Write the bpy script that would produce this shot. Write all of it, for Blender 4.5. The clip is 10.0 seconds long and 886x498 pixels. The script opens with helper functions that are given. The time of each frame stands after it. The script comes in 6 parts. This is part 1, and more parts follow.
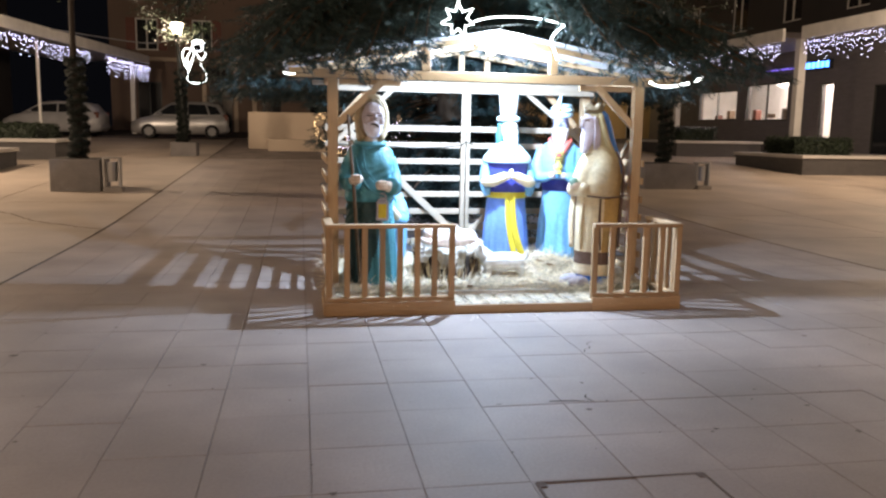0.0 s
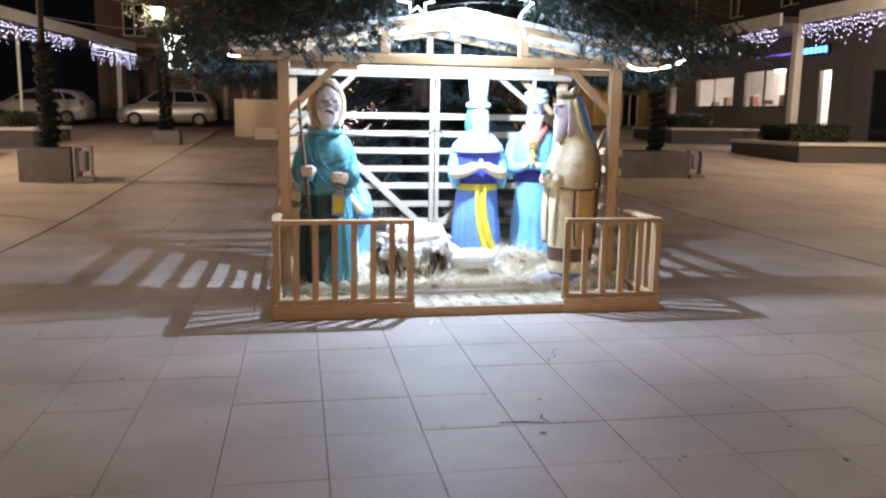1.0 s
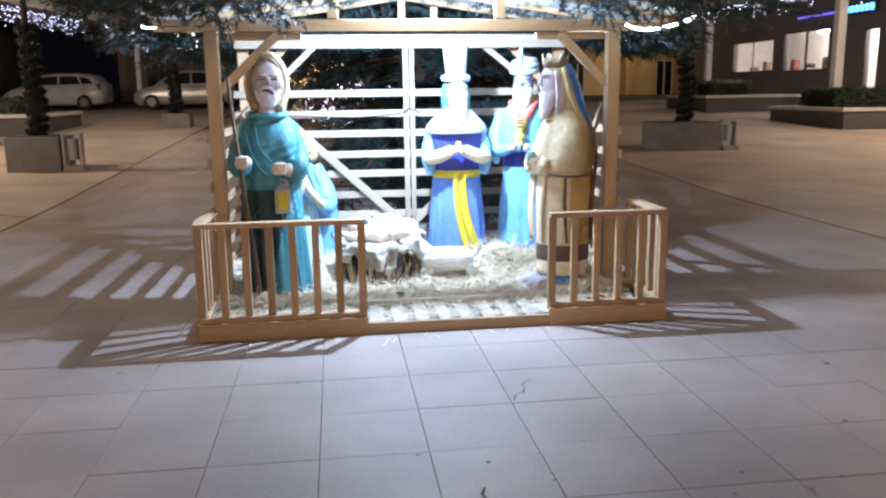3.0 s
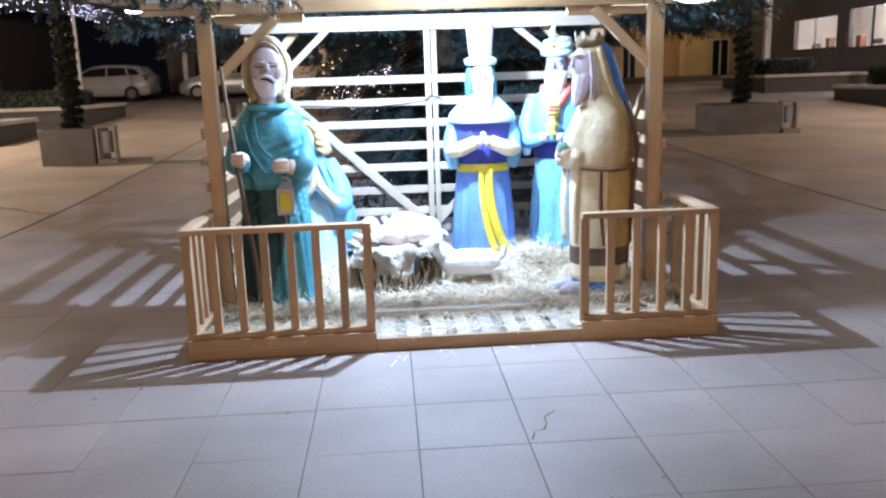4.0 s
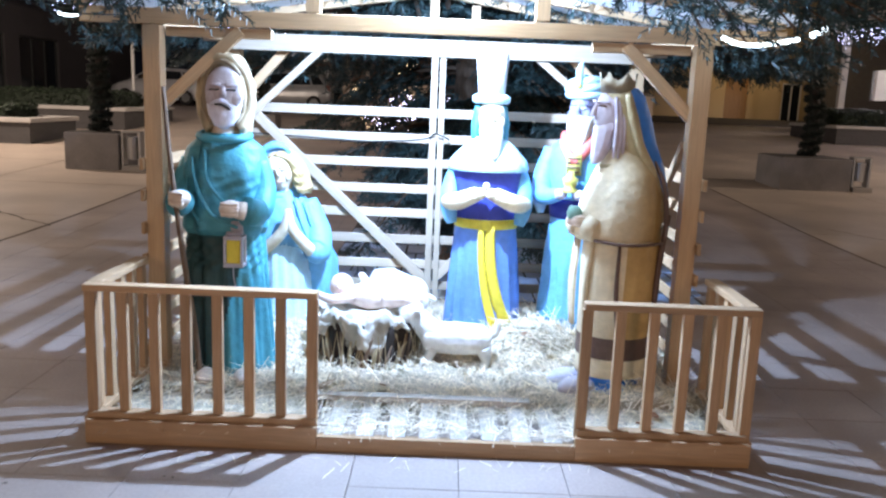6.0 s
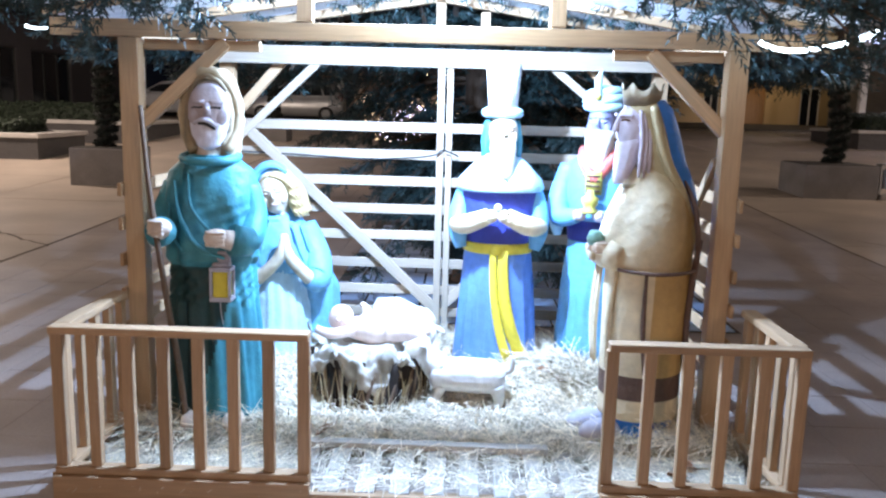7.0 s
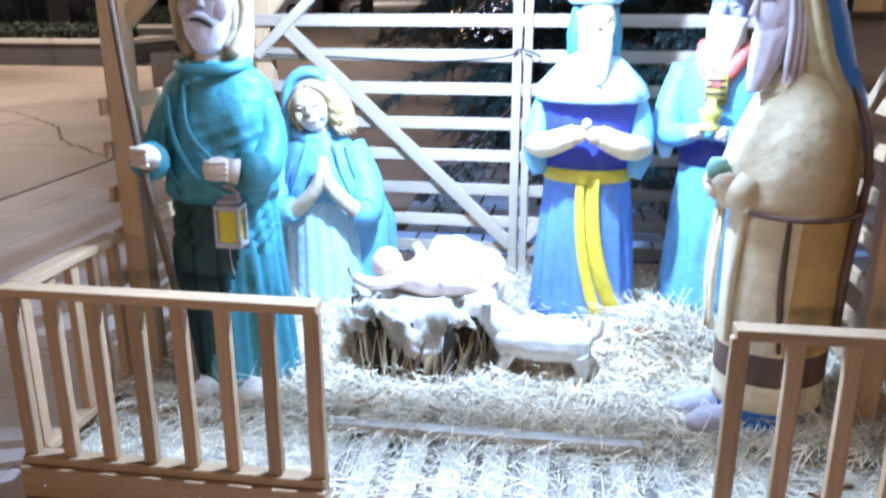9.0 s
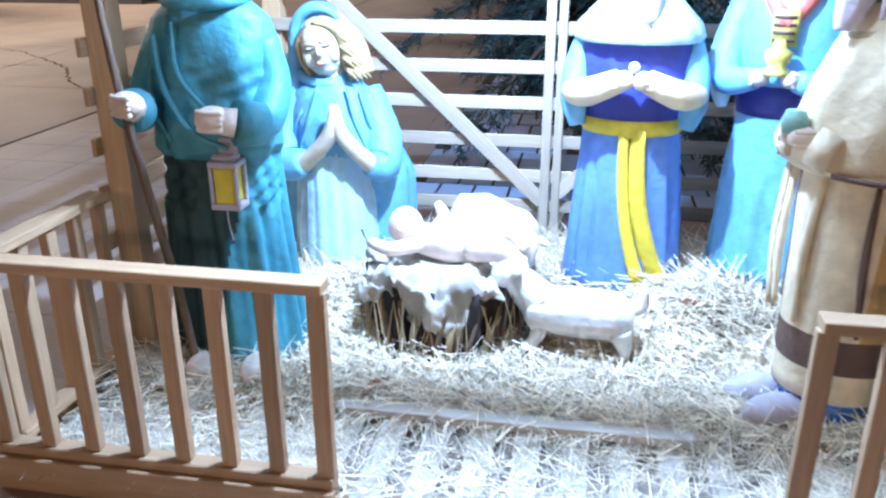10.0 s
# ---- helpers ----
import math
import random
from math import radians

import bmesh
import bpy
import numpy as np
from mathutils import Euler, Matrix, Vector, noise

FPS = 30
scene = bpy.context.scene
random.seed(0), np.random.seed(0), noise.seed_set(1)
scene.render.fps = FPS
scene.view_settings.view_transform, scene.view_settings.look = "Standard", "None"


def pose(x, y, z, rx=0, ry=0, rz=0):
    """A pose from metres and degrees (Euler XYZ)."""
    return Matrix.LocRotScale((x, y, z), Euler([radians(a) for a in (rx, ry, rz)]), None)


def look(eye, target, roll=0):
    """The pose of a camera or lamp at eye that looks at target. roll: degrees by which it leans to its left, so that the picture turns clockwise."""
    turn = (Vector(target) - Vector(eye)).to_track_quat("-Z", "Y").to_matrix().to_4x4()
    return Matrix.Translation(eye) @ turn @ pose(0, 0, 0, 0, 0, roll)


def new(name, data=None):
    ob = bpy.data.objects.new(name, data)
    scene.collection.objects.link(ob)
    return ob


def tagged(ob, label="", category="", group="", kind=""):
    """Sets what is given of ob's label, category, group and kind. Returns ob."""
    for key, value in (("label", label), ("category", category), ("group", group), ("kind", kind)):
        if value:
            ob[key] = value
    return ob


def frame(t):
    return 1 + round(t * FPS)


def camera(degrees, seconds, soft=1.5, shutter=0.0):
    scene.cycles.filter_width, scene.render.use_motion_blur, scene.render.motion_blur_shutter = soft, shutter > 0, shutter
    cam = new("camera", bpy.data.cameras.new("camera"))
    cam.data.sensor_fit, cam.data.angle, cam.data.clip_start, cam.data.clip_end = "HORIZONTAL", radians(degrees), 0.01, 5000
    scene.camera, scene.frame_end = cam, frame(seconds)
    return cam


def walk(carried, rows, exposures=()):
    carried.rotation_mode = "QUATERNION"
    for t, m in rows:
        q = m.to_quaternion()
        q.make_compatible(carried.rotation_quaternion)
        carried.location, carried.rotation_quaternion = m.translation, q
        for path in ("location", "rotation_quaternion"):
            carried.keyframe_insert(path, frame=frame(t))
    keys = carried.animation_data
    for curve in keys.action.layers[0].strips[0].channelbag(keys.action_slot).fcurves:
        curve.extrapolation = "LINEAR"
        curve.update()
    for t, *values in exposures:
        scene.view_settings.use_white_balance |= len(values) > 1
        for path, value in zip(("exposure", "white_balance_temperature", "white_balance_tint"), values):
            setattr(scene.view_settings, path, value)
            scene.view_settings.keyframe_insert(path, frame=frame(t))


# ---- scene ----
cam = camera(57.8, 10.0, 2.3, 0.5)
PATH = [
    (0, (0.068, -0.203, 1.509), (0.417, 1.745, 1.219), 1.0),
    (0.5, (0.293, 0.038, 1.513), (0.645, 1.984, 1.215), 0.8),
    (1, (0.468, 0.259, 1.513), (0.819, 2.201, 1.193), 0.9),
    (1.5, (0.598, 0.566, 1.518), (0.95, 2.507, 1.19), 0.9),
    (2, (0.806, 0.783, 1.522), (1.156, 2.721, 1.173), -0.1),
    (2.5, (0.998, 0.97, 1.53), (1.312, 2.91, 1.163), -0.3),
    (4, (1.449, 1.8, 1.53), (1.574, 3.753, 1.115), -1.8),
    (4.5, (1.541, 2.073, 1.527), (1.634, 4.022, 1.091), -1.7),
    (5, (1.649, 2.37, 1.533), (1.733, 4.318, 1.087), -1.5),
    (5.5, (1.86, 2.564, 1.582), (1.866, 4.523, 1.179), 2.1),
    (7, (1.927, 3.156, 1.66), (1.886, 5.126, 1.315), 1.5),
    (7.5, (2.004, 3.376, 1.667), (1.831, 5.334, 1.297), 0.8),
    (8, (1.958, 3.624, 1.643), (1.747, 5.577, 1.268), 0.7),
    (8.5, (1.95, 3.889, 1.633), (1.734, 5.824, 1.173), 0.7),
    (9, (2.048, 4.094, 1.615), (1.757, 5.985, 1.031), 0.0),
    (9.5, (2.058, 4.271, 1.566), (1.733, 6.114, 0.86), -0.1),
    (10, (1.973, 4.468, 1.572), (1.639, 6.305, 0.853), -0.1),
]
WHITE_BALANCE = [(0, 0.0, 7350, 10), (2.5, 0.0, 6950, 10), (4.5, 0.03, 6480, 10), (7, -0.03, 6100, 10), (10, -0.05, 5980, 10)]
walk(cam, [(t, look(eye, target, roll)) for t, eye, target, roll in PATH], WHITE_BALANCE)

# ---- world, lamps ----
world = bpy.data.worlds.new("night")
scene.world = world
world.use_nodes = True
wbg = world.node_tree.nodes["Background"]
wbg.inputs["Color"].default_value = (0.55, 0.6, 0.9, 1)
wbg.inputs["Strength"].default_value = 0.004


def lamp(name, kind, where, power, colour, size=0.1, target=None):
    data = bpy.data.lights.new(name, kind)
    data.energy, data.color = power, colour
    if kind == "AREA":
        data.shape, data.size = "DISK", size
    else:
        data.shadow_soft_size = size
    ob = new(name, data)
    ob.matrix_basis = look(where, target) if target else Matrix.Translation(where)
    return ob


# The flood lamp hangs behind the front beam: its lens throws down and into the stable, with stray light all round.
LMY = 7.025
COLD = (0.47, 0.675, 1.05)
lamp("flood_stray_light", "POINT", (1.77, LMY, 2.25), 270, COLD, 0.03)
lamp("flood_light", "AREA", (1.77, LMY, 2.249), 125, COLD, 0.045, (1.77, LMY + 0.9, 0.0))
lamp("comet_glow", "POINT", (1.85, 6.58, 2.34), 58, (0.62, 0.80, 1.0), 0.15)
PALE_WARM = (1.0, 0.80, 0.65)
WARM = (1.0, 0.70, 0.50)
STREET = [(-3.68, 26.6, 500, PALE_WARM), (-9.2, 18.4, 1400, PALE_WARM), (-10.0, 11.0, 900, PALE_WARM), (16.2, 17.8, 1050, PALE_WARM), (15.5, 9.0, 700, PALE_WARM), (-6.0, -8.0, 1550, WARM), (9.5, -8.5, 1250, WARM)]
for sx, sy, sp, tint in STREET:
    lamp("street_light", "POINT", (sx, sy, 4.55), sp, tint, 0.12)


# ---- materials ----
def material(name, base, rough=0.7, grain=40.0, var=0.12, bump=0.15, metal=0.0, blotch=2.0, spread=0.06, stretch=(1, 1, 1), blotch_var=0.15, island=False, world=False):
    m = bpy.data.materials.new(name)
    m.use_nodes = True
    nt = m.node_tree
    b = nt.nodes["Principled BSDF"]
    b.inputs["Roughness"].default_value, b.inputs["Metallic"].default_value = rough, metal
    tc, mp = nt.nodes.new("ShaderNodeTexCoord"), nt.nodes.new("ShaderNodeMapping")
    mp.inputs["Scale"].default_value = stretch
    nt.links.new(nt.nodes.new("ShaderNodeNewGeometry").outputs["Position"] if world else tc.outputs["Object"], mp.inputs["Vector"])
    n1, n2 = nt.nodes.new("ShaderNodeTexNoise"), nt.nodes.new("ShaderNodeTexNoise")
    n1.inputs["Scale"].default_value, n1.inputs["Detail"].default_value = grain, 6
    n2.inputs["Scale"].default_value, n2.inputs["Detail"].default_value = blotch, 4
    for n in (n1, n2):
        nt.links.new(mp.outputs[0], n.inputs["Vector"])
    rnd = nt.nodes.new("ShaderNodeNewGeometry").outputs["Random Per Island"] if island else nt.nodes.new("ShaderNodeObjectInfo").outputs["Random"]

    def scaled(src, amount):
        k = nt.nodes.new("ShaderNodeMath")
        k.operation = "MULTIPLY_ADD"
        nt.links.new(src, k.inputs[0])
        k.inputs[1].default_value, k.inputs[2].default_value = 2 * amount, 1 - amount
        return k.outputs[0]

    def times(a, c):
        k = nt.nodes.new("ShaderNodeMath")
        k.operation = "MULTIPLY"
        nt.links.new(a, k.inputs[0])
        nt.links.new(c, k.inputs[1])
        return k.outputs[0]

    v = times(times(scaled(n1.outputs["Fac"], var * 1.6), scaled(n2.outputs["Fac"], blotch_var * 1.6)), scaled(rnd, spread))
    mul = nt.nodes.new("ShaderNodeVectorMath")
    mul.operation = "SCALE"
    mul.inputs[0].default_value = base
    nt.links.new(v, mul.inputs["Scale"])
    nt.links.new(mul.outputs[0], b.inputs["Base Color"])
    if bump:
        bp = nt.nodes.new("ShaderNodeBump")
        bp.inputs["Strength"].default_value, bp.inputs["Distance"].default_value = bump, 0.01
        nt.links.new(n1.outputs["Fac"], bp.inputs["Height"])
        nt.links.new(bp.outputs[0], b.inputs["Normal"])
    return m


def glow(name, colour, strength):
    m = bpy.data.materials.new(name)
    m.use_nodes = True
    b = m.node_tree.nodes["Principled BSDF"]
    b.inputs["Base Color"].default_value = (*colour, 1)
    b.inputs["Emission Color"].default_value = (*colour, 1)
    b.inputs["Emission Strength"].default_value = strength
    return m


def glass(name, tint=(0.9, 0.95, 1.0), rough=0.05):
    m = bpy.data.materials.new(name)
    m.use_nodes = True
    b = m.node_tree.nodes["Principled BSDF"]
    b.inputs["Base Color"].default_value = (*tint, 1)
    b.inputs["Roughness"].default_value = rough
    b.inputs["Transmission Weight"].default_value = 1.0
    return m


PINE = material("pine_wood", (0.50, 0.335, 0.19), 0.65, 16, 0.16, 0.2, stretch=(0.35, 6, 6), blotch=1.2, spread=0.14)
# Same pine as the posts, its colour greyed as if under the cold floodlight.
PINE_COLD_LIT = material("cold_lit_pine", (0.42, 0.345, 0.26), 0.65, 16, 0.16, 0.2, stretch=(0.35, 6, 6), blotch=1.2, spread=0.14)
PINE_OLD = material("weathered_pine", (0.42, 0.272, 0.15), 0.75, 16, 0.2, 0.25, stretch=(0.35, 6, 6), blotch=1.5, spread=0.18)
TILE = material("paving_tile_concrete", (0.35, 0.285, 0.25), 0.62, 60, 0.12, 0.15, blotch=0.9, spread=0.03, blotch_var=0.34, world=True)
TILE_FAR = material("paving_far", (0.37, 0.30, 0.26), 0.62, 60, 0.12, 0.15, blotch=0.9, spread=0.03, blotch_var=0.34, island=True, world=True)
SLAB = material("plaza_concrete", (0.44, 0.36, 0.29), 0.7, 45, 0.10, 0.12, blotch=0.6, spread=0.04, blotch_var=0.3, island=True, world=True)
JOINT = material("joint_dirt", (0.25, 0.20, 0.17), 0.9, 30, 0.25, 0.2, blotch=2.2, blotch_var=0.45, world=True)
SOIL = material("dark_soil", (0.06, 0.05, 0.042), 0.95, 30, 0.3, 0.4)
CRACKDIRT = material("crack_dirt", (0.10, 0.075, 0.06), 0.9, 30, 0.25, 0.2)
STAIN = material("paving_stain", (0.15, 0.12, 0.10), 0.85, 60, 0.3, 0.1)
RUSTY = material("rusty_brown_rim", (0.13, 0.085, 0.06), 0.75, 40, 0.3, 0.3)
GREYTUB = material("weathered_concrete", (0.20, 0.185, 0.178), 0.85, 50, 0.12, 0.25, blotch=2.5, blotch_var=0.25)
DARKBARK = material("dark_bark", (0.03, 0.022, 0.018), 0.9, 24, 0.35, 0.6, stretch=(3, 3, 0.6))
CONCRETE = material("cast_concrete", (0.36, 0.33, 0.30), 0.8, 50, 0.1, 0.2, blotch=1.5)
COPING = material("white_stone_coping", (0.44, 0.41, 0.38), 0.6, 40, 0.06, 0.1)
PLASTER = material("beige_plaster", (0.52, 0.42, 0.32), 0.85, 30, 0.08, 0.15, blotch=0.5)
BROWNWALL = material("brown_facade_plaster", (0.17, 0.12, 0.095), 0.85, 20, 0.1, 0.1, blotch=0.4)
DARKWALL = material("dark_facade", (0.05, 0.045, 0.047), 0.7, 20, 0.12, 0.1, blotch=0.4)
YELLOWWALL = material("ochre_plaster", (0.62, 0.45, 0.24), 0.85, 20, 0.08, 0.1, blotch=0.5)
STONEWALL = material("grey_stone_cladding", (0.115, 0.107, 0.112), 0.8, 12, 0.2, 0.3, stretch=(1, 1, 5))
BEDSTONE = material("dark_bed_stone", (0.07, 0.064, 0.062), 0.85, 12, 0.25, 0.4, stretch=(1, 1, 5))
WHITEPAINT = material("white_paint", (0.72, 0.70, 0.66), 0.5, 30, 0.05, 0.05)
DARKMETAL = material("dark_painted_metal", (0.03, 0.032, 0.03), 0.45, 50, 0.2, 0.1, metal=0.4)
GREYMETAL = material("galvanised_metal", (0.42, 0.42, 0.42), 0.4, 40, 0.1, 0.05, metal=0.8)
BLACK = material("black_rubber", (0.012, 0.012, 0.013), 0.8, 60, 0.2, 0.1)
ROOFSHEET = material("translucent_roof_sheet", (0.80, 0.84, 0.90), 0.35, 20, 0.06, 0.05)
BARK = material("brown_bark", (0.13, 0.085, 0.055), 0.9, 24, 0.35, 0.6, stretch=(3, 3, 0.6))
NEEDLE = material("spruce_needles", (0.036, 0.068, 0.066), 0.55, 6, 0.25, 0.0, blotch=1.0, spread=0.3, island=True)
GARLAND = material("garland_needles", (0.009, 0.015, 0.011), 0.6, 6, 0.25, 0.0, blotch=1.0, spread=0.3, island=True)
HEDGE = material("hedge_leaves", (0.018, 0.028, 0.014), 0.6, 8, 0.3, 0.0, blotch=1.0, spread=0.4, island=True)
STRAW = material("dry_straw", (0.74, 0.64, 0.48), 0.7, 30, 0.15, 0.0, spread=0.5, island=True)
# Straw at half brightness: shade between the stalks put into the underlying sheet.
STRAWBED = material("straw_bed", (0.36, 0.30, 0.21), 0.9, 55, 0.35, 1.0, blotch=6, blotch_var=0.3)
ROPE_WHITE = glow("white_rope_light", (0.80, 0.93, 1.0), 11)
BULB_COLD = glow("cold_fairy_bulb", (0.60, 0.62, 1.0), 15)
BULB_VIOLET = glow("violet_fairy_bulb", (0.70, 0.66, 1.0), 14)
BULB_GOLD = glow("gold_fairy_bulb", (1.0, 0.68, 0.34), 9)
LANTERN_GLOW = glow("street_lamp_glow", (1.0, 0.84, 0.62), 16)
BLUE_GLOW = glow("blue_sign_glow", (0.05, 0.25, 1.0), 9)
VIOLET_GLOW = glow("violet_strip_glow", (0.2, 0.15, 1.0), 1.5)


# ---- mesh helpers ----
def world_of(ob):
    m = ob.matrix_basis
    return m if ob.parent is None else world_of(ob.parent) @ ob.matrix_parent_inverse @ m


def adopt(ob, parent):
    if parent is not None:
        ob.parent = parent
        ob.matrix_parent_inverse = world_of(parent).inverted()
    return ob


def part(name, bm, mats, parent=None, label="", smooth=False, m=None, bevel=0.0):
    if bevel:
        bmesh.ops.bevel(bm, geom=list(bm.edges), offset=bevel, segments=1, affect="EDGES")
    bmesh.ops.recalc_face_normals(bm, faces=bm.faces)
    me = bpy.data.meshes.new(name)
    bm.to_mesh(me)
    bm.free()
    for k in (mats if isinstance(mats, (list, tuple)) else [mats]):
        me.materials.append(k)
    if smooth:
        me.polygons.foreach_set("use_smooth", [True] * len(me.polygons))
    ob = new(name, me)
    if m is not None:
        ob.matrix_basis = m
    adopt(ob, parent)
    return tagged(ob, label) if label else ob


def thing(name, at, label, category, group="", kind=""):
    ob = new(name)
    ob.empty_display_size = 0.1
    ob.matrix_basis = at if isinstance(at, Matrix) else Matrix.Translation(at)
    return tagged(ob, label, category, group, kind)


def box(bm, x0, x1, y0, y1, z0, z1, mat=0):
    v = [bm.verts.new((x, y, z)) for z in (z0, z1) for y in (y0, y1) for x in (x0, x1)]
    for q in ((0, 2, 3, 1), (4, 5, 7, 6), (0, 1, 5, 4), (2, 6, 7, 3), (0, 4, 6, 2), (1, 3, 7, 5)):
        bm.faces.new([v[i] for i in q]).material_index = mat
    return bm


def boxed(name, x0, x1, y0, y1, z0, z1, mat, parent=None, label="", bevel=0.004):
    return part(name, box(bmesh.new(), x0, x1, y0, y1, z0, z1), mat, parent, label, bevel=bevel)


def board(name, a, b, w, h, mat, parent, side=(0, 0, 1), label="", bevel=0.003):
    """A board from a to b, h thick along side, w across."""
    a, b, s = Vector(a), Vector(b), Vector(side)
    x = (b - a).normalized()
    y = s.cross(x).normalized()
    z = x.cross(y)
    m = Matrix((x, y, z)).transposed().to_4x4()
    m.translation = (a + b) / 2
    L = (b - a).length / 2
    return part(name, box(bmesh.new(), -L, L, -w / 2, w / 2, -h / 2, h / 2), mat, parent, label, m=m, bevel=bevel)


def smooth_path(pts, radii, n=4):
    """Points on a smooth line through pts, with radii."""
    op, orr = [], []
    for i in range(len(pts) - 1):
        p0, p1, p2, p3 = pts[max(i - 1, 0)], pts[i], pts[i + 1], pts[min(i + 2, len(pts) - 1)]
        for k in range(n):
            t = k / n
            op.append(0.5 * (2 * p1 + (p2 - p0) * t + (2 * p0 - 5 * p1 + 4 * p2 - p3) * t * t + (3 * p1 - p0 - 3 * p2 + p3) * t ** 3))
            orr.append(radii[i] + (radii[i + 1] - radii[i]) * t)
    return op + [pts[-1]], orr + [radii[-1]]


def tube(bm, pts, radii, mat=0, seg=8, flat=1.0):
    pts = [Vector(p) for p in pts]
    if not isinstance(radii, (list, tuple)):
        radii = [radii] * len(pts)
    if 2 < len(pts) < 9:
        pts, radii = smooth_path(pts, radii)
    rings = []
    ref = None
    for i, p in enumerate(pts):
        d = (pts[min(i + 1, len(pts) - 1)] - pts[max(i - 1, 0)]).normalized()
        if ref is None:
            ref = Vector((0, 0, 1)) if abs(d.z) < 0.9 else Vector((1, 0, 0))
        u = d.cross(ref).normalized()
        w = u.cross(d).normalized()
        ref = w
        rings.append([bm.verts.new(p + radii[i] * (math.cos(2 * math.pi * k / seg) * u + flat * math.sin(2 * math.pi * k / seg) * w)) for k in range(seg)])
    for r, s in zip(rings, rings[1:]):
        for k in range(seg):
            bm.faces.new((r[k], r[(k + 1) % seg], s[(k + 1) % seg], s[k])).material_index = mat
    bm.faces.new(rings[0][::-1]).material_index = mat
    bm.faces.new(rings[-1]).material_index = mat
    return bm


def ball(bm, c, r, mat=0, seg=16, rings=10, rot=None):
    if not isinstance(r, (list, tuple)):
        r = (r, r, r)
    m = Matrix.Translation(c) @ (rot or Matrix()) @ Matrix.Diagonal((*r, 1))
    got = bmesh.ops.create_uvsphere(bm, u_segments=seg, v_segments=rings, radius=1, matrix=m)
    for f in {f for v in got["verts"] for f in v.link_faces}:
        f.material_index = mat
    return bm


def loft(bm, rings, mat=0, seg=48):
    """rings: z, cx, cy, rx, ry, fold depth, number of folds. mat: an index or a function of angle and height."""
    made = []
    for z, cx, cy, rx, ry, fold, n in rings:
        row = []
        for k in range(seg):
            a = 2 * math.pi * k / seg
            w = math.sin(n * a + 1.3 * z + 0.5 * math.sin(3 * a)) + 0.55 * math.sin(round(n * 1.7) * a + 2.0 - z)
            s = 1 + fold * (w if w > 0 else 1.6 * w)
            row.append(bm.verts.new((cx + rx * s * math.cos(a), cy + ry * s * math.sin(a), z)))
        made.append(row)
    for i, (r, q) in enumerate(zip(made, made[1:])):
        for k in range(seg):
            f = bm.faces.new((r[k], r[(k + 1) % seg], q[(k + 1) % seg], q[k]))
            f.material_index = mat(2 * math.pi * (k + 0.5) / seg, (rings[i][0] + rings[i + 1][0]) / 2) if callable(mat) else mat
    for row, z in ((made[0][::-1], rings[0][0]), (made[-1], rings[-1][0])):
        bm.faces.new(row).material_index = mat(0, z) if callable(mat) else mat
    return bm


def fine(rings, n=3):
    """More rings between the given ones."""
    out = []
    for p, q in zip(rings, rings[1:]):
        for i in range(n):
            out.append(tuple(a + (b - a) * i / n for a, b in zip(p, q)))
    return out + [rings[-1]]


def raw(name, verts, faces, mats, parent=None, label="", smooth=False):
    me = bpy.data.meshes.new(name)
    me.from_pydata(verts, [], faces)
    for k in (mats if isinstance(mats, (list, tuple)) else [mats]):
        me.materials.append(k)
    ob = adopt(new(name, me), parent)
    return tagged(ob, label) if label else ob


def ground_z(y):
    return 0.0 if y < 10 else 0.04 * (y - 12) if y > 14 else 0.005 * (y - 10) ** 2


# ---- ground ----
ys = [-60, -20, 0, 9, 10, 10.5, 11, 11.5, 12, 12.5, 13, 13.5, 14, 16, 20, 25, 30, 40, 60, 300]
xs = [-300, -60, -20, -10, 0, 10, 20, 60, 300]
gv = [(x, y, ground_z(min(y, 44)) - 0.032) for y in ys for x in xs]
gf = [(j * 9 + i, j * 9 + i + 1, j * 9 + i + 10, j * 9 + i + 9) for j in range(len(ys) - 1) for i in range(8)]
ground = raw("ground", gv, gf, JOINT)
tagged(ground, "dark grouted bed under the paving of the square", "ground", kind="structure")


def slab_sheet(name, xcuts, ycuts, gap, mat, parent, top=0.0):
    v, f = [], []
    for x0, x1 in zip(xcuts, xcuts[1:]):
        for y0, y1 in zip(ycuts, ycuts[1:]):
            b = len(v)
            n = max(1, int((y1 - y0) / 1.0)) if y1 > 9.5 else 1
            x2, x3 = x0 + gap / 2, x1 - gap / 2
            cuts = [y0 + gap / 2 + (y1 - y0 - gap) * i / n for i in range(n + 1)]
            for y in cuts:
                z = ground_z(min(y, 44)) + top
                v += [(x2, y, z - 0.03), (x2, y, z), (x3, y, z), (x3, y, z - 0.03)]
            for i in range(n):
                o = b + 4 * i
                f += [(o, o + 4, o + 5, o + 1), (o + 1, o + 5, o + 6, o + 2), (o + 2, o + 6, o + 7, o + 3)]
            f += [(b, b + 1, b + 2, b + 3), (b + 4 * n, b + 4 * n + 3, b + 4 * n + 2, b + 4 * n + 1)]
    return tagged(raw(name, v, f, mat, parent), kind="stuff")


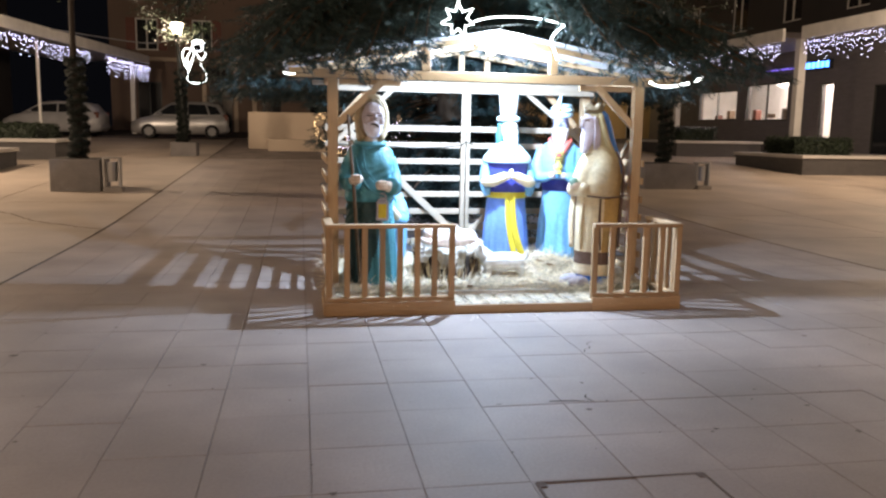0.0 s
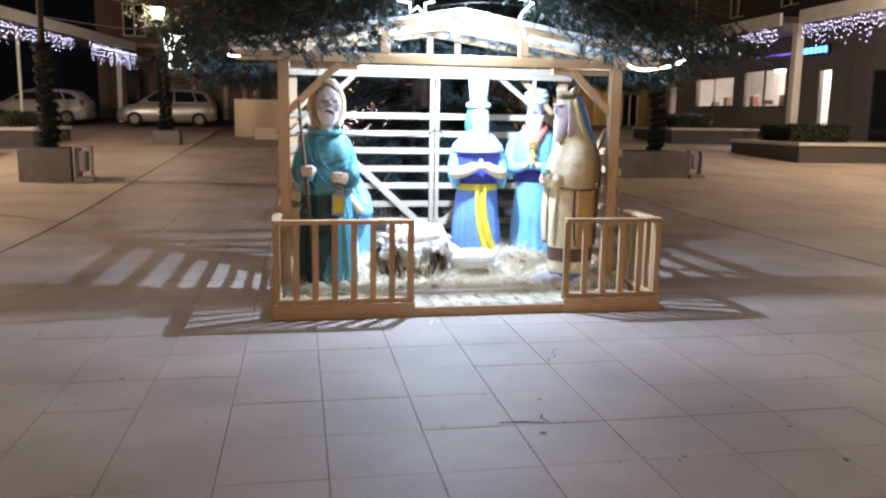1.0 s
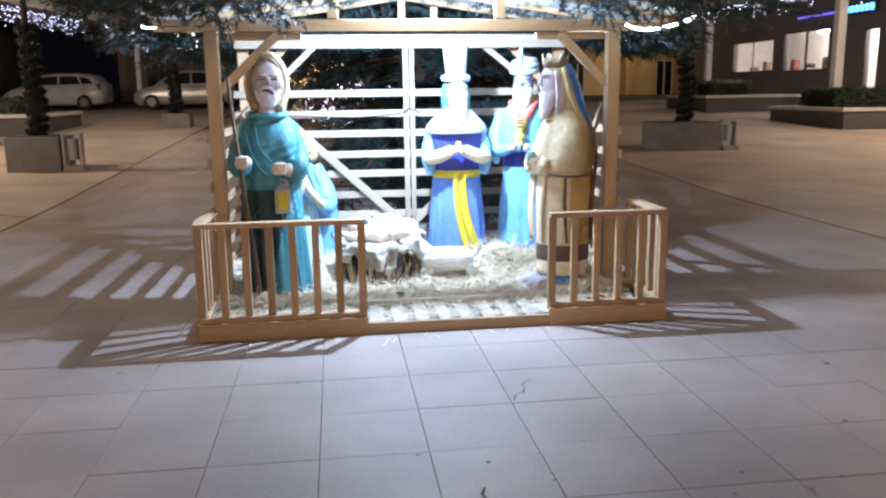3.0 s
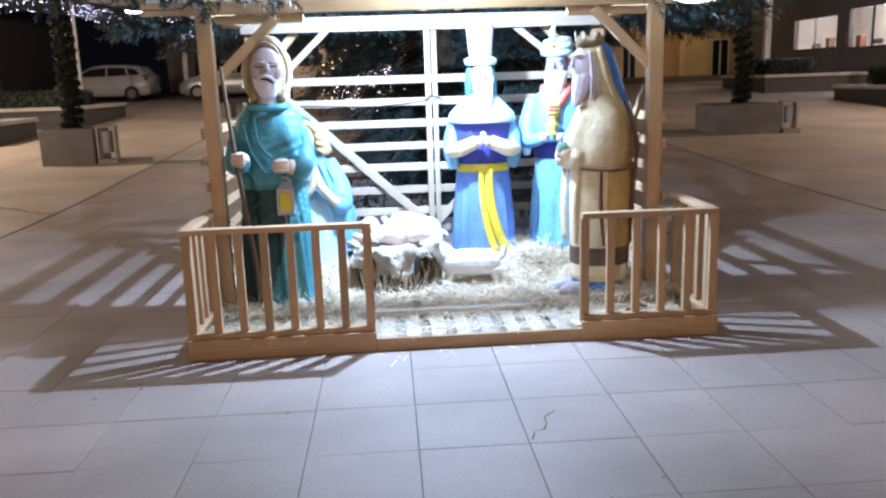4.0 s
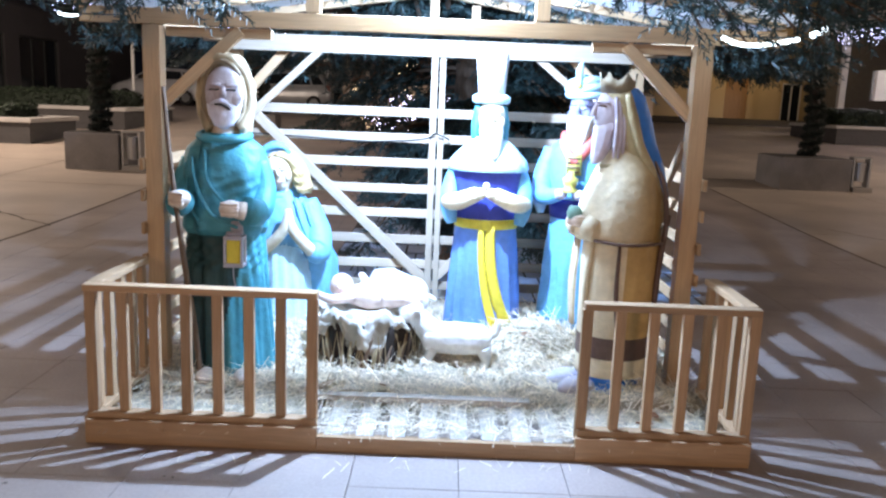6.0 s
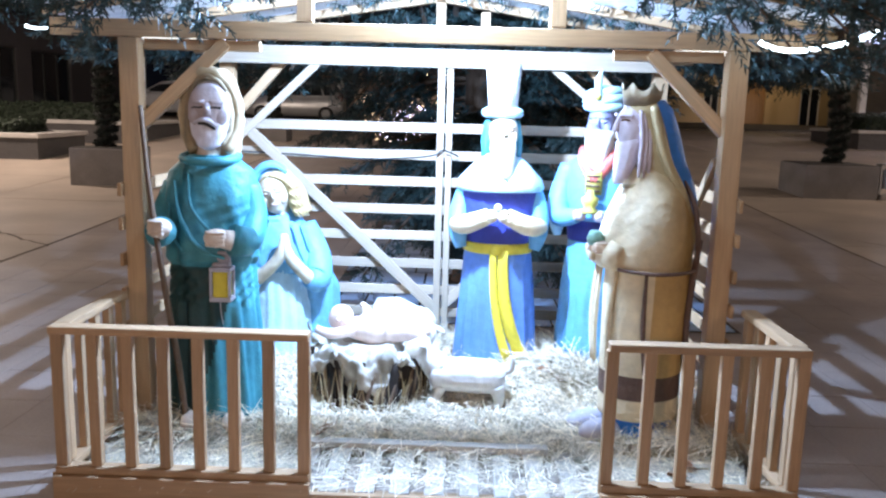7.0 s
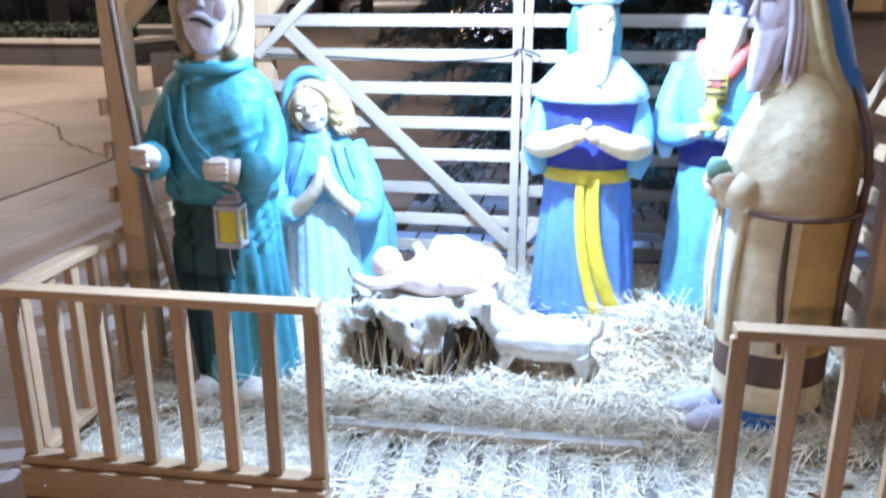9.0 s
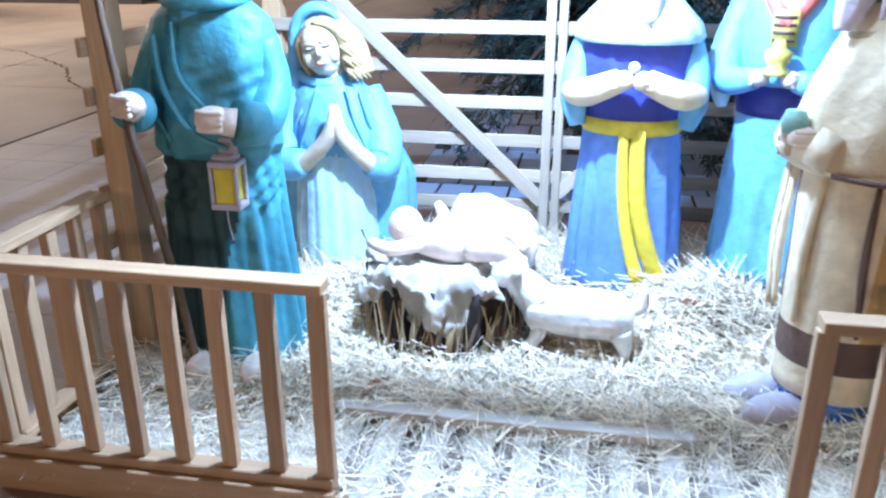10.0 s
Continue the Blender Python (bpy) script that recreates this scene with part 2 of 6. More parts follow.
TX, TY, X0, X1 = 0.4725, 0.485, -2.73, 6.72
paving = thing("pavement", (2.0, 6.0, 0.0), "square concrete paving tiles of a town square", "pavement", kind="structure")
ROW0 = 5.425 - 9 * TY
NROW = 15
xcols = [X0 + TX * i for i in range(21)]
slab_sheet("tile_field_far", xcols, [ROW0 + TY * j for j in range(NROW, 52)], 0.006, TILE_FAR, paving)
slab_sheet("tile_field_behind", xcols, [ROW0 - TY * j for j in range(18, -1, -1)], 0.006, TILE_FAR, paving)
slab_sheet("slab_field_west", [X0 - 0.03 - 2.6 * i for i in range(13, -1, -1)], [-14 + 2.66 * j for j in range(20)], 0.018, SLAB, paving)
slab_sheet("slab_field_east", [X1 + 0.025 + 2.6 * i for i in range(8)], [-13.2 + 2.66 * j for j in range(20)], 0.018, SLAB, paving)
road = slab_sheet("road", [-60, 60], [39, 41, 44, 60], 0.0, SOIL, None, 0.004)
tagged(road, "dark asphalt street beyond the square", "road", kind="structure")

# ---- the stable ----
XL, XR, YF, YB, XM = 0.355, 3.185, 7.0, 8.38, 1.77
stable = thing("nativity_stable", (XM, 7.6, 0), "open pine nativity stable with slatted back and pitched roof", "stable")
for px, py, top in ((XL, YF, 1.95), (XR, YF, 1.95), (XL + 0.06, YB, 2.0), (XR - 0.02, YB, 2.0)):
    board("post", (px, py, 0.0), (px, py, top), 0.09, 0.085, PINE, stable, (0, 1, 0))
board("front_beam", (-0.02, YF - 0.002, 1.995), (3.60, YF - 0.002, 1.995), 0.08, 0.03, PINE, stable, (0, 1, 0))
board("splice_board", (0.41, YF + 0.036, 1.925), (0.96, YF + 0.036, 1.925), 0.05, 0.04, PINE, stable, (0, 1, 0))
board("splice_board", (2.62, YF + 0.036, 1.925), (3.13, YF + 0.036, 1.925), 0.05, 0.04, PINE, stable, (0, 1, 0))
board("back_beam", (0.2, YB - 0.002, 1.99), (3.36, YB - 0.002, 1.99), 0.05, 0.05, PINE_COLD_LIT, stable, (0, 1, 0))
board("top_rail", (0.36, YB - 0.125, 1.965), (3.22, YB - 0.125, 1.965), 0.112, 0.025, PINE_COLD_LIT, stable, (0, 1, 0))
for sx in (XL, XR):
    board("side_beam", (sx, YF + 0.05, 1.97), (sx, YB - 0.05, 2.0), 0.07, 0.07, PINE, stable, (1, 0, 0))
for k, z in enumerate((0.33, 0.48, 0.655, 0.84, 1.01, 1.19, 1.36, 1.535)):
    board("back_slat", (XL - 0.03, YB - 0.055, z), (XR + 0.04, YB - 0.055, z), 0.062, 0.02, PINE_COLD_LIT, stable, (0, 1, 0))
for k, z in enumerate((0.22, 0.38, 0.555, 0.73, 0.90, 1.075, 1.24)):
    for sx in (XL - 0.055, XR + 0.055):
        board("side_slat", (sx, YF - 0.075, z), (sx, YB + 0.02, z), 0.062, 0.02, PINE_OLD, stable, (1, 0, 0))
# centre post of the back wall, doubled
board("post", (1.785, YB - 0.095, 0.08), (1.785, YB - 0.095, 2.0), 0.045, 0.05, PINE_COLD_LIT, stable, (0, 1, 0))
board("post", (1.84, YB - 0.09, 0.08), (1.84, YB - 0.09, 2.0), 0.04, 0.04, PINE_COLD_LIT, stable, (0, 1, 0))
# braces
board("brace", (0.53, YB - 0.09, 1.53), (1.775, YB - 0.09, 0.36), 0.07, 0.022, PINE_COLD_LIT, stable, (0, 1, 0))
board("brace", (0.40, YB - 0.115, 1.35), (1.02, YB - 0.115, 1.93), 0.05, 0.022, PINE_COLD_LIT, stable, (0, 1, 0))
board("brace", (3.2, YB - 0.09, 1.35), (2.46, YB - 0.09, 1.94), 0.05, 0.022, PINE_COLD_LIT, stable, (0, 1, 0))
board("brace", (1.845, YB - 0.09, 0.40), (2.55, YB - 0.09, 1.12), 0.06, 0.022, PINE_COLD_LIT, stable, (0, 1, 0))
board("brace", (0.385, YF + 0.02, 1.55), (0.80, YF + 0.02, 1.94), 0.062, 0.04, PINE, stable, (0, 1, 0))
board("brace", (3.16, YF + 0.02, 1.58), (2.79, YF + 0.02, 1.94), 0.062, 0.04, PINE, stable, (0, 1, 0))
board("brace", (XL + 0.03, YB - 0.02, 1.5), (XL + 0.45, YB - 0.02, 1.97), 0.06, 0.04, PINE, stable, (0, 1, 0))
board("brace", (XR - 0.05, YB - 0.02, 1.5), (XR - 0.5, YB - 0.02, 1.97), 0.06, 0.04, PINE, stable, (0, 1, 0))
board("brace", (XR - 0.03, YF + 0.09, 1.44), (XR - 0.03, YF + 0.62, 0.95), 0.05, 0.03, PINE_OLD, stable, (1, 0, 0))
# gable
EZ, RZ = 2.05, 2.36
for px in (1.18, 2.35):
    top = RZ - abs(px - XM) / 1.83 * (RZ - EZ) - 0.03
    board("gable_stud", (px, YF, 2.04), (px, YF, top), 0.075, 0.05, PINE, stable, (0, 1, 0))
board("gable_stud", (2.05, YB, 2.06), (2.05, YB, RZ - 0.1), 0.06, 0.045, PINE, stable, (0, 1, 0))
board("gable_stud", (1.77, YB, 2.06), (1.77, YB, RZ - 0.04), 0.06, 0.045, PINE, stable, (0, 1, 0))
for yy in (YF - 0.05, 7.7, YB):
    for s in (-1, 1):
        board("rafter", (XM + s * 1.80, yy, EZ + 0.015), (XM + s * 0.01, yy, RZ - 0.02), 0.05, 0.055, PINE, stable, (0, 1, 0))
board("ridge_beam", (XM, 6.72, RZ - 0.02), (XM, 8.72, RZ - 0.02), 0.05, 0.06, PINE, stable)
for s in (-1, 1):
    v, f = [], []
    for i in range(61):
        y = 6.68 + 2.05 * i / 60
        w = 0.006 * math.sin(i * 1.6)
        for j in range(7):
            q = j / 6
            v.append((XM + s * 1.84 * q, y, RZ + 0.018 - (RZ - EZ) * q + w))
    for i in range(60):
        for j in range(6):
            f.append((i * 7 + j, i * 7 + j + 1, i * 7 + j + 8, i * 7 + j + 7))
    sheet = raw("roof_sheet", v, f, ROOFSHEET, stable, "pale corrugated plastic roof sheet")
    sol = sheet.modifiers.new("thickness", "SOLIDIFY")
    sol.thickness = 0.004
# flood lamp under the front of the ridge
fl = thing("flood_lamp", (XM, LMY, 2.1), "small white floodlight glaring under the roof ridge", "lamp")
part("diffuser", loft(bmesh.new(), [(2.20, XM, LMY, 0.03, 0.03, 0, 3), (2.21, XM, LMY, 0.035, 0.035, 0, 3), (2.275, XM, LMY, 0.035, 0.035, 0, 3), (2.285, XM, LMY, 0.03, 0.03, 0, 3)], 0, 20), glow("led_face", (0.85, 0.93, 1.0), 25), fl, "glaring white lamp tube", smooth=True).visible_shadow = False
boxed("housing", XM - 0.038, XM + 0.038, LMY - 0.035, LMY + 0.035, 2.286, 2.30, WHITEPAINT, fl)
boxed("hanger", XM - 0.02, XM + 0.02, LMY - 0.02, LMY + 0.02, 2.3005, 2.309, PINE, fl, bevel=0)

# ---- fence in front ----
FY, FT = 6.285, 0.752
fence = thing("picket_fence", (XM, FY, 0), "low raw-wood fence of square balusters before the stable", "fence")


def panel(a, b, n, along):
    (x0, y0), (x1, y1) = a, b
    side = (0, 0, 1)
    across = (0, 1, 0) if along == "x" else (1, 0, 0)
    board("top_rail", (x0, y0, FT - 0.016), (x1, y1, FT - 0.016), 0.07, 0.032, PINE_OLD, fence, side)
    board("bottom_rail", (x0, y0, 0.132), (x1, y1, 0.132), 0.06, 0.032, PINE_OLD, fence, side)
    for i in range(n):
        q = i / (n - 1)
        end = i in (0, n - 1) and along == "x"
        w = 0.046 if not end else 0.05
        x, y = x0 + (x1 - x0) * (0.022 + q * 0.956), y0 + (y1 - y0) * (0.03 + q * 0.94)
        board("baluster", (x, y, 0.10 if end else 0.148), (x, y, FT - 0.032), w, 0.034, PINE_OLD, fence, across)


panel((0.27, FY), (1.33, FY), 8, "x")
panel((2.54, FY), (3.34, FY), 6, "x")
panel((0.295, FY + 0.036), (0.295, YF - 0.09), 5, "y")
panel((3.315, FY + 0.036), (3.315, YF - 0.09), 5, "y")
for bx0, bx1, h in ((0.265, 1.335, 0.115), (1.336, 2.534, 0.075), (2.535, 3.345, 0.115)):
    board("base_board", (bx0, FY - 0.035, h / 2), (bx1, FY - 0.035, h / 2), h, 0.03, PINE_OLD, fence, (0, 1, 0))
for sx in (0.262, 3.348):
    board("base_board", (sx, FY - 0.018, 0.0575), (sx, YF - 0.08, 0.0575), 0.115, 0.026, PINE_OLD, fence, (1, 0, 0))

# pallet floor and straw
PALLET = material("bleached_pallet_wood", (0.52, 0.48, 0.42), 0.8, 16, 0.2, 0.25, stretch=(0.35, 6, 6), blotch=1.5, spread=0.15)
pallet = thing("pallet_floor", (XM, 7.3, 0), "grey wooden pallet slats half covered by straw", "pallet")
for i in range(20):
    px = 0.36 + i * 0.149
    board("pallet_slat", (px, FY + 0.02, 0.05), (px, 8.3, 0.05), 0.085, 0.02, PALLET, pallet)
for py in (FY + 0.05, 7.3, 8.25):
    board("pallet_bearer", (0.31, py, 0.02), (3.29, py, 0.02), 0.06, 0.038, PINE_OLD, pallet)
batten = board("batten", (1.20, 6.735, 0.085), (2.37, 6.735, 0.085), 0.055, 0.032, PALLET, None)
tagged(batten, "long grey timber batten lying across the straw", "batten")


def straw_z(x, y):
    d = min(1.0, max(0.0, (y - 6.72) / 0.9))
    z = 0.064 + 0.10 * d + 0.03 * d * noise.noise((x * 3, y * 3, 0)) + 0.012 * noise.noise((x * 11, y * 11, 3))
    z += 0.10 * math.exp(-(((x - 2.45) / 0.28) ** 2 + ((y - 7.55) / 0.25) ** 2))
    z += 0.05 * math.exp(-(((x - 2.7) / 0.5) ** 2 + ((y - 7.9) / 0.3) ** 2))
    z += 0.12 * math.exp(-(((x - 1.59) / 0.24) ** 4 + ((y - 7.66) / 0.17) ** 4))
    z += 0.02 * math.exp(-(((x - 0.6) / 0.35) ** 2 + ((y - 6.75) / 0.3) ** 2))
    z += 0.06 * math.exp(-(((x - 3.05) / 0.25) ** 2 + ((y - 6.75) / 0.3) ** 2))
    return z


straw = thing("straw", (XM, 7.3, 0.05), "loose pale straw strewn thickly over the stable floor", "straw", kind="stuff")
sv, sf = [], []
NX, NY = 100, 56
for j in range(NY + 1):
    for i in range(NX + 1):
        x, y = 0.31 + 2.98 * i / NX, 6.74 + 1.6 * j / NY
        edge = 0.05 if j == 0 else 0.0
        sv.append((x, y, straw_z(x, y) - edge))
for j in range(NY):
    for i in range(NX):
        o = j * (NX + 1) + i
        sf.append((o, o + 1, o + NX + 2, o + NX + 1))
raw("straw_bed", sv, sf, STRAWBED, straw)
rng = random.Random(5)
sv, sf = [], []


def blade(x, y, z, length, width, yaw, pitch, bend):
    b = len(sv)
    c, s = math.cos(yaw), math.sin(yaw)
    for k in range(3):
        q = k / 2 * length
        h = math.sin(pitch) * q - bend * (k / 2) ** 2 * length
        r = math.cos(pitch) * q
        w = width * (1 - 0.35 * k / 2)
        sv.append((x + c * r - s * w, y + s * r + c * w, z + h))
        sv.append((x + c * r + s * w, y + s * r - c * w, z + h + width * 0.6))
    sf.extend([(b, b + 1, b + 3, b + 2), (b + 2, b + 3, b + 5, b + 4)])


for _ in range(38000):
    x = rng.uniform(0.34, 3.26)
    y = 6.34 + 1.95 * rng.random() ** 1.3
    if y < 6.74:
        if rng.random() < 0.74 - 0.5 * (abs(x - 1.9) > 0.65):
            continue
        z = 0.062 + rng.random() * 0.012
        blade(x, y, z, rng.uniform(0.05, 0.16), 0.0016, rng.uniform(0, 6.28), rng.uniform(-0.02, 0.25), rng.uniform(0, 0.15))
    else:
        z = straw_z(x, y) + rng.random() * 0.012
        blade(x, y, z, rng.uniform(0.06, 0.22), 0.0022, rng.uniform(0, 6.28), abs(rng.gauss(0, 0.35)), rng.uniform(0, 0.35))
for _ in range(60):
    blade(rng.uniform(0.5, 3.2), rng.uniform(6.05, 6.26), 0.004, rng.uniform(0.04, 0.12), 0.0016, rng.uniform(0, 6.28), 0.03, 0.03)
raw("straw_stalks", sv, sf, STRAW, straw)
for lx, ly, lr in ((2.42, 7.42, 0.3), (2.5, 7.36, 1.4), (1.6, 6.86, 2.0), (3.0, 6.6, 0.8), (2.92, 6.5, 2.2), (1.3, 6.85, 4.0)):
    bm = bmesh.new()
    pts = [(-0.06, 0, 0.0), (-0.02, 0.035, 0.012), (0.03, 0.03, 0.015), (0.07, 0, 0.0), (0.03, -0.032, 0.016), (-0.02, -0.03, 0.01)]
    mid = bm.verts.new((0, 0, -0.004))
    vs = [bm.verts.new(p) for p in pts]
    for i in range(6):
        bm.faces.new((mid, vs[i], vs[(i + 1) % 6]))
    leaf = part("dead_leaf", bm, material("brown_leaf", (0.25, 0.12, 0.06), 0.8, 30, 0.2, 0.1) if "brown_leaf" not in bpy.data.materials else bpy.data.materials["brown_leaf"], m=Matrix.Translation((lx, ly, (straw_z(lx, ly) if ly > 6.74 else 0.064) + 0.025)) @ pose(0, 0, 0, 12, 20, math.degrees(lr)), smooth=True)
    tagged(leaf, "curled dry brown leaf on the straw", "leaf", "fallen leaves")


# ---- statues ----
def paint(name, c, rough=0.55):
    return material(name, c, rough, 26, 0.14, 0.7, blotch=4, blotch_var=0.22, spread=0.02)


TEAL = paint("teal_paint", (0.055, 0.25, 0.31))
SHADED_TEAL = paint("shaded_green_paint", (0.012, 0.055, 0.062))
SKIN = paint("pale_skin_paint", (0.72, 0.60, 0.50))
LILACSKIN = paint("greyish_skin_paint", (0.60, 0.55, 0.64))
DARKSKIN = paint("slate_skin_paint", (0.20, 0.20, 0.32))
BEARD = paint("lilac_white_beard_paint", (0.70, 0.70, 0.82))
BROWNHAIR = paint("brown_hair_paint", (0.27, 0.21, 0.13))
HOODEDGE = paint("olive_hood_paint", (0.40, 0.32, 0.20))
BLOND = paint("blond_hair_paint", (0.42, 0.32, 0.155))
SKYBLUE = paint("sky_blue_paint", (0.16, 0.41, 0.66))
PALEBLUE = paint("pale_blue_paint", (0.45, 0.68, 0.82))
CYAN = paint("cyan_paint", (0.16, 0.42, 0.72))
INDIGO = paint("indigo_paint", (0.035, 0.05, 0.33))
ROYAL = paint("royal_blue_paint", (0.13, 0.26, 0.68))
YELLOW = paint("yellow_paint", (0.68, 0.55, 0.05))
WHITE = paint("white_statue_paint", (0.66, 0.65, 0.63))
RED = paint("coral_red_paint", (0.62, 0.14, 0.11))
CREAM = paint("cream_paint", (0.68, 0.58, 0.40))
OCHRE = paint("ochre_paint", (0.46, 0.29, 0.10))
BROWNP = paint("brown_paint", (0.10, 0.055, 0.04))
BLUEP = paint("blue_paint", (0.04, 0.20, 0.62))
GREYP = paint("grey_lilac_paint", (0.42, 0.40, 0.46))
GOLDP = paint("olive_gold_paint", (0.50, 0.44, 0.10))
FACETAN = paint("weathered_face_paint", (0.50, 0.44, 0.47))
MILK = paint("cream_skin_paint", (0.60, 0.53, 0.40))
BLUSH = paint("rose_line_paint", (0.42, 0.22, 0.19))
TANBAND = paint("tan_band_paint", (0.40, 0.32, 0.17))
MINT = paint("faded_mint_paint", (0.22, 0.42, 0.36))
CROWN = paint("dull_brass_paint", (0.32, 0.26, 0.17))
INK = paint("black_line_paint", (0.02, 0.02, 0.025))


def face(bm, c, w, d, h, skin, turn=0.0, brow=None, ink=0):
    """A plain carved face: head, nose, brow ridge, eyelids."""
    r = turn if isinstance(turn, Matrix) else pose(0, 0, 0, 0, 0, turn)
    at = lambda x, y, z: Vector(c) + r @ Vector((x, y, z))
    ball(bm, c, (w, d, h), skin, 20, 14, r)
    tube(bm, [at(0, -d * 0.93, h * 0.22), at(0, -d * 1.16, -h * 0.14)], [w * 0.11, w * 0.19], skin, 10)
    for s in (-1, 1):
        ball(bm, at(s * w * 0.4, -d * 0.86, h * 0.11), (w * 0.2, d * 0.07, h * 0.06), skin, 12, 8, r)
        tube(bm, [at(s * w * 0.12, -d * 0.97, h * 0.27), at(s * w * 0.66, -d * 0.74, h * 0.24)], w * 0.115, skin if brow is None else brow, 6)
        tube(bm, [at(s * w * 0.2, -d * 0.97, h * 0.10), at(s * w * 0.4, -d * 0.98, h * 0.075), at(s * w * 0.6, -d * 0.84, h * 0.10)], w * 0.042, ink, 5)
        ball(bm, at(s * w * 0.55, -d * 0.62, -h * 0.22), (w * 0.36, d * 0.27, h * 0.32), skin, 14, 10, r)
    tube(bm, [at(-w * 0.25, -d * 0.93, -h * 0.38), at(0, -d * 1.0, -h * 0.40), at(w * 0.25, -d * 0.93, -h * 0.38)], w * 0.05, ink if brow is None else skin, 6)


def hand(bm, c, turn, skin, size=0.05, fingers=True):
    r = pose(0, 0, 0, 0, 0, turn)
    ball(bm, c, (size, size * 0.8, size * 0.74), skin, 16, 12, r)
    if fingers:
        for i in range(4):
            o = Vector(c) + r @ Vector((-size * 0.2, -size * 0.58, (i - 1.5) * size * 0.3))
            tube(bm, [o + r @ Vector((size * 0.8, 0, 0)), o, o + r @ Vector((-size * 0.55, size * 0.35, 0))], size * 0.17, skin, 8)


def statue(name, bm, mats, at, turn, label, size=1.0):
    ob = part(name, bm, mats, m=Matrix.Translation(at) @ pose(0, 0, 0, 0, 0, turn) @ Matrix.Diagonal((size, size, size, 1)), smooth=True)
    return tagged(ob, label, "statue", "nativity figures")


# bearded man with staff and lantern
bm = bmesh.new()
robe = fine([(0.0, 0.02, 0, 0.25, 0.19, 0.05, 13), (0.25, 0.01, 0, 0.235, 0.178, 0.055, 13), (0.6, 0.0, 0, 0.215, 0.165, 0.045, 13), (0.78, 0, 0, 0.205, 0.16, 0.03, 9), (0.82, 0, -0.01, 0.225, 0.188, 0.02, 9), (0.9, 0, -0.01, 0.222, 0.183, 0.02, 9),
             (1.0, 0, 0, 0.218, 0.172, 0.018, 9), (1.1, 0, 0.0, 0.222, 0.16, 0.014, 7), (1.19, 0, 0.01, 0.222, 0.142, 0.01, 7), (1.245, 0, 0.01, 0.205, 0.122, 0.006, 7), (1.285, 0, 0.01, 0.16, 0.11, 0, 5), (1.325, 0, 0.0, 0.10, 0.10, 0, 5)], 9)


# Dark green cloak area, deepened with the shade cast by hand and sleeve.
def robe_mat(a, z):
    x = math.cos(a)
    return 1 if z < 0.79 and x < -0.25 + 0.75 * min(1.0, max(0.0, (z - 0.12) / 0.5)) else 0


loft(bm, robe, robe_mat, 128)
for v in bm.verts:
    x, y, z = v.co
    if y < 0.05 and 0.80 < z < 1.26:
        near = min(1.0, (0.05 - y) * 10) * min(1.0, (1.26 - z) * 8) * min(1.0, (z - 0.80) * 12)
        w = math.sin(21 * (x - 0.55 * (1.2 - z)) + 6 * x * (1.2 - z)) + 0.5 * math.sin(34 * (x + 0.5 * (1.2 - z)) + 1)
        v.co.y -= 0.011 * near * w
tube(bm, [(0.13 * math.cos(a) * 1.0, -0.01 + 0.125 * math.sin(a), 1.31 + 0.015 * math.sin(a)) for a in [6.2832 * k / 24 for k in range(25)]], 0.022, 0, 8)
tube(bm, [(0.0, -0.02, 1.26), (0.01, -0.04, 1.42)], [0.066, 0.062], 2, 14)
face(bm, (0.014, -0.06, 1.54), 0.102, 0.1, 0.135, 3, 6, 3, 5)
# short rounded beard, moustache drooping to one side over a dark open mouth
loft(bm, fine([(1.352, 0.014, -0.105, 0.02, 0.02, 0, 3), (1.368, 0.014, -0.10, 0.05, 0.044, 0.02, 11), (1.42, 0.014, -0.09, 0.077, 0.066, 0.03, 13), (1.475, 0.014, -0.075, 0.09, 0.076, 0.02, 13), (1.50, 0.014, -0.06, 0.075, 0.06, 0, 13)], 4), 4, 48)
tube(bm, [(-0.018, -0.158, 1.476), (0.012, -0.162, 1.478), (0.042, -0.152, 1.462), (0.058, -0.138, 1.445)], [0.006, 0.010, 0.009, 0.004], 5, 8)
tube(bm, [(-0.045, -0.145, 1.478), (0.0, -0.166, 1.494), (0.035, -0.16, 1.488), (0.066, -0.138, 1.458)], [0.006, 0.012, 0.012, 0.005], 4, 8)
for s in (-1, 1):
    # deep-set eyes and dark hair at the temples
    tube(bm, [(0.014 + s * 0.022, -0.155, 1.548), (0.014 + s * 0.045, -0.150, 1.553), (0.014 + s * 0.066, -0.135, 1.546)], 0.0042, 5, 6)
    tube(bm, [(0.012 + s * 0.074, -0.075, 1.625), (0.012 + s * 0.094, -0.06, 1.555), (0.012 + s * 0.094, -0.055, 1.47), (0.012 + s * 0.085, -0.05, 1.40)], [0.016, 0.02, 0.02, 0.012], 6, 8)
hood = []
for i in range(11):
    q = i / 10
    hood.append((1.29 + 0.45 * math.sin(q * math.pi / 2), 0.012, 0.05, (0.118 + 0.03 * math.sin(math.pi * min(1.0, q * 1.1))) * math.cos(q * 1.38) ** 0.55, 0.118 * math.cos(q * 1.38) ** 0.55, 0.012, 11))
loft(bm, hood, 7, 48)
rim = [-0.98 + (math.pi + 1.96) * k / 30 for k in range(31)]
tube(bm, [(0.012 + 0.130 * math.cos(a), -0.05 + 0.03 * math.cos(2 * a), 1.515 + 0.205 * math.sin(a)) for a in rim], [0.029 + 0.003 * math.sin(4 * k) for k in range(31)], 7, 10)
tube(bm, [(0.012 + 0.106 * math.cos(a), -0.072 + 0.03 * math.cos(2 * a), 1.52 + 0.178 * math.sin(a)) for a in rim], 0.012, 6, 8)
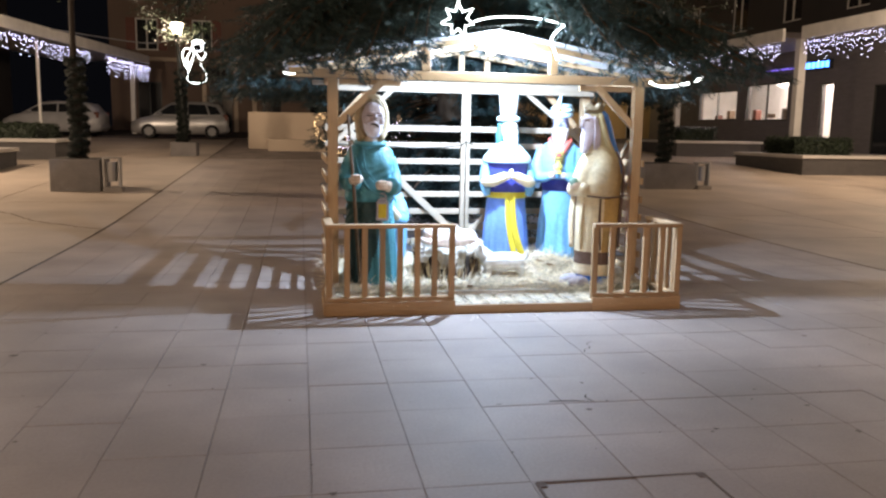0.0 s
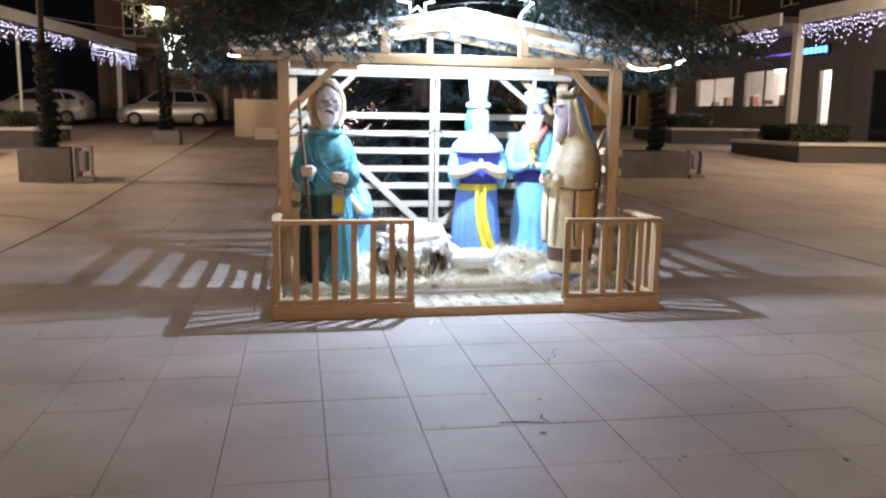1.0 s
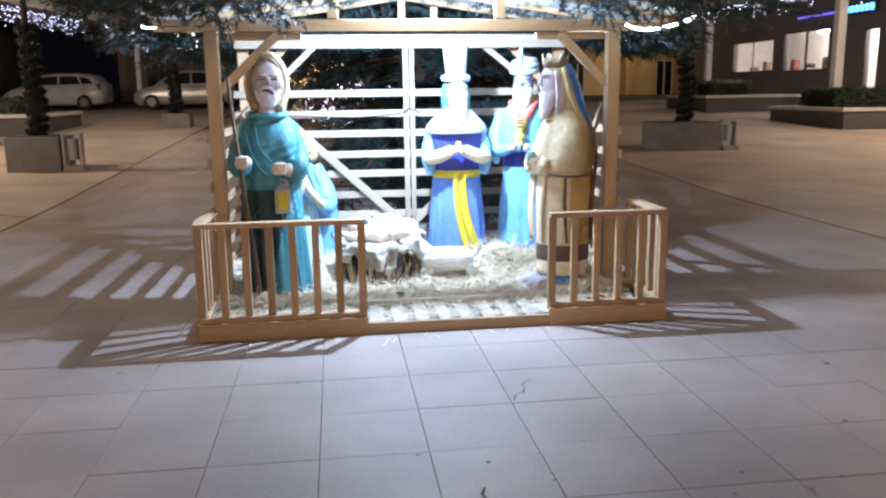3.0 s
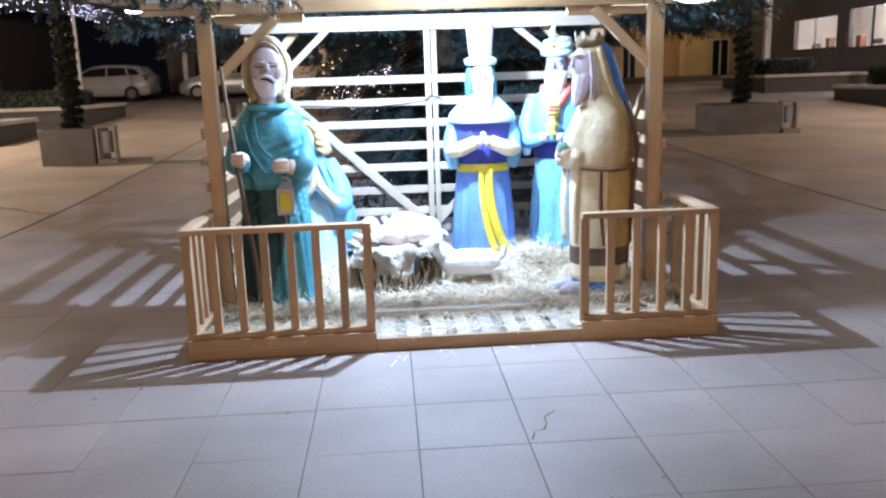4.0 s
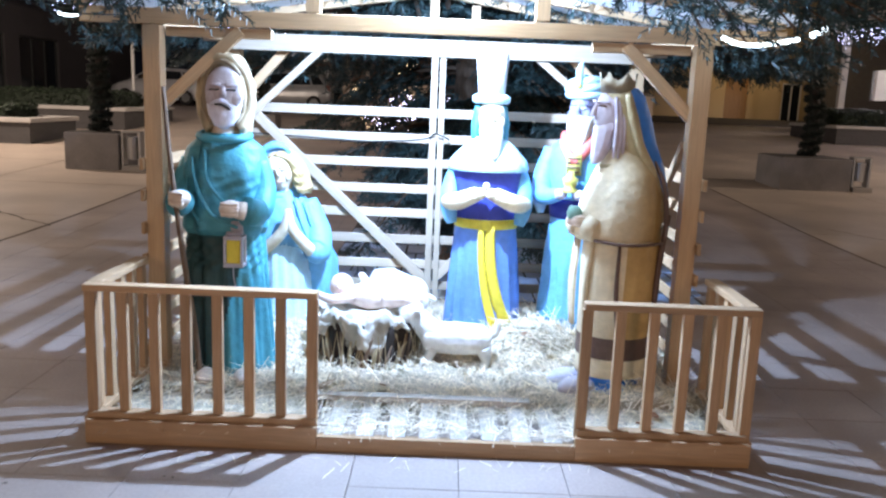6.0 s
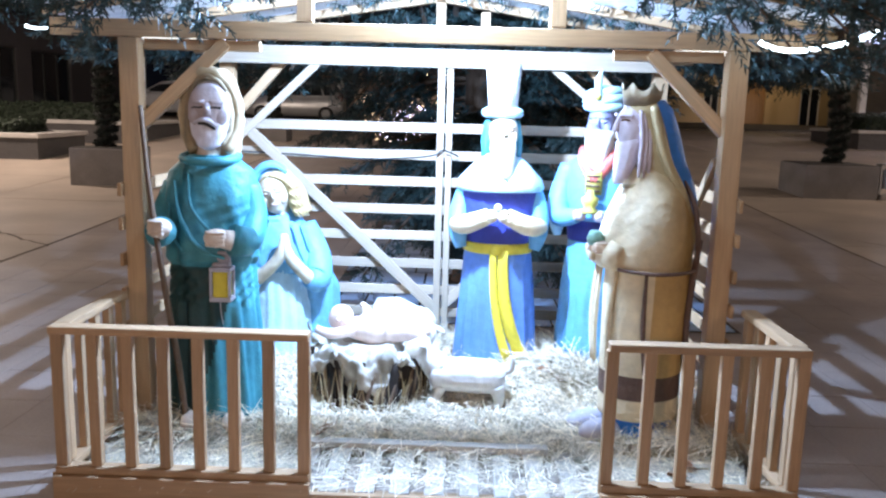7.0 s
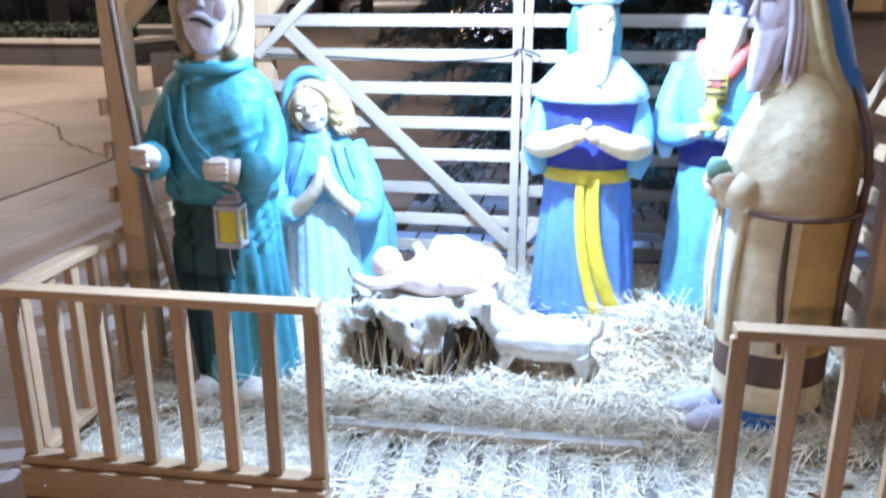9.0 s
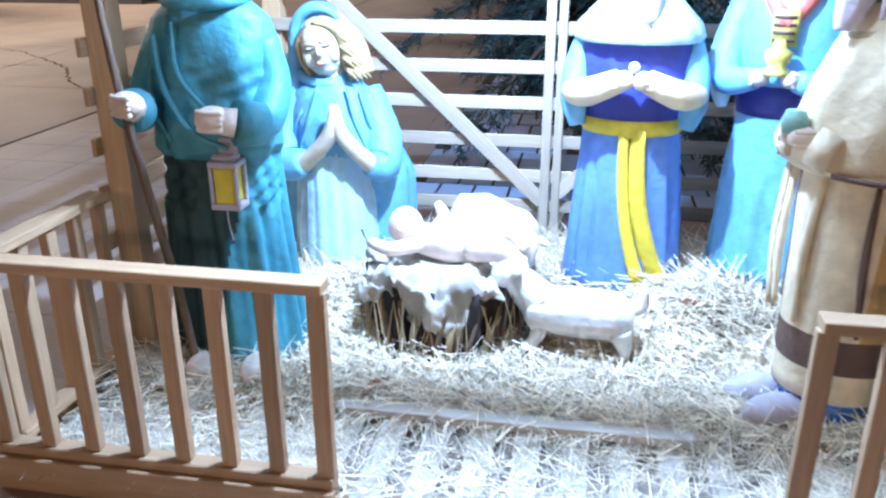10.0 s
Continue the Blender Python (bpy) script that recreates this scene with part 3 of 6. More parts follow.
tube(bm, [(-0.175, 0.0, 1.175), (-0.215, -0.03, 1.04), (-0.215, -0.12, 0.95), (-0.19, -0.24, 0.975)], [0.058, 0.066, 0.066, 0.06], 0, 14)
tube(bm, [(-0.205, -0.19, 0.95), (-0.178, -0.262, 0.978)], [0.064, 0.072], 0, 16)
tube(bm, [(-0.182, -0.272, 0.985), (-0.172, -0.30, 1.0)], [0.05, 0.045], 2, 10)
hand(bm, (-0.165, -0.325, 1.005), -10, 2, 0.058)
tube(bm, [(0.175, 0.0, 1.175), (0.21, -0.02, 1.03), (0.205, -0.12, 0.925), (0.15, -0.20, 0.93)], [0.058, 0.066, 0.066, 0.06], 0, 14)
tube(bm, [(0.21, -0.15, 0.915), (0.145, -0.212, 0.93)], [0.07, 0.078], 0, 18)
tube(bm, [(0.14, -0.214, 0.93), (0.10, -0.23, 0.94)], [0.05, 0.045], 2, 10)
hand(bm, (0.075, -0.238, 0.945), 8, 2, 0.062)
for pts, r in ((((-0.15, -0.12, 1.2), (-0.12, -0.165, 1.05), (-0.03, -0.2, 0.9), (0.1, -0.2, 0.84)), 0.012), (((-0.08, -0.13, 1.24), (-0.06, -0.17, 1.08), (0.03, -0.19, 0.97)), 0.009), (((-0.18, -0.1, 1.1), (-0.17, -0.15, 0.97), (-0.1, -0.185, 0.86)), 0.010)):
    tube(bm, pts, [0.006] + [r] * (len(pts) - 2) + [0.008], 0, 10)
for s in (-0.07, 0.13):
    ball(bm, (s, -0.22, 0.03), (0.055, 0.1, 0.04), 2, 12, 8)
statue("statue_of_bearded_man", bm, [TEAL, SHADED_TEAL, SKIN, FACETAN, BEARD, INK, BROWNHAIR, HOODEDGE], (0.69, 7.10, 0.085), 4, "painted statue of a bearded man in a teal robe")

bm = bmesh.new()
st = [(0.60, 6.90, 0.07), (0.575, 6.88, 0.4), (0.545, 6.83, 0.75), (0.52, 6.785, 1.09), (0.495, 6.78, 1.35), (0.475, 6.78, 1.64)]
tube(bm, st, [0.016, 0.017, 0.016, 0.014, 0.012, 0.011], 0, 8)
tagged(part("walking_staff", bm, BARK, smooth=True), "crooked brown wooden staff held by the bearded statue", "staff")
ln = thing("hand_lantern", (0.785, 6.94, 0.72), "small lilac hand lantern with yellow panes", "lantern")
LX, LY = 0.785, 6.925
bm = bmesh.new()
box(bm, LX - 0.052, LX + 0.052, LY - 0.042, LY + 0.042, 0.715, 0.735)
box(bm, LX - 0.052, LX + 0.052, LY - 0.042, LY + 0.042, 0.862, 0.882)
for cx in (-0.045, 0.045):
    for cy in (-0.035, 0.035):
        box(bm, LX + cx - 0.007, LX + cx + 0.007, LY + cy - 0.007, LY + cy + 0.007, 0.7355, 0.8615)
part("frame", bm, GREYP, ln, bevel=0.003)
boxed("pane", LX - 0.036, LX + 0.036, LY - 0.036, LY + 0.036, 0.736, 0.861, YELLOW, ln, "yellow painted pane")
part("cap", box(bmesh.new(), LX - 0.042, LX + 0.042, LY - 0.034, LY + 0.034, 0.8825, 0.905), GREYP, ln, bevel=0.009)
hl = [(LX + 0.036 * math.copysign(abs(math.cos(a)) ** 0.5, math.cos(a)), LY, 0.90 + 0.05 * math.sin(a) ** 0.5) for a in [math.pi * k / 12 for k in range(13)]]
part("bail", tube(bmesh.new(), hl, 0.009, 0, 8), GREYP, ln, smooth=True)
part("top_plate", box(bmesh.new(), LX - 0.03, LX + 0.03, LY - 0.012, LY + 0.012, 0.906, 0.938), GREYP, ln, bevel=0.004)
part("cord", tube(bmesh.new(), [(LX - 0.005, LY - 0.02, 0.714), (LX - 0.002, LY - 0.022, 0.66), (LX + 0.008, LY - 0.02, 0.60)], 0.003, 0, 5), GREYP, ln)

# kneeling woman with folded palms
bm = bmesh.new()
loft(bm, fine([(0.0, 0.01, -0.05, 0.19, 0.2, 0.035, 17), (0.3, 0.01, -0.05, 0.17, 0.17, 0.04, 17), (0.5, 0, -0.04, 0.155, 0.15, 0.028, 17), (0.66, 0, -0.03, 0.15, 0.13, 0.01, 9), (0.78, 0, 0, 0.12, 0.1, 0, 9)], 4), 1, 56)
loft(bm, fine([(0.0, 0.03, 0.12, 0.30, 0.20, 0.03, 8), (0.2, 0.04, 0.11, 0.31, 0.19, 0.03, 8), (0.38, 0.045, 0.09, 0.30, 0.17, 0.025, 8), (0.6, 0.02, 0.06, 0.225, 0.14, 0.015, 7), (0.74, 0, 0.04, 0.17, 0.12, 0.005, 7), (0.82, 0, 0.03, 0.10, 0.09, 0, 7)], 4), 0, 48)
loft(bm, fine([(0.50, 0.03, -0.03, 0.19, 0.15, 0.02, 11), (0.56, 0.03, -0.035, 0.205, 0.162, 0.03, 11), (0.66, 0.015, -0.03, 0.19, 0.15, 0.03, 11), (0.76, 0, -0.01, 0.165, 0.125, 0.02, 9), (0.82, 0, 0.0, 0.125, 0.10, 0.01, 7), (0.855, 0, 0.0, 0.075, 0.075, 0, 7)], 4), 0, 56)
for s in (-1, 1):
    tube(bm, [(s * 0.15, 0.0, 0.76), (0.01 + s * 0.215, -0.06, 0.58), (0.03 + s * 0.205, -0.14, 0.47), (0.05 + s * 0.14, -0.19, 0.49)], [0.07, 0.085, 0.08, 0.055], 0, 14)
    tube(bm, [(0.05 + s * 0.15, -0.185, 0.475), (0.06 + s * 0.07, -0.235, 0.56), (0.06 + s * 0.017, -0.25, 0.64), (0.06 + s * 0.006, -0.25, 0.745)], [0.04, 0.034, 0.032, 0.012], 2, 10)
    for k in range(3):
        tube(bm, [(0.03 + s * (0.06 + 0.05 * k), -0.13 + 0.03 * k, 0.80 - 0.02 * k), (0.03 + s * (0.10 + 0.05 * k), -0.165 + 0.04 * k, 0.66), (0.03 + s * (0.15 + 0.05 * k), -0.15 + 0.05 * k, 0.52)], [0.005, 0.012, 0.006], 0, 6)
tube(bm, [(0.01, -0.01, 0.74), (0.005, -0.04, 0.90)], [0.075, 0.056], 2, 16)
tilt = pose(0, 0, 0, 4, -13, 4)
face(bm, (-0.018, -0.082, 0.955), 0.085, 0.09, 0.122, 2, tilt, 2, 5)
ball(bm, (0.004, -0.09, 0.885), (0.05, 0.055, 0.045), 2, 14, 10)
ball(bm, (-0.042, 0.035, 0.972), (0.118, 0.118, 0.158), 0, 24, 16)
# edge of the hood, over the crown and down one side
tube(bm, [(-0.03 + 0.113 * math.cos(a), -0.04 - 0.03 * math.sin(a), 0.965 + 0.148 * math.sin(a)) for a in [0.75 + 2.75 * k / 16 for k in range(17)]], [0.012 + 0.012 * min(1, k / 5) for k in range(17)], 0, 8)
tube(bm, [(-0.135, -0.03, 0.96), (-0.15, -0.02, 0.86), (-0.155, -0.02, 0.76), (-0.175, -0.05, 0.64)], [0.03, 0.04, 0.055, 0.04], 0, 12)
tube(bm, [(0.10, 0.0, 0.80), (0.02, -0.085, 0.80), (-0.07, -0.08, 0.81), (-0.13, -0.01, 0.85)], [0.03, 0.028, 0.028, 0.03], 0, 10)
ball(bm, (0.015, 0.005, 0.965), (0.10, 0.095, 0.128), 3, 18, 12)
# long wavy hair falling on one shoulder
for k in range(8):
    u = k / 7
    tube(bm, [(-0.035 + 0.02 * u, -0.145 + 0.05 * u, 1.06 + 0.012 * u), (0.045 + 0.035 * u, -0.125 + 0.10 * u, 1.035), (0.082 + 0.055 * u, -0.10 + 0.10 * u, 0.965), (0.09 + 0.075 * u, -0.10 + 0.10 * u, 0.895 - 0.015 * u), (0.115 + 0.07 * u, -0.105 + 0.09 * u, 0.825 + 0.02 * u)], [0.010, 0.018, 0.021, 0.02, 0.009], 3, 8)
    for i in range(4):
        z = 1.0 - 0.05 * i - 0.01 * (k % 2)
        x = 0.075 + 0.05 * u + 0.012 * i
        tube(bm, [(x - 0.016, -0.125 + 0.10 * u, z + 0.012), (x + 0.002, -0.128 + 0.10 * u, z), (x + 0.02, -0.115 + 0.10 * u, z - 0.022)], [0.004, 0.008, 0.003], 3, 6)
for k in range(3):
    tube(bm, [(-0.05, -0.14 + 0.02 * k, 1.055), (-0.105 - 0.004 * k, -0.105 + 0.02 * k, 0.975), (-0.10, -0.095 + 0.02 * k, 0.90), (-0.065, -0.095 + 0.015 * k, 0.84)], [0.008, 0.014, 0.014, 0.008], 3, 8)
tube(bm, [(-0.018, -0.172, 0.897), (0.0, -0.176, 0.897), (0.02, -0.168, 0.901)], 0.0035, 4, 6)
statue("statue_of_kneeling_woman", bm, [SKYBLUE, PALEBLUE, MILK, BLOND, BLUSH, BROWNP], (0.815, 8.0, 0.135), 6, "painted statue of a kneeling woman in a blue cloak", 1.05)

# king in royal blue with tall white hat
bm = bmesh.new()
loft(bm, fine([(0.0, 0, 0, 0.245, 0.19, 0.042, 15), (0.3, 0, 0, 0.225, 0.175, 0.042, 15), (0.6, 0, 0, 0.20, 0.16, 0.02, 15), (0.70, 0, 0, 0.19, 0.155, 0.004, 14)], 5), 0, 64)
loft(bm, fine([(0.68, 0, 0.0, 0.193, 0.158, 0, 6), (0.8, 0, 0.005, 0.21, 0.16, 0, 6), (1.0, 0, 0.01, 0.235, 0.16, 0, 6), (1.1, 0, 0.01, 0.22, 0.14, 0, 6), (1.17, 0, 0, 0.12, 0.1, 0, 6)], 3), 1, 48)
loft(bm, [(0.675, 0, 0, 0.196, 0.162, 0, 6), (0.685, 0, 0, 0.203, 0.168, 0, 6), (0.725, 0, 0, 0.203, 0.168, 0, 6), (0.735, 0, 0, 0.197, 0.16, 0, 6)], 2, 48)
loft(bm, fine([(1.03, 0, 0, 0.242, 0.195, 0.012, 17), (1.05, 0, 0, 0.252, 0.2, 0.012, 17), (1.10, 0, 0, 0.235, 0.18, 0.012, 17), (1.19, 0, 0, 0.15, 0.125, 0.01, 17), (1.24, 0, 0, 0.09, 0.09, 0, 17)], 2), 3, 56)
for x0, x1, w0, w1, low in ((-0.02, 0.09, 0.018, 0.026, 0.06), (0.035, 0.185, 0.026, 0.036, 0.03)):
    pts = []
    for i in range(12):
        q = i / 11
        x = x0 + (x1 - x0) * q ** 2.4
        front = 0.16 + 0.033 * q
        pts.append((x, -math.sqrt(max(0.0, 1 - (x / 0.24) ** 2)) * front - 0.008, 0.70 - (0.70 - low) * q))
    tube(bm, pts, [0.5 * (w0 + (w1 - w0) * i / 11) for i in range(12)], 2, 10, 2.3)
ball(bm, (0.0, -0.172, 0.705), (0.035, 0.02, 0.034), 2, 12, 8)
for s in (-1, 1):
    tube(bm, [(s * 0.17, 0.01, 1.08), (s * 0.225, -0.03, 0.92), (s * 0.23, -0.08, 0.80), (s * 0.21, -0.1, 0.70)], [0.055, 0.058, 0.055, 0.03], 4, 12)
    tube(bm, [(s * 0.24, -0.08, 0.83), (s * 0.17, -0.19, 0.85), (s * 0.05, -0.235, 0.905)], [0.048, 0.056, 0.044], 5, 14)
    hand(bm, (s * 0.036, -0.24, 0.905), 90 if s > 0 else -90, 5, 0.05)
    loft(bm, fine([(1.2, s * 0.085, 0.02, 0.03, 0.07, 0, 3), (1.32, s * 0.085, 0.02, 0.035, 0.075, 0.02, 9), (1.43, s * 0.07, 0.02, 0.03, 0.07, 0, 3)], 2), 6, 20)
ball(bm, (0.0, -0.25, 0.955), (0.022, 0.022, 0.022), 7, 10, 8)
face(bm, (0.01, -0.03, 1.36), 0.083, 0.092, 0.12, 5, 6, 5, 8)
loft(bm, fine([(1.10, 0.03, -0.15, 0.035, 0.03, 0, 3), (1.16, 0.025, -0.145, 0.05, 0.04, 0.02, 9), (1.27, 0.01, -0.10, 0.075, 0.06, 0.02, 9), (1.33, 0.01, -0.07, 0.07, 0.06, 0, 9)], 2), 7, 28)
ball(bm, (0.03, -0.16, 1.09), (0.035, 0.022, 0.02), 1, 10, 6)
loft(bm, [(1.44, 0, -0.01, 0.10, 0.10, 0, 3), (1.455, 0, -0.01, 0.118, 0.115, 0.008, 13), (1.485, 0, -0.01, 0.118, 0.115, 0.008, 13), (1.50, 0, -0.01, 0.09, 0.09, 0, 3)], 3, 40)
loft(bm, [(1.49, 0, -0.01, 0.080, 0.080, 0.03, 22), (1.6, 0, -0.01, 0.087, 0.087, 0.035, 22), (1.74, 0, -0.01, 0.099, 0.099, 0.04, 22), (1.745, 0, -0.01, 0.09, 0.09, 0.0, 22)], 7, 66)
statue("statue_of_king_in_tall_hat", bm, [ROYAL, INDIGO, YELLOW, PALEBLUE, SKYBLUE, CREAM, TEAL, WHITE, BROWNP], (2.15, 7.80, 0.175), -4, "painted statue of a king with tall white hat")

# king with slate face, turban and gold vessel
bm = bmesh.new()
loft(bm, fine([(0.0, 0, 0, 0.225, 0.18, 0.042, 14), (0.4, 0, 0, 0.20, 0.165, 0.042, 14), (0.72, 0, 0, 0.17, 0.15, 0.012, 12), (0.78, 0, 0, 0.17, 0.15, 0, 12)], 4), 0, 60)
loft(bm, fine([(0.72, 0, 0, 0.176, 0.155, 0, 6), (0.84, 0, 0, 0.19, 0.155, 0, 6)], 2), 1, 40)
loft(bm, fine([(0.83, 0, 0, 0.188, 0.152, 0, 6), (1.0, 0, 0, 0.21, 0.155, 0, 6), (1.16, 0, 0.0, 0.195, 0.135, 0, 6), (1.25, 0, 0.0, 0.10, 0.09, 0, 6)], 3), 0, 40)
for s in (-1, 1):
    tube(bm, [(s * 0.18, 0.0, 1.14), (s * 0.225, -0.05, 0.96), (s * 0.19, -0.15, 0.86), (s * 0.07, -0.215, 0.88)], [0.065, 0.068, 0.062, 0.04], 0, 12)
    tube(bm, [(s * 0.22, -0.03, 1.0), (s * 0.225, -0.09, 0.86), (s * 0.215, -0.1, 0.74)], [0.05, 0.058, 0.02], 2, 10)
    hand(bm, (s * 0.055, -0.225, 0.885), 90 * s, 3, 0.045)
    tube(bm, [(s * 0.1, -0.03, 1.245), (s * 0.07, -0.12, 1.18), (0.0, -0.165, 1.07)], [0.03, 0.035, 0.03], 4, 8)
loft(bm, fine([(0.90, 0.0, -0.235, 0.05, 0.05, 0, 3), (0.915, 0.0, -0.235, 0.055, 0.055, 0, 3), (0.93, 0.0, -0.235, 0.03, 0.03, 0, 3), (0.955, 0, -0.235, 0.045, 0.045, 0, 3), (0.985, 0, -0.235, 0.05, 0.05, 0, 3), (1.0, 0, -0.235, 0.025, 0.025, 0, 3), (1.03, 0, -0.235, 0.018, 0.018, 0, 3)], 1), 5, 24)
box(bm, -0.045, 0.045, -0.185, -0.14, 1.0, 1.13, 5)
for k in range(4):
    box(bm, -0.04, 0.04, -0.189, -0.184, 1.015 + 0.028 * k, 1.027 + 0.028 * k, 8)
tube(bm, [(0, 0, 1.2), (0, -0.01, 1.3)], 0.07, 3, 12)
face(bm, (0, -0.03, 1.40), 0.083, 0.095, 0.125, 6, -4, 6, 7)
loft(bm, fine([(1.13, 0, -0.135, 0.02, 0.02, 0, 3), (1.18, 0, -0.13, 0.05, 0.035, 0.02, 9), (1.28, 0, -0.10, 0.078, 0.065, 0.02, 9), (1.36, 0, -0.07, 0.086, 0.07, 0, 9)], 2), 7, 28)
for s in (-1, 1):
    tube(bm, [(s * 0.005, -0.145, 1.352), (s * 0.05, -0.13, 1.335)], [0.014, 0.006], 7, 6)
for k, (rr, zz) in enumerate(((0.097, 1.50), (0.10, 1.535), (0.085, 1.57))):
    tube(bm, [(rr * math.cos(a), -0.01 + rr * math.sin(a), zz + 0.012 * math.sin(a + k)) for a in [6.2832 * j / 24 for j in range(25)]], 0.027, 2, 8)
ball(bm, (0, -0.01, 1.56), (0.082, 0.082, 0.06), 2, 16, 10)
tube(bm, [(-0.01, -0.12, 1.55), (-0.015, -0.125, 1.63), (0.0, -0.115, 1.70)], [0.016, 0.024, 0.004], 2, 8)
ball(bm, (-0.01, -0.14, 1.545), 0.02, 5, 10, 6)
statue("statue_of_king_in_turban", bm, [CYAN, INDIGO, PALEBLUE, LILACSKIN, RED, GOLDP, DARKSKIN, WHITE, BROWNP], (2.74, 7.88, 0.2), -22, "painted statue of a turbaned king holding a gold vessel")

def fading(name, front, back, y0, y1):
    """Paint blended from one colour to another along the figure's depth, with light and shade put into it."""
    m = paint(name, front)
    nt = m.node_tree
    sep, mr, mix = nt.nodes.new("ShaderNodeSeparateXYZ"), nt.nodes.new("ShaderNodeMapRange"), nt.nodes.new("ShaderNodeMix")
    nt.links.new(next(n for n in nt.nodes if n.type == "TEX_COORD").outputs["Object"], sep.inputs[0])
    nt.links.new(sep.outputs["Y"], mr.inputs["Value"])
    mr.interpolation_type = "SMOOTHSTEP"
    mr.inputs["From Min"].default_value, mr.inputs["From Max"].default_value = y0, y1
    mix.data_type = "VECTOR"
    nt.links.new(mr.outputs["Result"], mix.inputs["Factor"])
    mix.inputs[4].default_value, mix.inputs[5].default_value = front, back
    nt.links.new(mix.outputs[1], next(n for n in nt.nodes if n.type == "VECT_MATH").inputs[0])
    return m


# king in ochre cloak with blue veil, seen from his side; faces along -y here
bm = bmesh.new()


# Front lightened as if lamp-lit; ochre back holds its own yellow plus shade.
CAPE = fading("lit_cream_to_shaded_ochre_paint", (0.64, 0.54, 0.36), (0.38, 0.24, 0.08), -0.13, 0.10)


# Gown colours: cream on the lit front, ochre with shade mixed in behind.
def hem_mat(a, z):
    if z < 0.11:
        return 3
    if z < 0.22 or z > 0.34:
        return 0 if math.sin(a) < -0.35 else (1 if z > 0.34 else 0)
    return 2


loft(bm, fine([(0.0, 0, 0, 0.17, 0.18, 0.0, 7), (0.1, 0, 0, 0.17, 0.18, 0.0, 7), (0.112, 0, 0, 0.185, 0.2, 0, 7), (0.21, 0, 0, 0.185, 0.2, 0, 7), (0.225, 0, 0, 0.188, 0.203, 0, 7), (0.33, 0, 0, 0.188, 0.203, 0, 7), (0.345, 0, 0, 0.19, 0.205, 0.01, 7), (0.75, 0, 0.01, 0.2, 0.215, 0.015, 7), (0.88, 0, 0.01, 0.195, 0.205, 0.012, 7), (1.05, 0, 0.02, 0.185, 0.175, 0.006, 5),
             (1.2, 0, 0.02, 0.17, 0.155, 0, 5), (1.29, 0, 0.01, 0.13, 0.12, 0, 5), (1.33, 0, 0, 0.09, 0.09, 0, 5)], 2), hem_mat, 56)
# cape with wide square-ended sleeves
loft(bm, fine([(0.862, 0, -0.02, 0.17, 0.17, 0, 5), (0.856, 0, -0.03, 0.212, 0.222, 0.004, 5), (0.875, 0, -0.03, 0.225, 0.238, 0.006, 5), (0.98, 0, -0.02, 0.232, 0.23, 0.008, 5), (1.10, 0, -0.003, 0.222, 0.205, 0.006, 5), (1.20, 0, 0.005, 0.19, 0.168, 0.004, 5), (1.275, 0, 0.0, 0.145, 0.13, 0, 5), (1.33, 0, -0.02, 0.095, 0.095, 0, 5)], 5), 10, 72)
for s in (-1, 1):
    tube(bm, [(s * 0.14, -0.235, 0.868), (s * 0.225, -0.12, 0.858), (s * 0.245, 0.02, 0.858), (s * 0.2, 0.14, 0.862)], 0.009, 2, 6)
    tube(bm, [(s * 0.10, -0.20, 0.915), (s * 0.05, -0.245, 0.94)], [0.07, 0.06], 0, 14)
    hand(bm, (s * 0.03, -0.27, 0.955), 90 * s, 4, 0.045)
    ball(bm, (s * 0.07, -0.235, 0.05), (0.062, 0.115, 0.06), 5, 16, 10)
    # dark brown tube painting the shade of a deep groove between cape and back panel
    tube(bm, [(s * 0.13, 0.09, 1.28), (s * 0.185, 0.125, 1.16), (s * 0.205, 0.14, 1.0), (s * 0.19, 0.15, 0.86)], [0.008, 0.013, 0.014, 0.010], 2, 6)
for a0 in (-2.6, -0.5):
    tube(bm, [(0.2 * math.cos(a0), 0.21 * math.sin(a0), 0.84), (0.205 * math.cos(a0), 0.22 * math.sin(a0), 0.6), (0.2 * math.cos(a0 + 0.1), 0.22 * math.sin(a0 + 0.1), 0.36)], [0.008, 0.014, 0.008], 2, 6)
for x in (-0.14, -0.1, 0.05):
    tube(bm, [(x, -0.19, 0.86), (x * 0.9, -0.215, 0.6), (x * 0.8, -0.21, 0.36)], [0.012, 0.016, 0.01], 0, 6)
tube(bm, [(-0.21, -0.1, 0.82), (-0.22, -0.09, 0.6), (-0.2, -0.06, 0.46), (-0.18, 0.03, 0.4)], 0.01, 2, 6)
tube(bm, [(0.1 * math.cos(a), -0.02 + 0.12 * math.sin(a), 1.29 - 0.05 * abs(math.sin(a))) for a in [3.1416 + 3.1416 * j / 14 for j in range(15)]], 0.014, 6, 6)
loft(bm, fine([(0.965, 0, -0.285, 0.035, 0.035, 0, 3), (0.995, 0, -0.285, 0.042, 0.042, 0, 3), (1.03, 0, -0.285, 0.028, 0.028, 0, 3)], 1), 9, 16)
ball(bm, (0, -0.115, 1.515), (0.077, 0.088, 0.13), 7, 24, 16)
tube(bm, [(0, -0.197, 1.565), (0, -0.21, 1.53), (0, -0.216, 1.502)], [0.010, 0.014, 0.018], 7, 10)
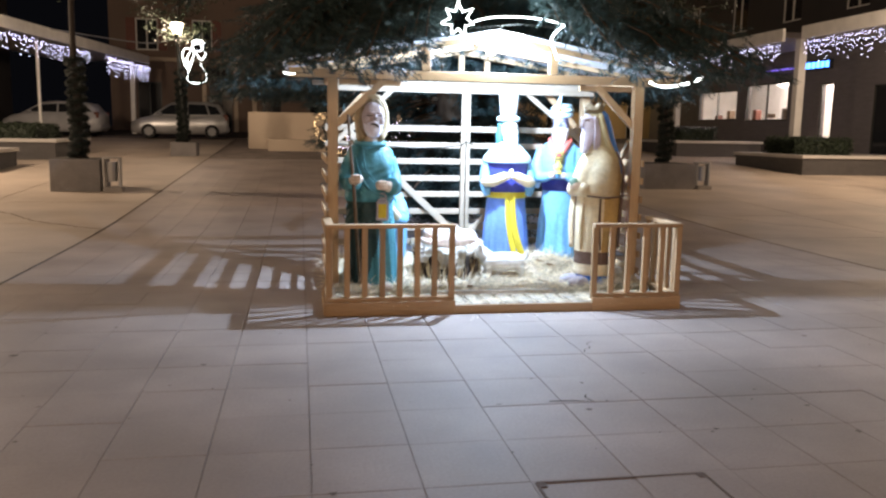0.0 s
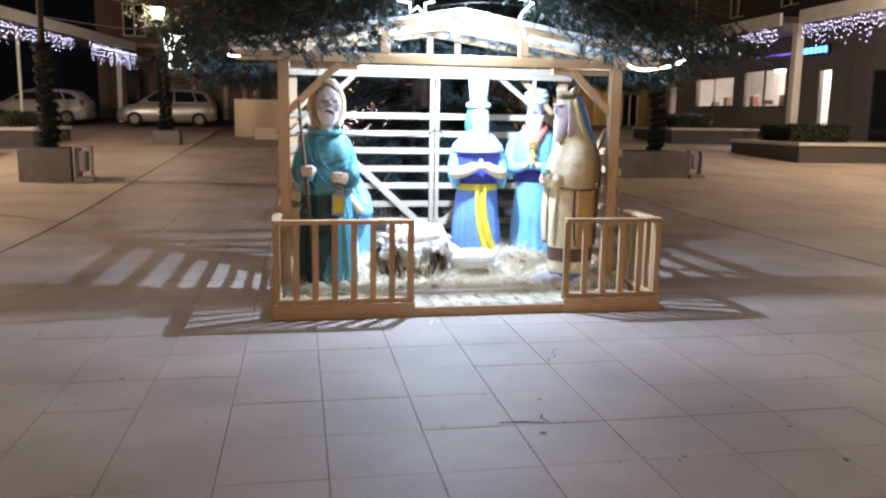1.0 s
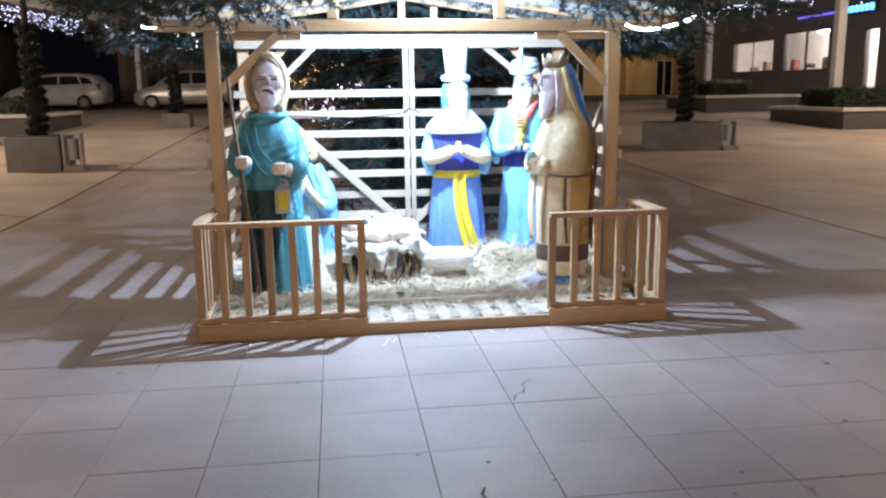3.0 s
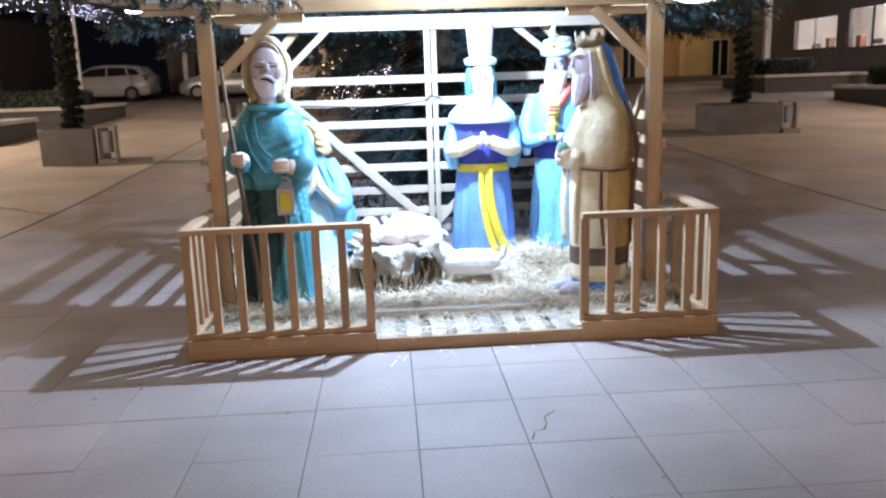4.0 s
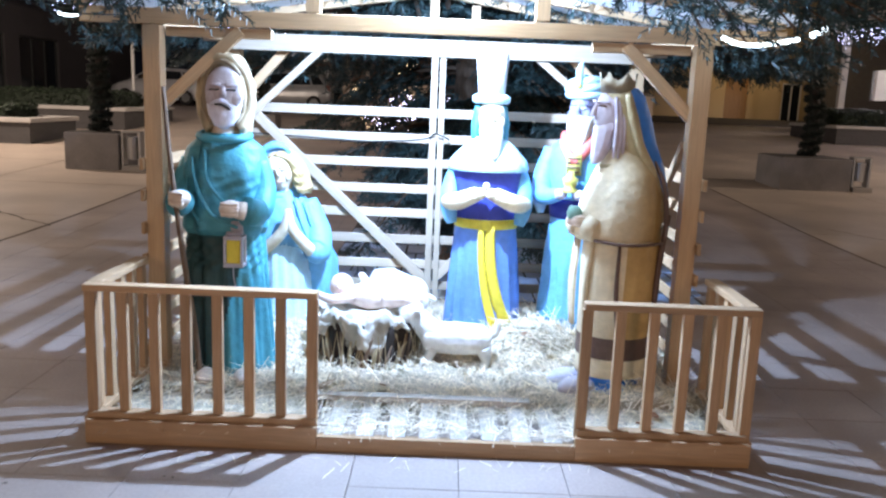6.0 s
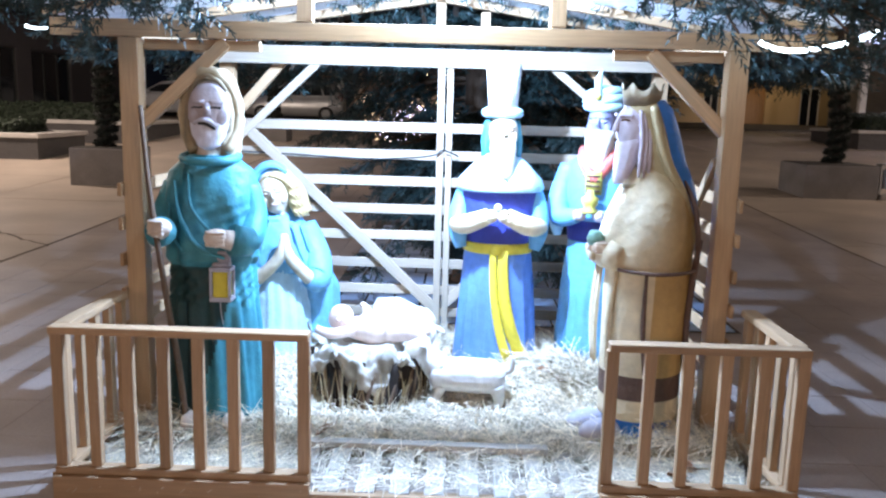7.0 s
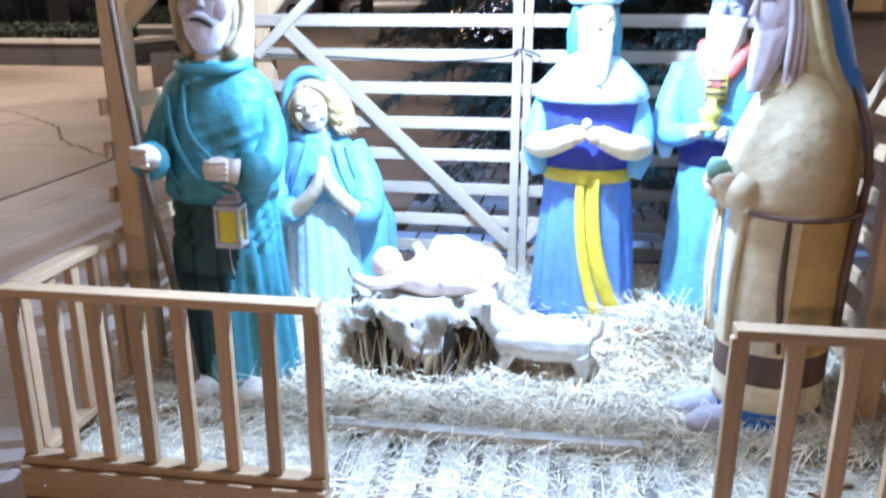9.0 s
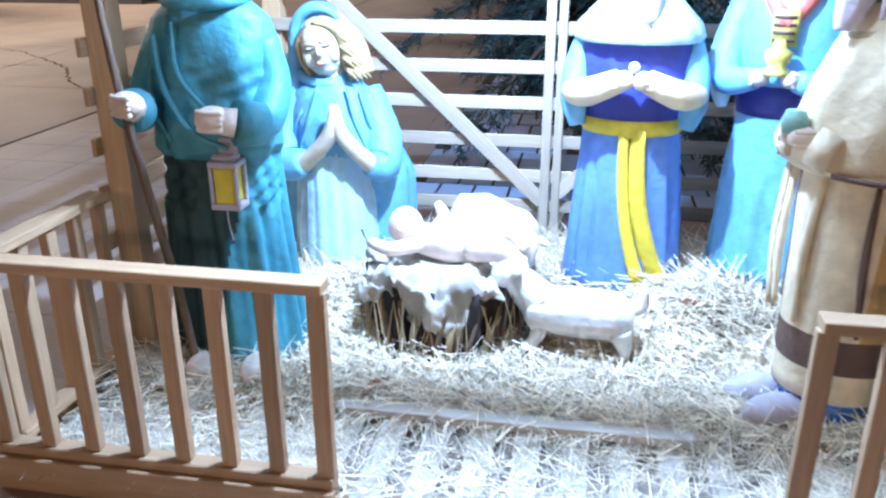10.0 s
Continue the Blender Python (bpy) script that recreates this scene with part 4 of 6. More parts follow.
for s in (-1, 1):
    tube(bm, [(s * 0.012, -0.203, 1.572), (s * 0.04, -0.192, 1.578), (s * 0.062, -0.165, 1.57)], 0.009, 7, 8)
    tube(bm, [(s * 0.022, -0.198, 1.552), (s * 0.042, -0.190, 1.556), (s * 0.058, -0.174, 1.55)], 0.0045, 2, 6)
loft(bm, fine([(1.255, 0, -0.185, 0.022, 0.022, 0, 3), (1.285, 0, -0.175, 0.04, 0.034, 0.02, 11), (1.36, 0, -0.15, 0.062, 0.05, 0.04, 11), (1.44, 0, -0.135, 0.074, 0.06, 0.02, 11), (1.47, 0, -0.125, 0.07, 0.06, 0, 9)], 3), 7, 36)
for s in (-1, 1):
    for k in range(6):
        tube(bm, [(s * 0.072, -0.13 + 0.018 * k, 1.60), (s * 0.083, -0.12 + 0.02 * k, 1.48), (s * 0.086, -0.125 + 0.024 * k, 1.37), (s * 0.08, -0.125 + 0.026 * k, 1.29)], [0.009, 0.013, 0.013, 0.006], 7, 6)


def veil_mat(a, z):
    s = math.sin(a)
    return 6 if s < -0.05 - 0.5 * max(0.0, 1.25 - z) else 3 if z > 1.08 else 6


loft(bm, fine([(0.98, 0, 0.14, 0.15, 0.11, 0.01, 7), (1.1, 0, 0.12, 0.155, 0.12, 0.01, 7), (1.24, 0, 0.075, 0.145, 0.132, 0.01, 7), (1.37, 0, 0.022, 0.125, 0.13, 0.008, 7), (1.5, 0, -0.012, 0.112, 0.125, 0.0, 7), (1.61, 0, -0.05, 0.10, 0.118, 0.0, 7), (1.65, 0, -0.06, 0.075, 0.085, 0, 7)], 4), veil_mat, 48)
for s in (-1, 1):
    tube(bm, [(s * 0.088, -0.075, 1.62), (s * 0.112, -0.04, 1.47), (s * 0.128, 0.0, 1.35), (s * 0.15, 0.08, 1.2), (s * 0.165, 0.13, 1.02)], [0.02, 0.026, 0.026, 0.024, 0.014], 6, 10)
    tube(bm, [(s * 0.15, 0.19, 1.0), (s * 0.17, 0.15, 0.8), (s * 0.165, 0.14, 0.6), (s * 0.14, 0.16, 0.36)], [0.014, 0.018, 0.018, 0.012], 2, 6)
made = []
for k in range(24):
    a = 6.2832 * k / 24
    tip = 0.075 if k % 4 == 0 else 0.035 if k % 2 == 0 else 0.045
    made.append([bm.verts.new((r * math.cos(a), -0.085 + r * math.sin(a), z)) for r, z in ((0.085, 1.62), (0.098, 1.62 + tip + 0.03), (0.088, 1.62 + tip + 0.03), (0.078, 1.63))])
for k in range(24):
    p, q = made[k], made[(k + 1) % 24]
    for i in range(4):
        bm.faces.new((p[i], q[i], q[(i + 1) % 4], p[(i + 1) % 4])).material_index = 8
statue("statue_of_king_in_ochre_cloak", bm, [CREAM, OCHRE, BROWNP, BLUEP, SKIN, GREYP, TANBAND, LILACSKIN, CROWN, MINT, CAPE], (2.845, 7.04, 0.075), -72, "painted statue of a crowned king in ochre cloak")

# ---- manger, child figure, lambs ----
OLDHAY = material("old_brown_hay", (0.30, 0.22, 0.12), 0.85, 30, 0.25, 0.0)
mg = thing("manger", (1.46, 7.3, 0.1), "round rustic manger of bark and twigs", "manger")
bm = bmesh.new()
loft(bm, fine([(0.05, 1.46, 7.27, 0.245, 0.20, 0.07, 9), (0.2, 1.46, 7.30, 0.275, 0.215, 0.08, 11), (0.36, 1.46, 7.33, 0.305, 0.225, 0.08, 11), (0.37, 1.46, 7.33, 0.25, 0.18, 0.04, 11)], 3), 0, 44)
part("trough", bm, DARKBARK, mg, smooth=True)
tw = random.Random(3)
for k in range(46):
    a = 6.2832 * k / 46 + tw.uniform(-0.07, 0.07)
    r = tw.uniform(0.94, 1.05)
    lean = tw.uniform(-0.12, 0.2)
    top = 0.36 + tw.uniform(-0.05, 0.05) - 0.10 * max(0.0, -math.sin(a)) ** 2
    bm = tube(bmesh.new(), [(1.46 + 0.235 * r * math.cos(a), 7.27 + 0.21 * r * math.sin(a), 0.05), (1.46 + 0.285 * r * math.cos(a + lean * 0.5), 7.30 + 0.225 * r * math.sin(a + lean * 0.5), 0.2), (1.46 + 0.315 * r * math.cos(a + lean), 7.33 + 0.235 * r * math.sin(a + lean), top)], [tw.uniform(0.008, 0.02), tw.uniform(0.01, 0.018), 0.007], 0, 6)
    part("twig", bm, OLDHAY if k % 4 == 0 else DARKBARK if k % 3 == 0 else BARK, mg, smooth=True)
hay = random.Random(12)
for k in range(70):
    a = 6.2832 * k / 70 + hay.uniform(-0.1, 0.1)
    r = hay.uniform(1.02, 1.12)
    low = hay.uniform(0.05, 0.16)
    top = hay.uniform(0.26, 0.36)
    bend = hay.uniform(-0.25, 0.25)
    bm = tube(bmesh.new(), [(1.46 + 0.30 * r * math.cos(a), 7.32 + 0.24 * r * math.sin(a), top), (1.46 + 0.30 * r * math.cos(a + bend * 0.5), 7.31 + 0.245 * r * math.sin(a + bend * 0.5), 0.5 * (top + low)), (1.46 + 0.29 * r * math.cos(a + bend), 7.29 + 0.25 * r * math.sin(a + bend), low)], [0.002, 0.0032, 0.0015], 0, 4)
    part("hay_stalk", bm, OLDHAY, mg)
CLOTH = material("cream_cloth", (0.46, 0.43, 0.37), 0.9, 140, 0.08, 0.3, blotch=6, blotch_var=0.25)
bm = bmesh.new()
rows = []
for j in range(33):
    q = j / 32
    row = []
    for k in range(120):
        a = 6.2832 * k / 120
        fr = max(0.0, -math.sin(a + 0.1)) ** 2
        fold = q * (0.09 * noise.noise((2.2 * math.cos(a), 2.2 * math.sin(a), 1.5 * q)) + 0.05 * noise.noise((6 * math.cos(a), 6 * math.sin(a), 2 * q)))
        drop = 0.0 if q < 0.55 else (q - 0.55) * (0.04 + 0.30 * fr + 0.30 * noise.noise((2.6 * math.cos(a), 2.6 * math.sin(a), 7.0)))
        r = 0.05 + 0.25 * min(1, q / 0.62) + 0.03 * q * fr + fold
        x, y = 1.46 + r * math.cos(a), 7.33 + 0.78 * r * math.sin(a)
        crease = abs(noise.noise((x * 8, y * 8, 2.0 + drop * 8))) * 0.12 - 0.08 * abs(noise.noise((x * 15, y * 19, drop * 15))) - 0.04 * abs(noise.noise((x * 40, y * 40, drop * 30)))
        row.append(bm.verts.new((x, y - 0.6 * crease * q, 0.40 - drop + crease * min(1, q * 2))))
    rows.append(row)
for r, s in zip(rows, rows[1:]):
    for k in range(120):
        bm.faces.new((r[k], r[(k + 1) % 120], s[(k + 1) % 120], s[k]))
bm.faces.new(rows[0])
cl = part("blanket", bm, CLOTH, smooth=True)
cl.modifiers.new("thickness", "SOLIDIFY").thickness = 0.008
tagged(cl, "crumpled cream blanket draped over the manger", "blanket")

bm = bmesh.new()
ball(bm, (0, 0, 0.09), (0.062, 0.065, 0.068), 0)
tube(bm, [(0.05, 0.0, 0.05), (0.16, 0.01, 0.05), (0.27, 0.02, 0.04)], [0.05, 0.075, 0.06], 0, 12)
tube(bm, [(0.25, -0.02, 0.05), (0.35, -0.06, 0.08), (0.42, -0.04, 0.04)], [0.05, 0.042, 0.025], 0, 10)
tube(bm, [(0.25, 0.05, 0.05), (0.34, 0.1, 0.09), (0.42, 0.08, 0.04)], [0.05, 0.042, 0.025], 0, 10)
tube(bm, [(0.07, -0.05, 0.05), (-0.02, -0.12, 0.04), (-0.09, -0.13, 0.06)], [0.03, 0.026, 0.018], 0, 8)
tube(bm, [(0.09, 0.06, 0.06), (0.1, 0.15, 0.09), (0.06, 0.2, 0.12)], [0.03, 0.026, 0.018], 0, 8)
ball(bm, (-0.002, -0.062, 0.095), (0.01, 0.012, 0.01), 0, 8, 6)
DOLL = paint("doll_skin_paint", (0.76, 0.60, 0.53))
dl = part("infant_doll", bm, [DOLL], m=Matrix.Translation((1.29, 7.37, 0.425)) @ pose(0, 0, 0, 0, 4, -6) @ Matrix.Diagonal((1.12, 1.05, 1.12, 1)), smooth=True)
tagged(dl, "pink infant doll lying on the cream blanket", "doll", "nativity figures")


def lamb(at, turn, size, label):
    bm = bmesh.new()
    loft(bm, fine([(0, 0, 0, 0.05, 0.06, 0.0, 9), (0.03, 0, 0, 0.085, 0.10, 0.02, 9), (0.2, 0, 0, 0.095, 0.105, 0.03, 9), (0.36, 0, 0, 0.09, 0.105, 0.03, 9), (0.42, 0, 0, 0.05, 0.06, 0, 9)], 3), 0, 28)
    bmesh.ops.rotate(bm, verts=bm.verts, cent=(0, 0, 0), matrix=Matrix.Rotation(math.pi / 2, 3, "Y"))
    bmesh.ops.translate(bm, verts=bm.verts, vec=(-0.2, 0, 0.17))
    tube(bm, [(-0.15, 0, 0.2), (-0.21, 0, 0.26), (-0.25, 0, 0.30)], [0.085, 0.07, 0.055], 0, 12)
    ball(bm, (-0.27, 0, 0.31), (0.08, 0.055, 0.06), 0, 14, 10, pose(0, 0, 0, 0, -25, 0))
    for s in (-1, 1):
        ball(bm, (-0.235, s * 0.058, 0.345), (0.025, 0.04, 0.014), 0, 10, 6)
        tube(bm, [(-0.13, s * 0.055, 0.12), (-0.16, s * 0.06, 0.05), (-0.2, s * 0.06, 0.0)], [0.035, 0.026, 0.024], 0, 8)
        tube(bm, [(0.17, s * 0.055, 0.13), (0.19, s * 0.06, 0.06), (0.17, s * 0.06, 0.0)], [0.05, 0.03, 0.024], 0, 8)
    tube(bm, [(0.2, 0, 0.2), (0.245, 0, 0.22), (0.25, 0, 0.29)], [0.03, 0.024, 0.012], 0, 8)
    ob = part("lamb_figure", bm, [WHITE], m=Matrix.Translation(at) @ pose(0, 0, 0, 0, 0, turn) @ Matrix.Diagonal((size, size, size, 1)), smooth=True)
    return tagged(ob, label, "statue", "nativity figures")


lamb((1.98, 7.22, 0.115), -4, 0.95, "white painted lamb figure standing in the straw")
# lamb lying down behind the manger, head lowered to one side
bm = bmesh.new()
loft(bm, fine([(0.0, 0, 0, 0.06, 0.06, 0.0, 9), (0.02, 0, 0, 0.115, 0.10, 0.03, 9), (0.14, 0, 0, 0.14, 0.115, 0.04, 9), (0.25, 0, 0, 0.115, 0.10, 0.04, 9), (0.31, 0, 0, 0.06, 0.06, 0, 9)], 3), 0, 32)
bmesh.ops.rotate(bm, verts=bm.verts, cent=(0, 0, 0), matrix=Matrix.Rotation(math.pi / 2, 3, "Y"))
bmesh.ops.translate(bm, verts=bm.verts, vec=(-0.19, 0, 0.13))
tube(bm, [(0.05, -0.01, 0.17), (0.12, -0.06, 0.19), (0.155, -0.11, 0.175)], [0.085, 0.075, 0.06], 0, 12)
ball(bm, (0.165, -0.15, 0.155), (0.06, 0.085, 0.06), 0, 16, 12, pose(0, 0, 0, 25, 0, 10))
ball(bm, (0.17, -0.215, 0.125), (0.036, 0.035, 0.03), 0, 12, 8)
for s in (-1, 1):
    ball(bm, (0.16 + s * 0.07, -0.115, 0.18), (0.038, 0.022, 0.014), 0, 10, 6, pose(0, 0, 0, 0, 20 * s, 0))
    tube(bm, [(0.08, s * 0.06, 0.07), (0.17, s * 0.07 - 0.06, 0.035), (0.10, s * 0.07 - 0.13, 0.03)], [0.045, 0.034, 0.026], 0, 8)
    tube(bm, [(-0.12, s * 0.08, 0.08), (-0.05, s * 0.12, 0.05), (-0.13, s * 0.13, 0.03)], [0.06, 0.04, 0.026], 0, 8)
lying = part("lamb_figure", bm, [WHITE], m=Matrix.Translation((1.59, 7.66, 0.285)) @ pose(0, 0, 0, 0, 8, -8) @ Matrix.Diagonal((1.0, 1.0, 1.05, 1)), smooth=True)
tagged(lying, "white painted lamb figure lying behind the manger", "statue", "nativity figures")

# ---- big spruce behind the stable ----
TRX, TRY = 2.1, 10.9
spruce = thing("spruce_tree", (TRX, TRY, 0), "large blue spruce with drooping boughs over the stable", "tree")
bm = tube(bmesh.new(), [(TRX, TRY, -0.1), (TRX + 0.03, TRY, 1.5), (TRX, TRY + 0.03, 4.0), (TRX, TRY, 9.0)], [0.26, 0.2, 0.15, 0.03], 0, 14)
part("trunk", bm, BARK, spruce, smooth=True)
nv, nf = [], []
rng = random.Random(11)


def needles(p, d, length, n, nl, out_v, out_f, w=0.0035):
    """A bottle-brush twig of needles from p along d."""
    d = d.normalized()
    u = d.orthogonal().normalized()
    v = d.cross(u)
    for i in range(n):
        q = i / n
        a = i * 2.4 + rng.random()
        o = p + d * (length * q)
        e = (u * math.cos(a) + v * math.sin(a)) * 0.8 + d * 0.75
        e = e * nl * (1.1 - 0.5 * q)
        s = e.cross(d).normalized() * w
        b = len(out_v)
        out_v.extend([tuple(o - s), tuple(o + s), tuple(o + e * 0.9 + s * 0.8), tuple(o + e)])
        out_f.append((b, b + 1, b + 2, b + 3))


def lift(p):
    if (p.x < 0.3 or p.x > 3.4) and p.z < 2.05:
        p = Vector((p.x, p.y, 2.05 - 0.16 * (2.05 - p.z)))
    if -0.25 < p.x < 3.8 and 6.62 < p.y < 8.78:
        roof = 2.36 - abs(p.x - 1.77) / 1.83 * 0.31 + 0.09
        if p.z < roof:
            p = Vector((p.x, p.y, roof + 0.4 * (roof - p.z) * 0.2))
    elif 8.78 <= p.y < 9.1 and p.z < 1.8:
        p = Vector((p.x, p.y, 1.8))
    return p


limb_bm = bmesh.new()
for k in range(165):
    level = rng.random() ** 1.5
    z0 = 2.35 + 4.2 * level
    a = k * 2.39996 + rng.uniform(-0.25, 0.25)
    reach = (3.7 - 2.7 * level) * rng.uniform(0.7, 1.0)
    d = Vector((math.cos(a), math.sin(a), 0))
    front = -math.sin(a)
    if front > 0.3:
        reach *= 0.98
    droop = rng.uniform(0.35, 0.95)
    pts = []
    for i in range(9):
        q = i / 8
        z = z0 + 0.35 * q - (0.35 + droop) * q * q + 0.12 * math.sin(q * 3) * level
        if front < -0.2:
            z -= 0.3 * q
        p = Vector((TRX, TRY, z)) + d * (reach * q) + Vector((rng.uniform(-1, 1), rng.uniform(-1, 1), 0)) * 0.06 * q
        pts.append(lift(p))
    tube(limb_bm, pts, [0.045 * (1 - 0.85 * i / 8) for i in range(9)], 0, 5)
    n = int(18 + 14 * reach / 4)
    for j in range(n):
        q = 0.22 + 0.78 * (j + rng.random()) / n
        i = min(7, int(q * 8))
        base = pts[i].lerp(pts[i + 1], q * 8 - i)
        s = 1 if j % 2 else -1
        side = Vector((-d.y, d.x, 0)) * s
        sub = (0.62 - 0.38 * q) * rng.uniform(0.6, 1.15)
        way = (side * 0.9 + d * 0.65 + Vector((0, 0, rng.uniform(-0.55, 0.0)))).normalized()
        for m in range(4):
            o = lift(base + way * (sub * m / 4) + Vector((0, 0, -0.12 * (m / 4) ** 2)))
            w2 = (way + Vector((rng.uniform(-0.7, 0.7), rng.uniform(-0.7, 0.7), rng.uniform(-0.6, 0.15)))).normalized()
            if o.z < 4.6:
                needles(o, w2, rng.uniform(0.14, 0.26), 15, 0.062, nv, nf, 0.006)
    for m in range(4):
        o = pts[8]
        w2 = (d + Vector((rng.uniform(-0.6, 0.6), rng.uniform(-0.6, 0.6), rng.uniform(-0.6, 0.1)))).normalized()
        needles(o, w2, 0.24, 18, 0.062, nv, nf, 0.006)
# boughs that hang over the roof and beside the stable
OVER = []
for k in range(30):
    x = -0.45 + 1.5 * k / 16 if k < 17 else 2.2 + 1.9 * (k - 17) / 12
    low = (2.06 if x < 0.75 else 2.06 + 0.5 * (x - 0.75)) if x < 1.2 else max(1.86, 2.34 - 0.52 * (x - 2.2)) + 0.03
    OVER.append((x, 6.3 + 0.12 * math.sin(9 * x), low + 0.06 * math.sin(23 * x) - (0.04 if x < 1.2 else -0.04)))
OVER += [(-0.6, 7.2, 2.2), (-0.5, 8.0, 2.05), (-0.8, 6.8, 2.6), (4.2, 6.9, 2.2), (4.3, 8.0, 1.8), (4.0, 7.3, 2.3), (3.9, 6.6, 2.4)]
OVER += [(x, 6.9 + 0.5 * math.sin(9 * x), 2.62) for x in (-0.3, 0.2, 0.7, 2.7, 3.2, 3.7)]
for tip in OVER:
    d = Vector((tip[0] - TRX, tip[1] - TRY, 0))
    reach = d.length
    d.normalize()
    z0 = tip[2] + 0.55
    pts = []
    for i in range(9):
        q = i / 8
        z = z0 + 0.25 * math.sin(3.1416 * q) + (tip[2] - z0) * q ** (7 if tip[1] < 6.5 else 2)
        pts.append(lift(Vector((TRX, TRY, z)) + d * (reach * q)))
    tube(limb_bm, pts, [0.035 * (1 - 0.85 * i / 8) for i in range(9)], 0, 5)
    for j in range(34):
        q = 0.45 + 0.55 * (j + rng.random()) / 34
        i = min(7, int(q * 8))
        base = pts[i].lerp(pts[i + 1], q * 8 - i)
        way = (Vector((-d.y, d.x, 0)) * (1 if j % 2 else -1) * 0.85 + d * 0.6 + Vector((0, 0, rng.uniform(-0.6, 0.1)))).normalized()
        for m in range(4):
            o = lift(base + way * (0.5 * (1.15 - q) + 0.08) * (m / 4) + Vector((0, 0, rng.uniform(-0.05, 0.05))))
            w2 = (way + Vector((rng.uniform(-0.7, 0.7), rng.uniform(-0.7, 0.7), rng.uniform(-0.8, 0.15)))).normalized()
            needles(o, w2, rng.uniform(0.12, 0.22), 21, 0.046, nv, nf, 0.0045)
for k in range(58):
    a = k * 2.39996
    d = Vector((math.cos(a), math.sin(a), 0))
    z0 = rng.uniform(1.3, 2.3)
    reach = rng.uniform(1.0, 1.7)
    if k >= 6 and d.y < -0.45:
        continue
    if k < 6:
        tip = ((0.55, 8.95, 1.98), (0.95, 8.92, 1.93), (1.35, 8.98, 1.95), (2.9, 8.95, 1.75), (3.3, 9.0, 1.7), (3.9, 8.9, 1.6))[k]
        d = Vector((tip[0] - TRX, tip[1] - TRY, 0))
        reach = d.length
        d.normalize()
        z0 = 2.35
    pts = []
    for i in range(7):
        q = i / 6
        z = z0 + (0.1 * q - 0.75 * q * q if k >= 6 else (tip[2] - z0) * q * q)
        pts.append(lift(Vector((TRX, TRY, z)) + d * (reach * q)))
    tube(limb_bm, pts, [0.03 * (1 - 0.8 * i / 6) for i in range(7)], 0, 5)
    for j in range(22):
        q = 0.3 + 0.7 * (j + rng.random()) / 22
        i = min(5, int(q * 6))
        base = pts[i].lerp(pts[i + 1], q * 6 - i)
        way = (Vector((-d.y, d.x, 0)) * (1 if j % 2 else -1) * 0.8 + d * 0.7 + Vector((0, 0, rng.uniform(-0.6, 0.05)))).normalized()
        for m in range(3):
            o = lift(base + way * (0.34 * (1.1 - q) + 0.1) * (m / 3))
            w2 = (way + Vector((rng.uniform(-0.6, 0.6), rng.uniform(-0.6, 0.6), rng.uniform(-0.7, 0.1)))).normalized()
            needles(o, w2, rng.uniform(0.12, 0.22), 15, 0.055, nv, nf, 0.006)
# low boughs that droop almost to the flags
for k in range(84):
    tip = Vector((1.12 + 2.1 * ((k * 0.618) % 1.0), 9.75 + 1.5 * ((k * 0.381) % 1.0), 0.55 + 0.8 * ((k * 0.755) % 1.0)))
    if tip.x < 1.95:
        tip.z -= 0.3
    if k >= 48:
        tip = Vector((1.85 + 1.5 * ((k * 0.618) % 1.0), 9.5 + 1.2 * ((k * 0.381) % 1.0), 0.22 + 0.55 * ((k * 0.755) % 1.0)))
    d = Vector((tip.x - TRX, tip.y - TRY, 0))
    reach = max(d.length, 0.2)
    d.normalize()
    z0 = tip.z + 0.35 + 0.35 * reach
    pts = [lift(Vector((TRX, TRY, z0 + (tip.z - z0) * (i / 6) ** 1.6)) + d * (reach * i / 6)) for i in range(7)]
    tube(limb_bm, pts, [0.028 * (1 - 0.8 * i / 6) for i in range(7)], 0, 5)
    for j in range(26):
        q = 0.2 + 0.8 * (j + rng.random()) / 26
        i = min(5, int(q * 6))
        base = pts[i].lerp(pts[i + 1], q * 6 - i)
        way = (Vector((-d.y, d.x, 0)) * (1 if j % 2 else -1) * 0.8 + d * 0.6 + Vector((0, 0, rng.uniform(-0.6, 0.1)))).normalized()
        for m in range(3):
            o = lift(base + way * (0.36 * (1.1 - q) + 0.1) * (m / 3))
            w2 = (way + Vector((rng.uniform(-0.6, 0.6), rng.uniform(-0.6, 0.6), rng.uniform(-0.7, 0.2)))).normalized()
            needles(o, w2, rng.uniform(0.14, 0.24), 14, 0.06, nv, nf, 0.007)
part("bough_frame", limb_bm, BARK, spruce, smooth=True)
raw("crown", nv, nf, NEEDLE, spruce, "blue-green needles on drooping boughs")


# pale flags round the foot of the spruce, the floodlight's blue put into their colour
flags = thing("tree_surround", (2.4, 11.6, 0.0), "pale stone flags round the spruce trunk, coloured as if lit cold blue", "paving", kind="structure")
FLAG = material("cold_lit_stone_flag", (0.36, 0.48, 0.68), 0.55, 40, 0.08, 0.1, blotch=2.0, spread=0.06)
ys3 = [9.2 + 0.5 * k for k in range(11)]
raw("soil_bed", [(x, y, ground_z(y) + 0.008) for y in ys3 for x in (0.78, 4.12)], [(2 * k, 2 * k + 1, 2 * k + 3, 2 * k + 2) for k in range(10)], SOIL, flags)
fm = bpy.data.meshes.new("flag")
fb0 = box(bmesh.new(), -0.108, 0.108, -0.22, 0.22, -0.02, 0.014)
fb0.to_mesh(fm)
fb0.free()
fm.materials.append(FLAG)
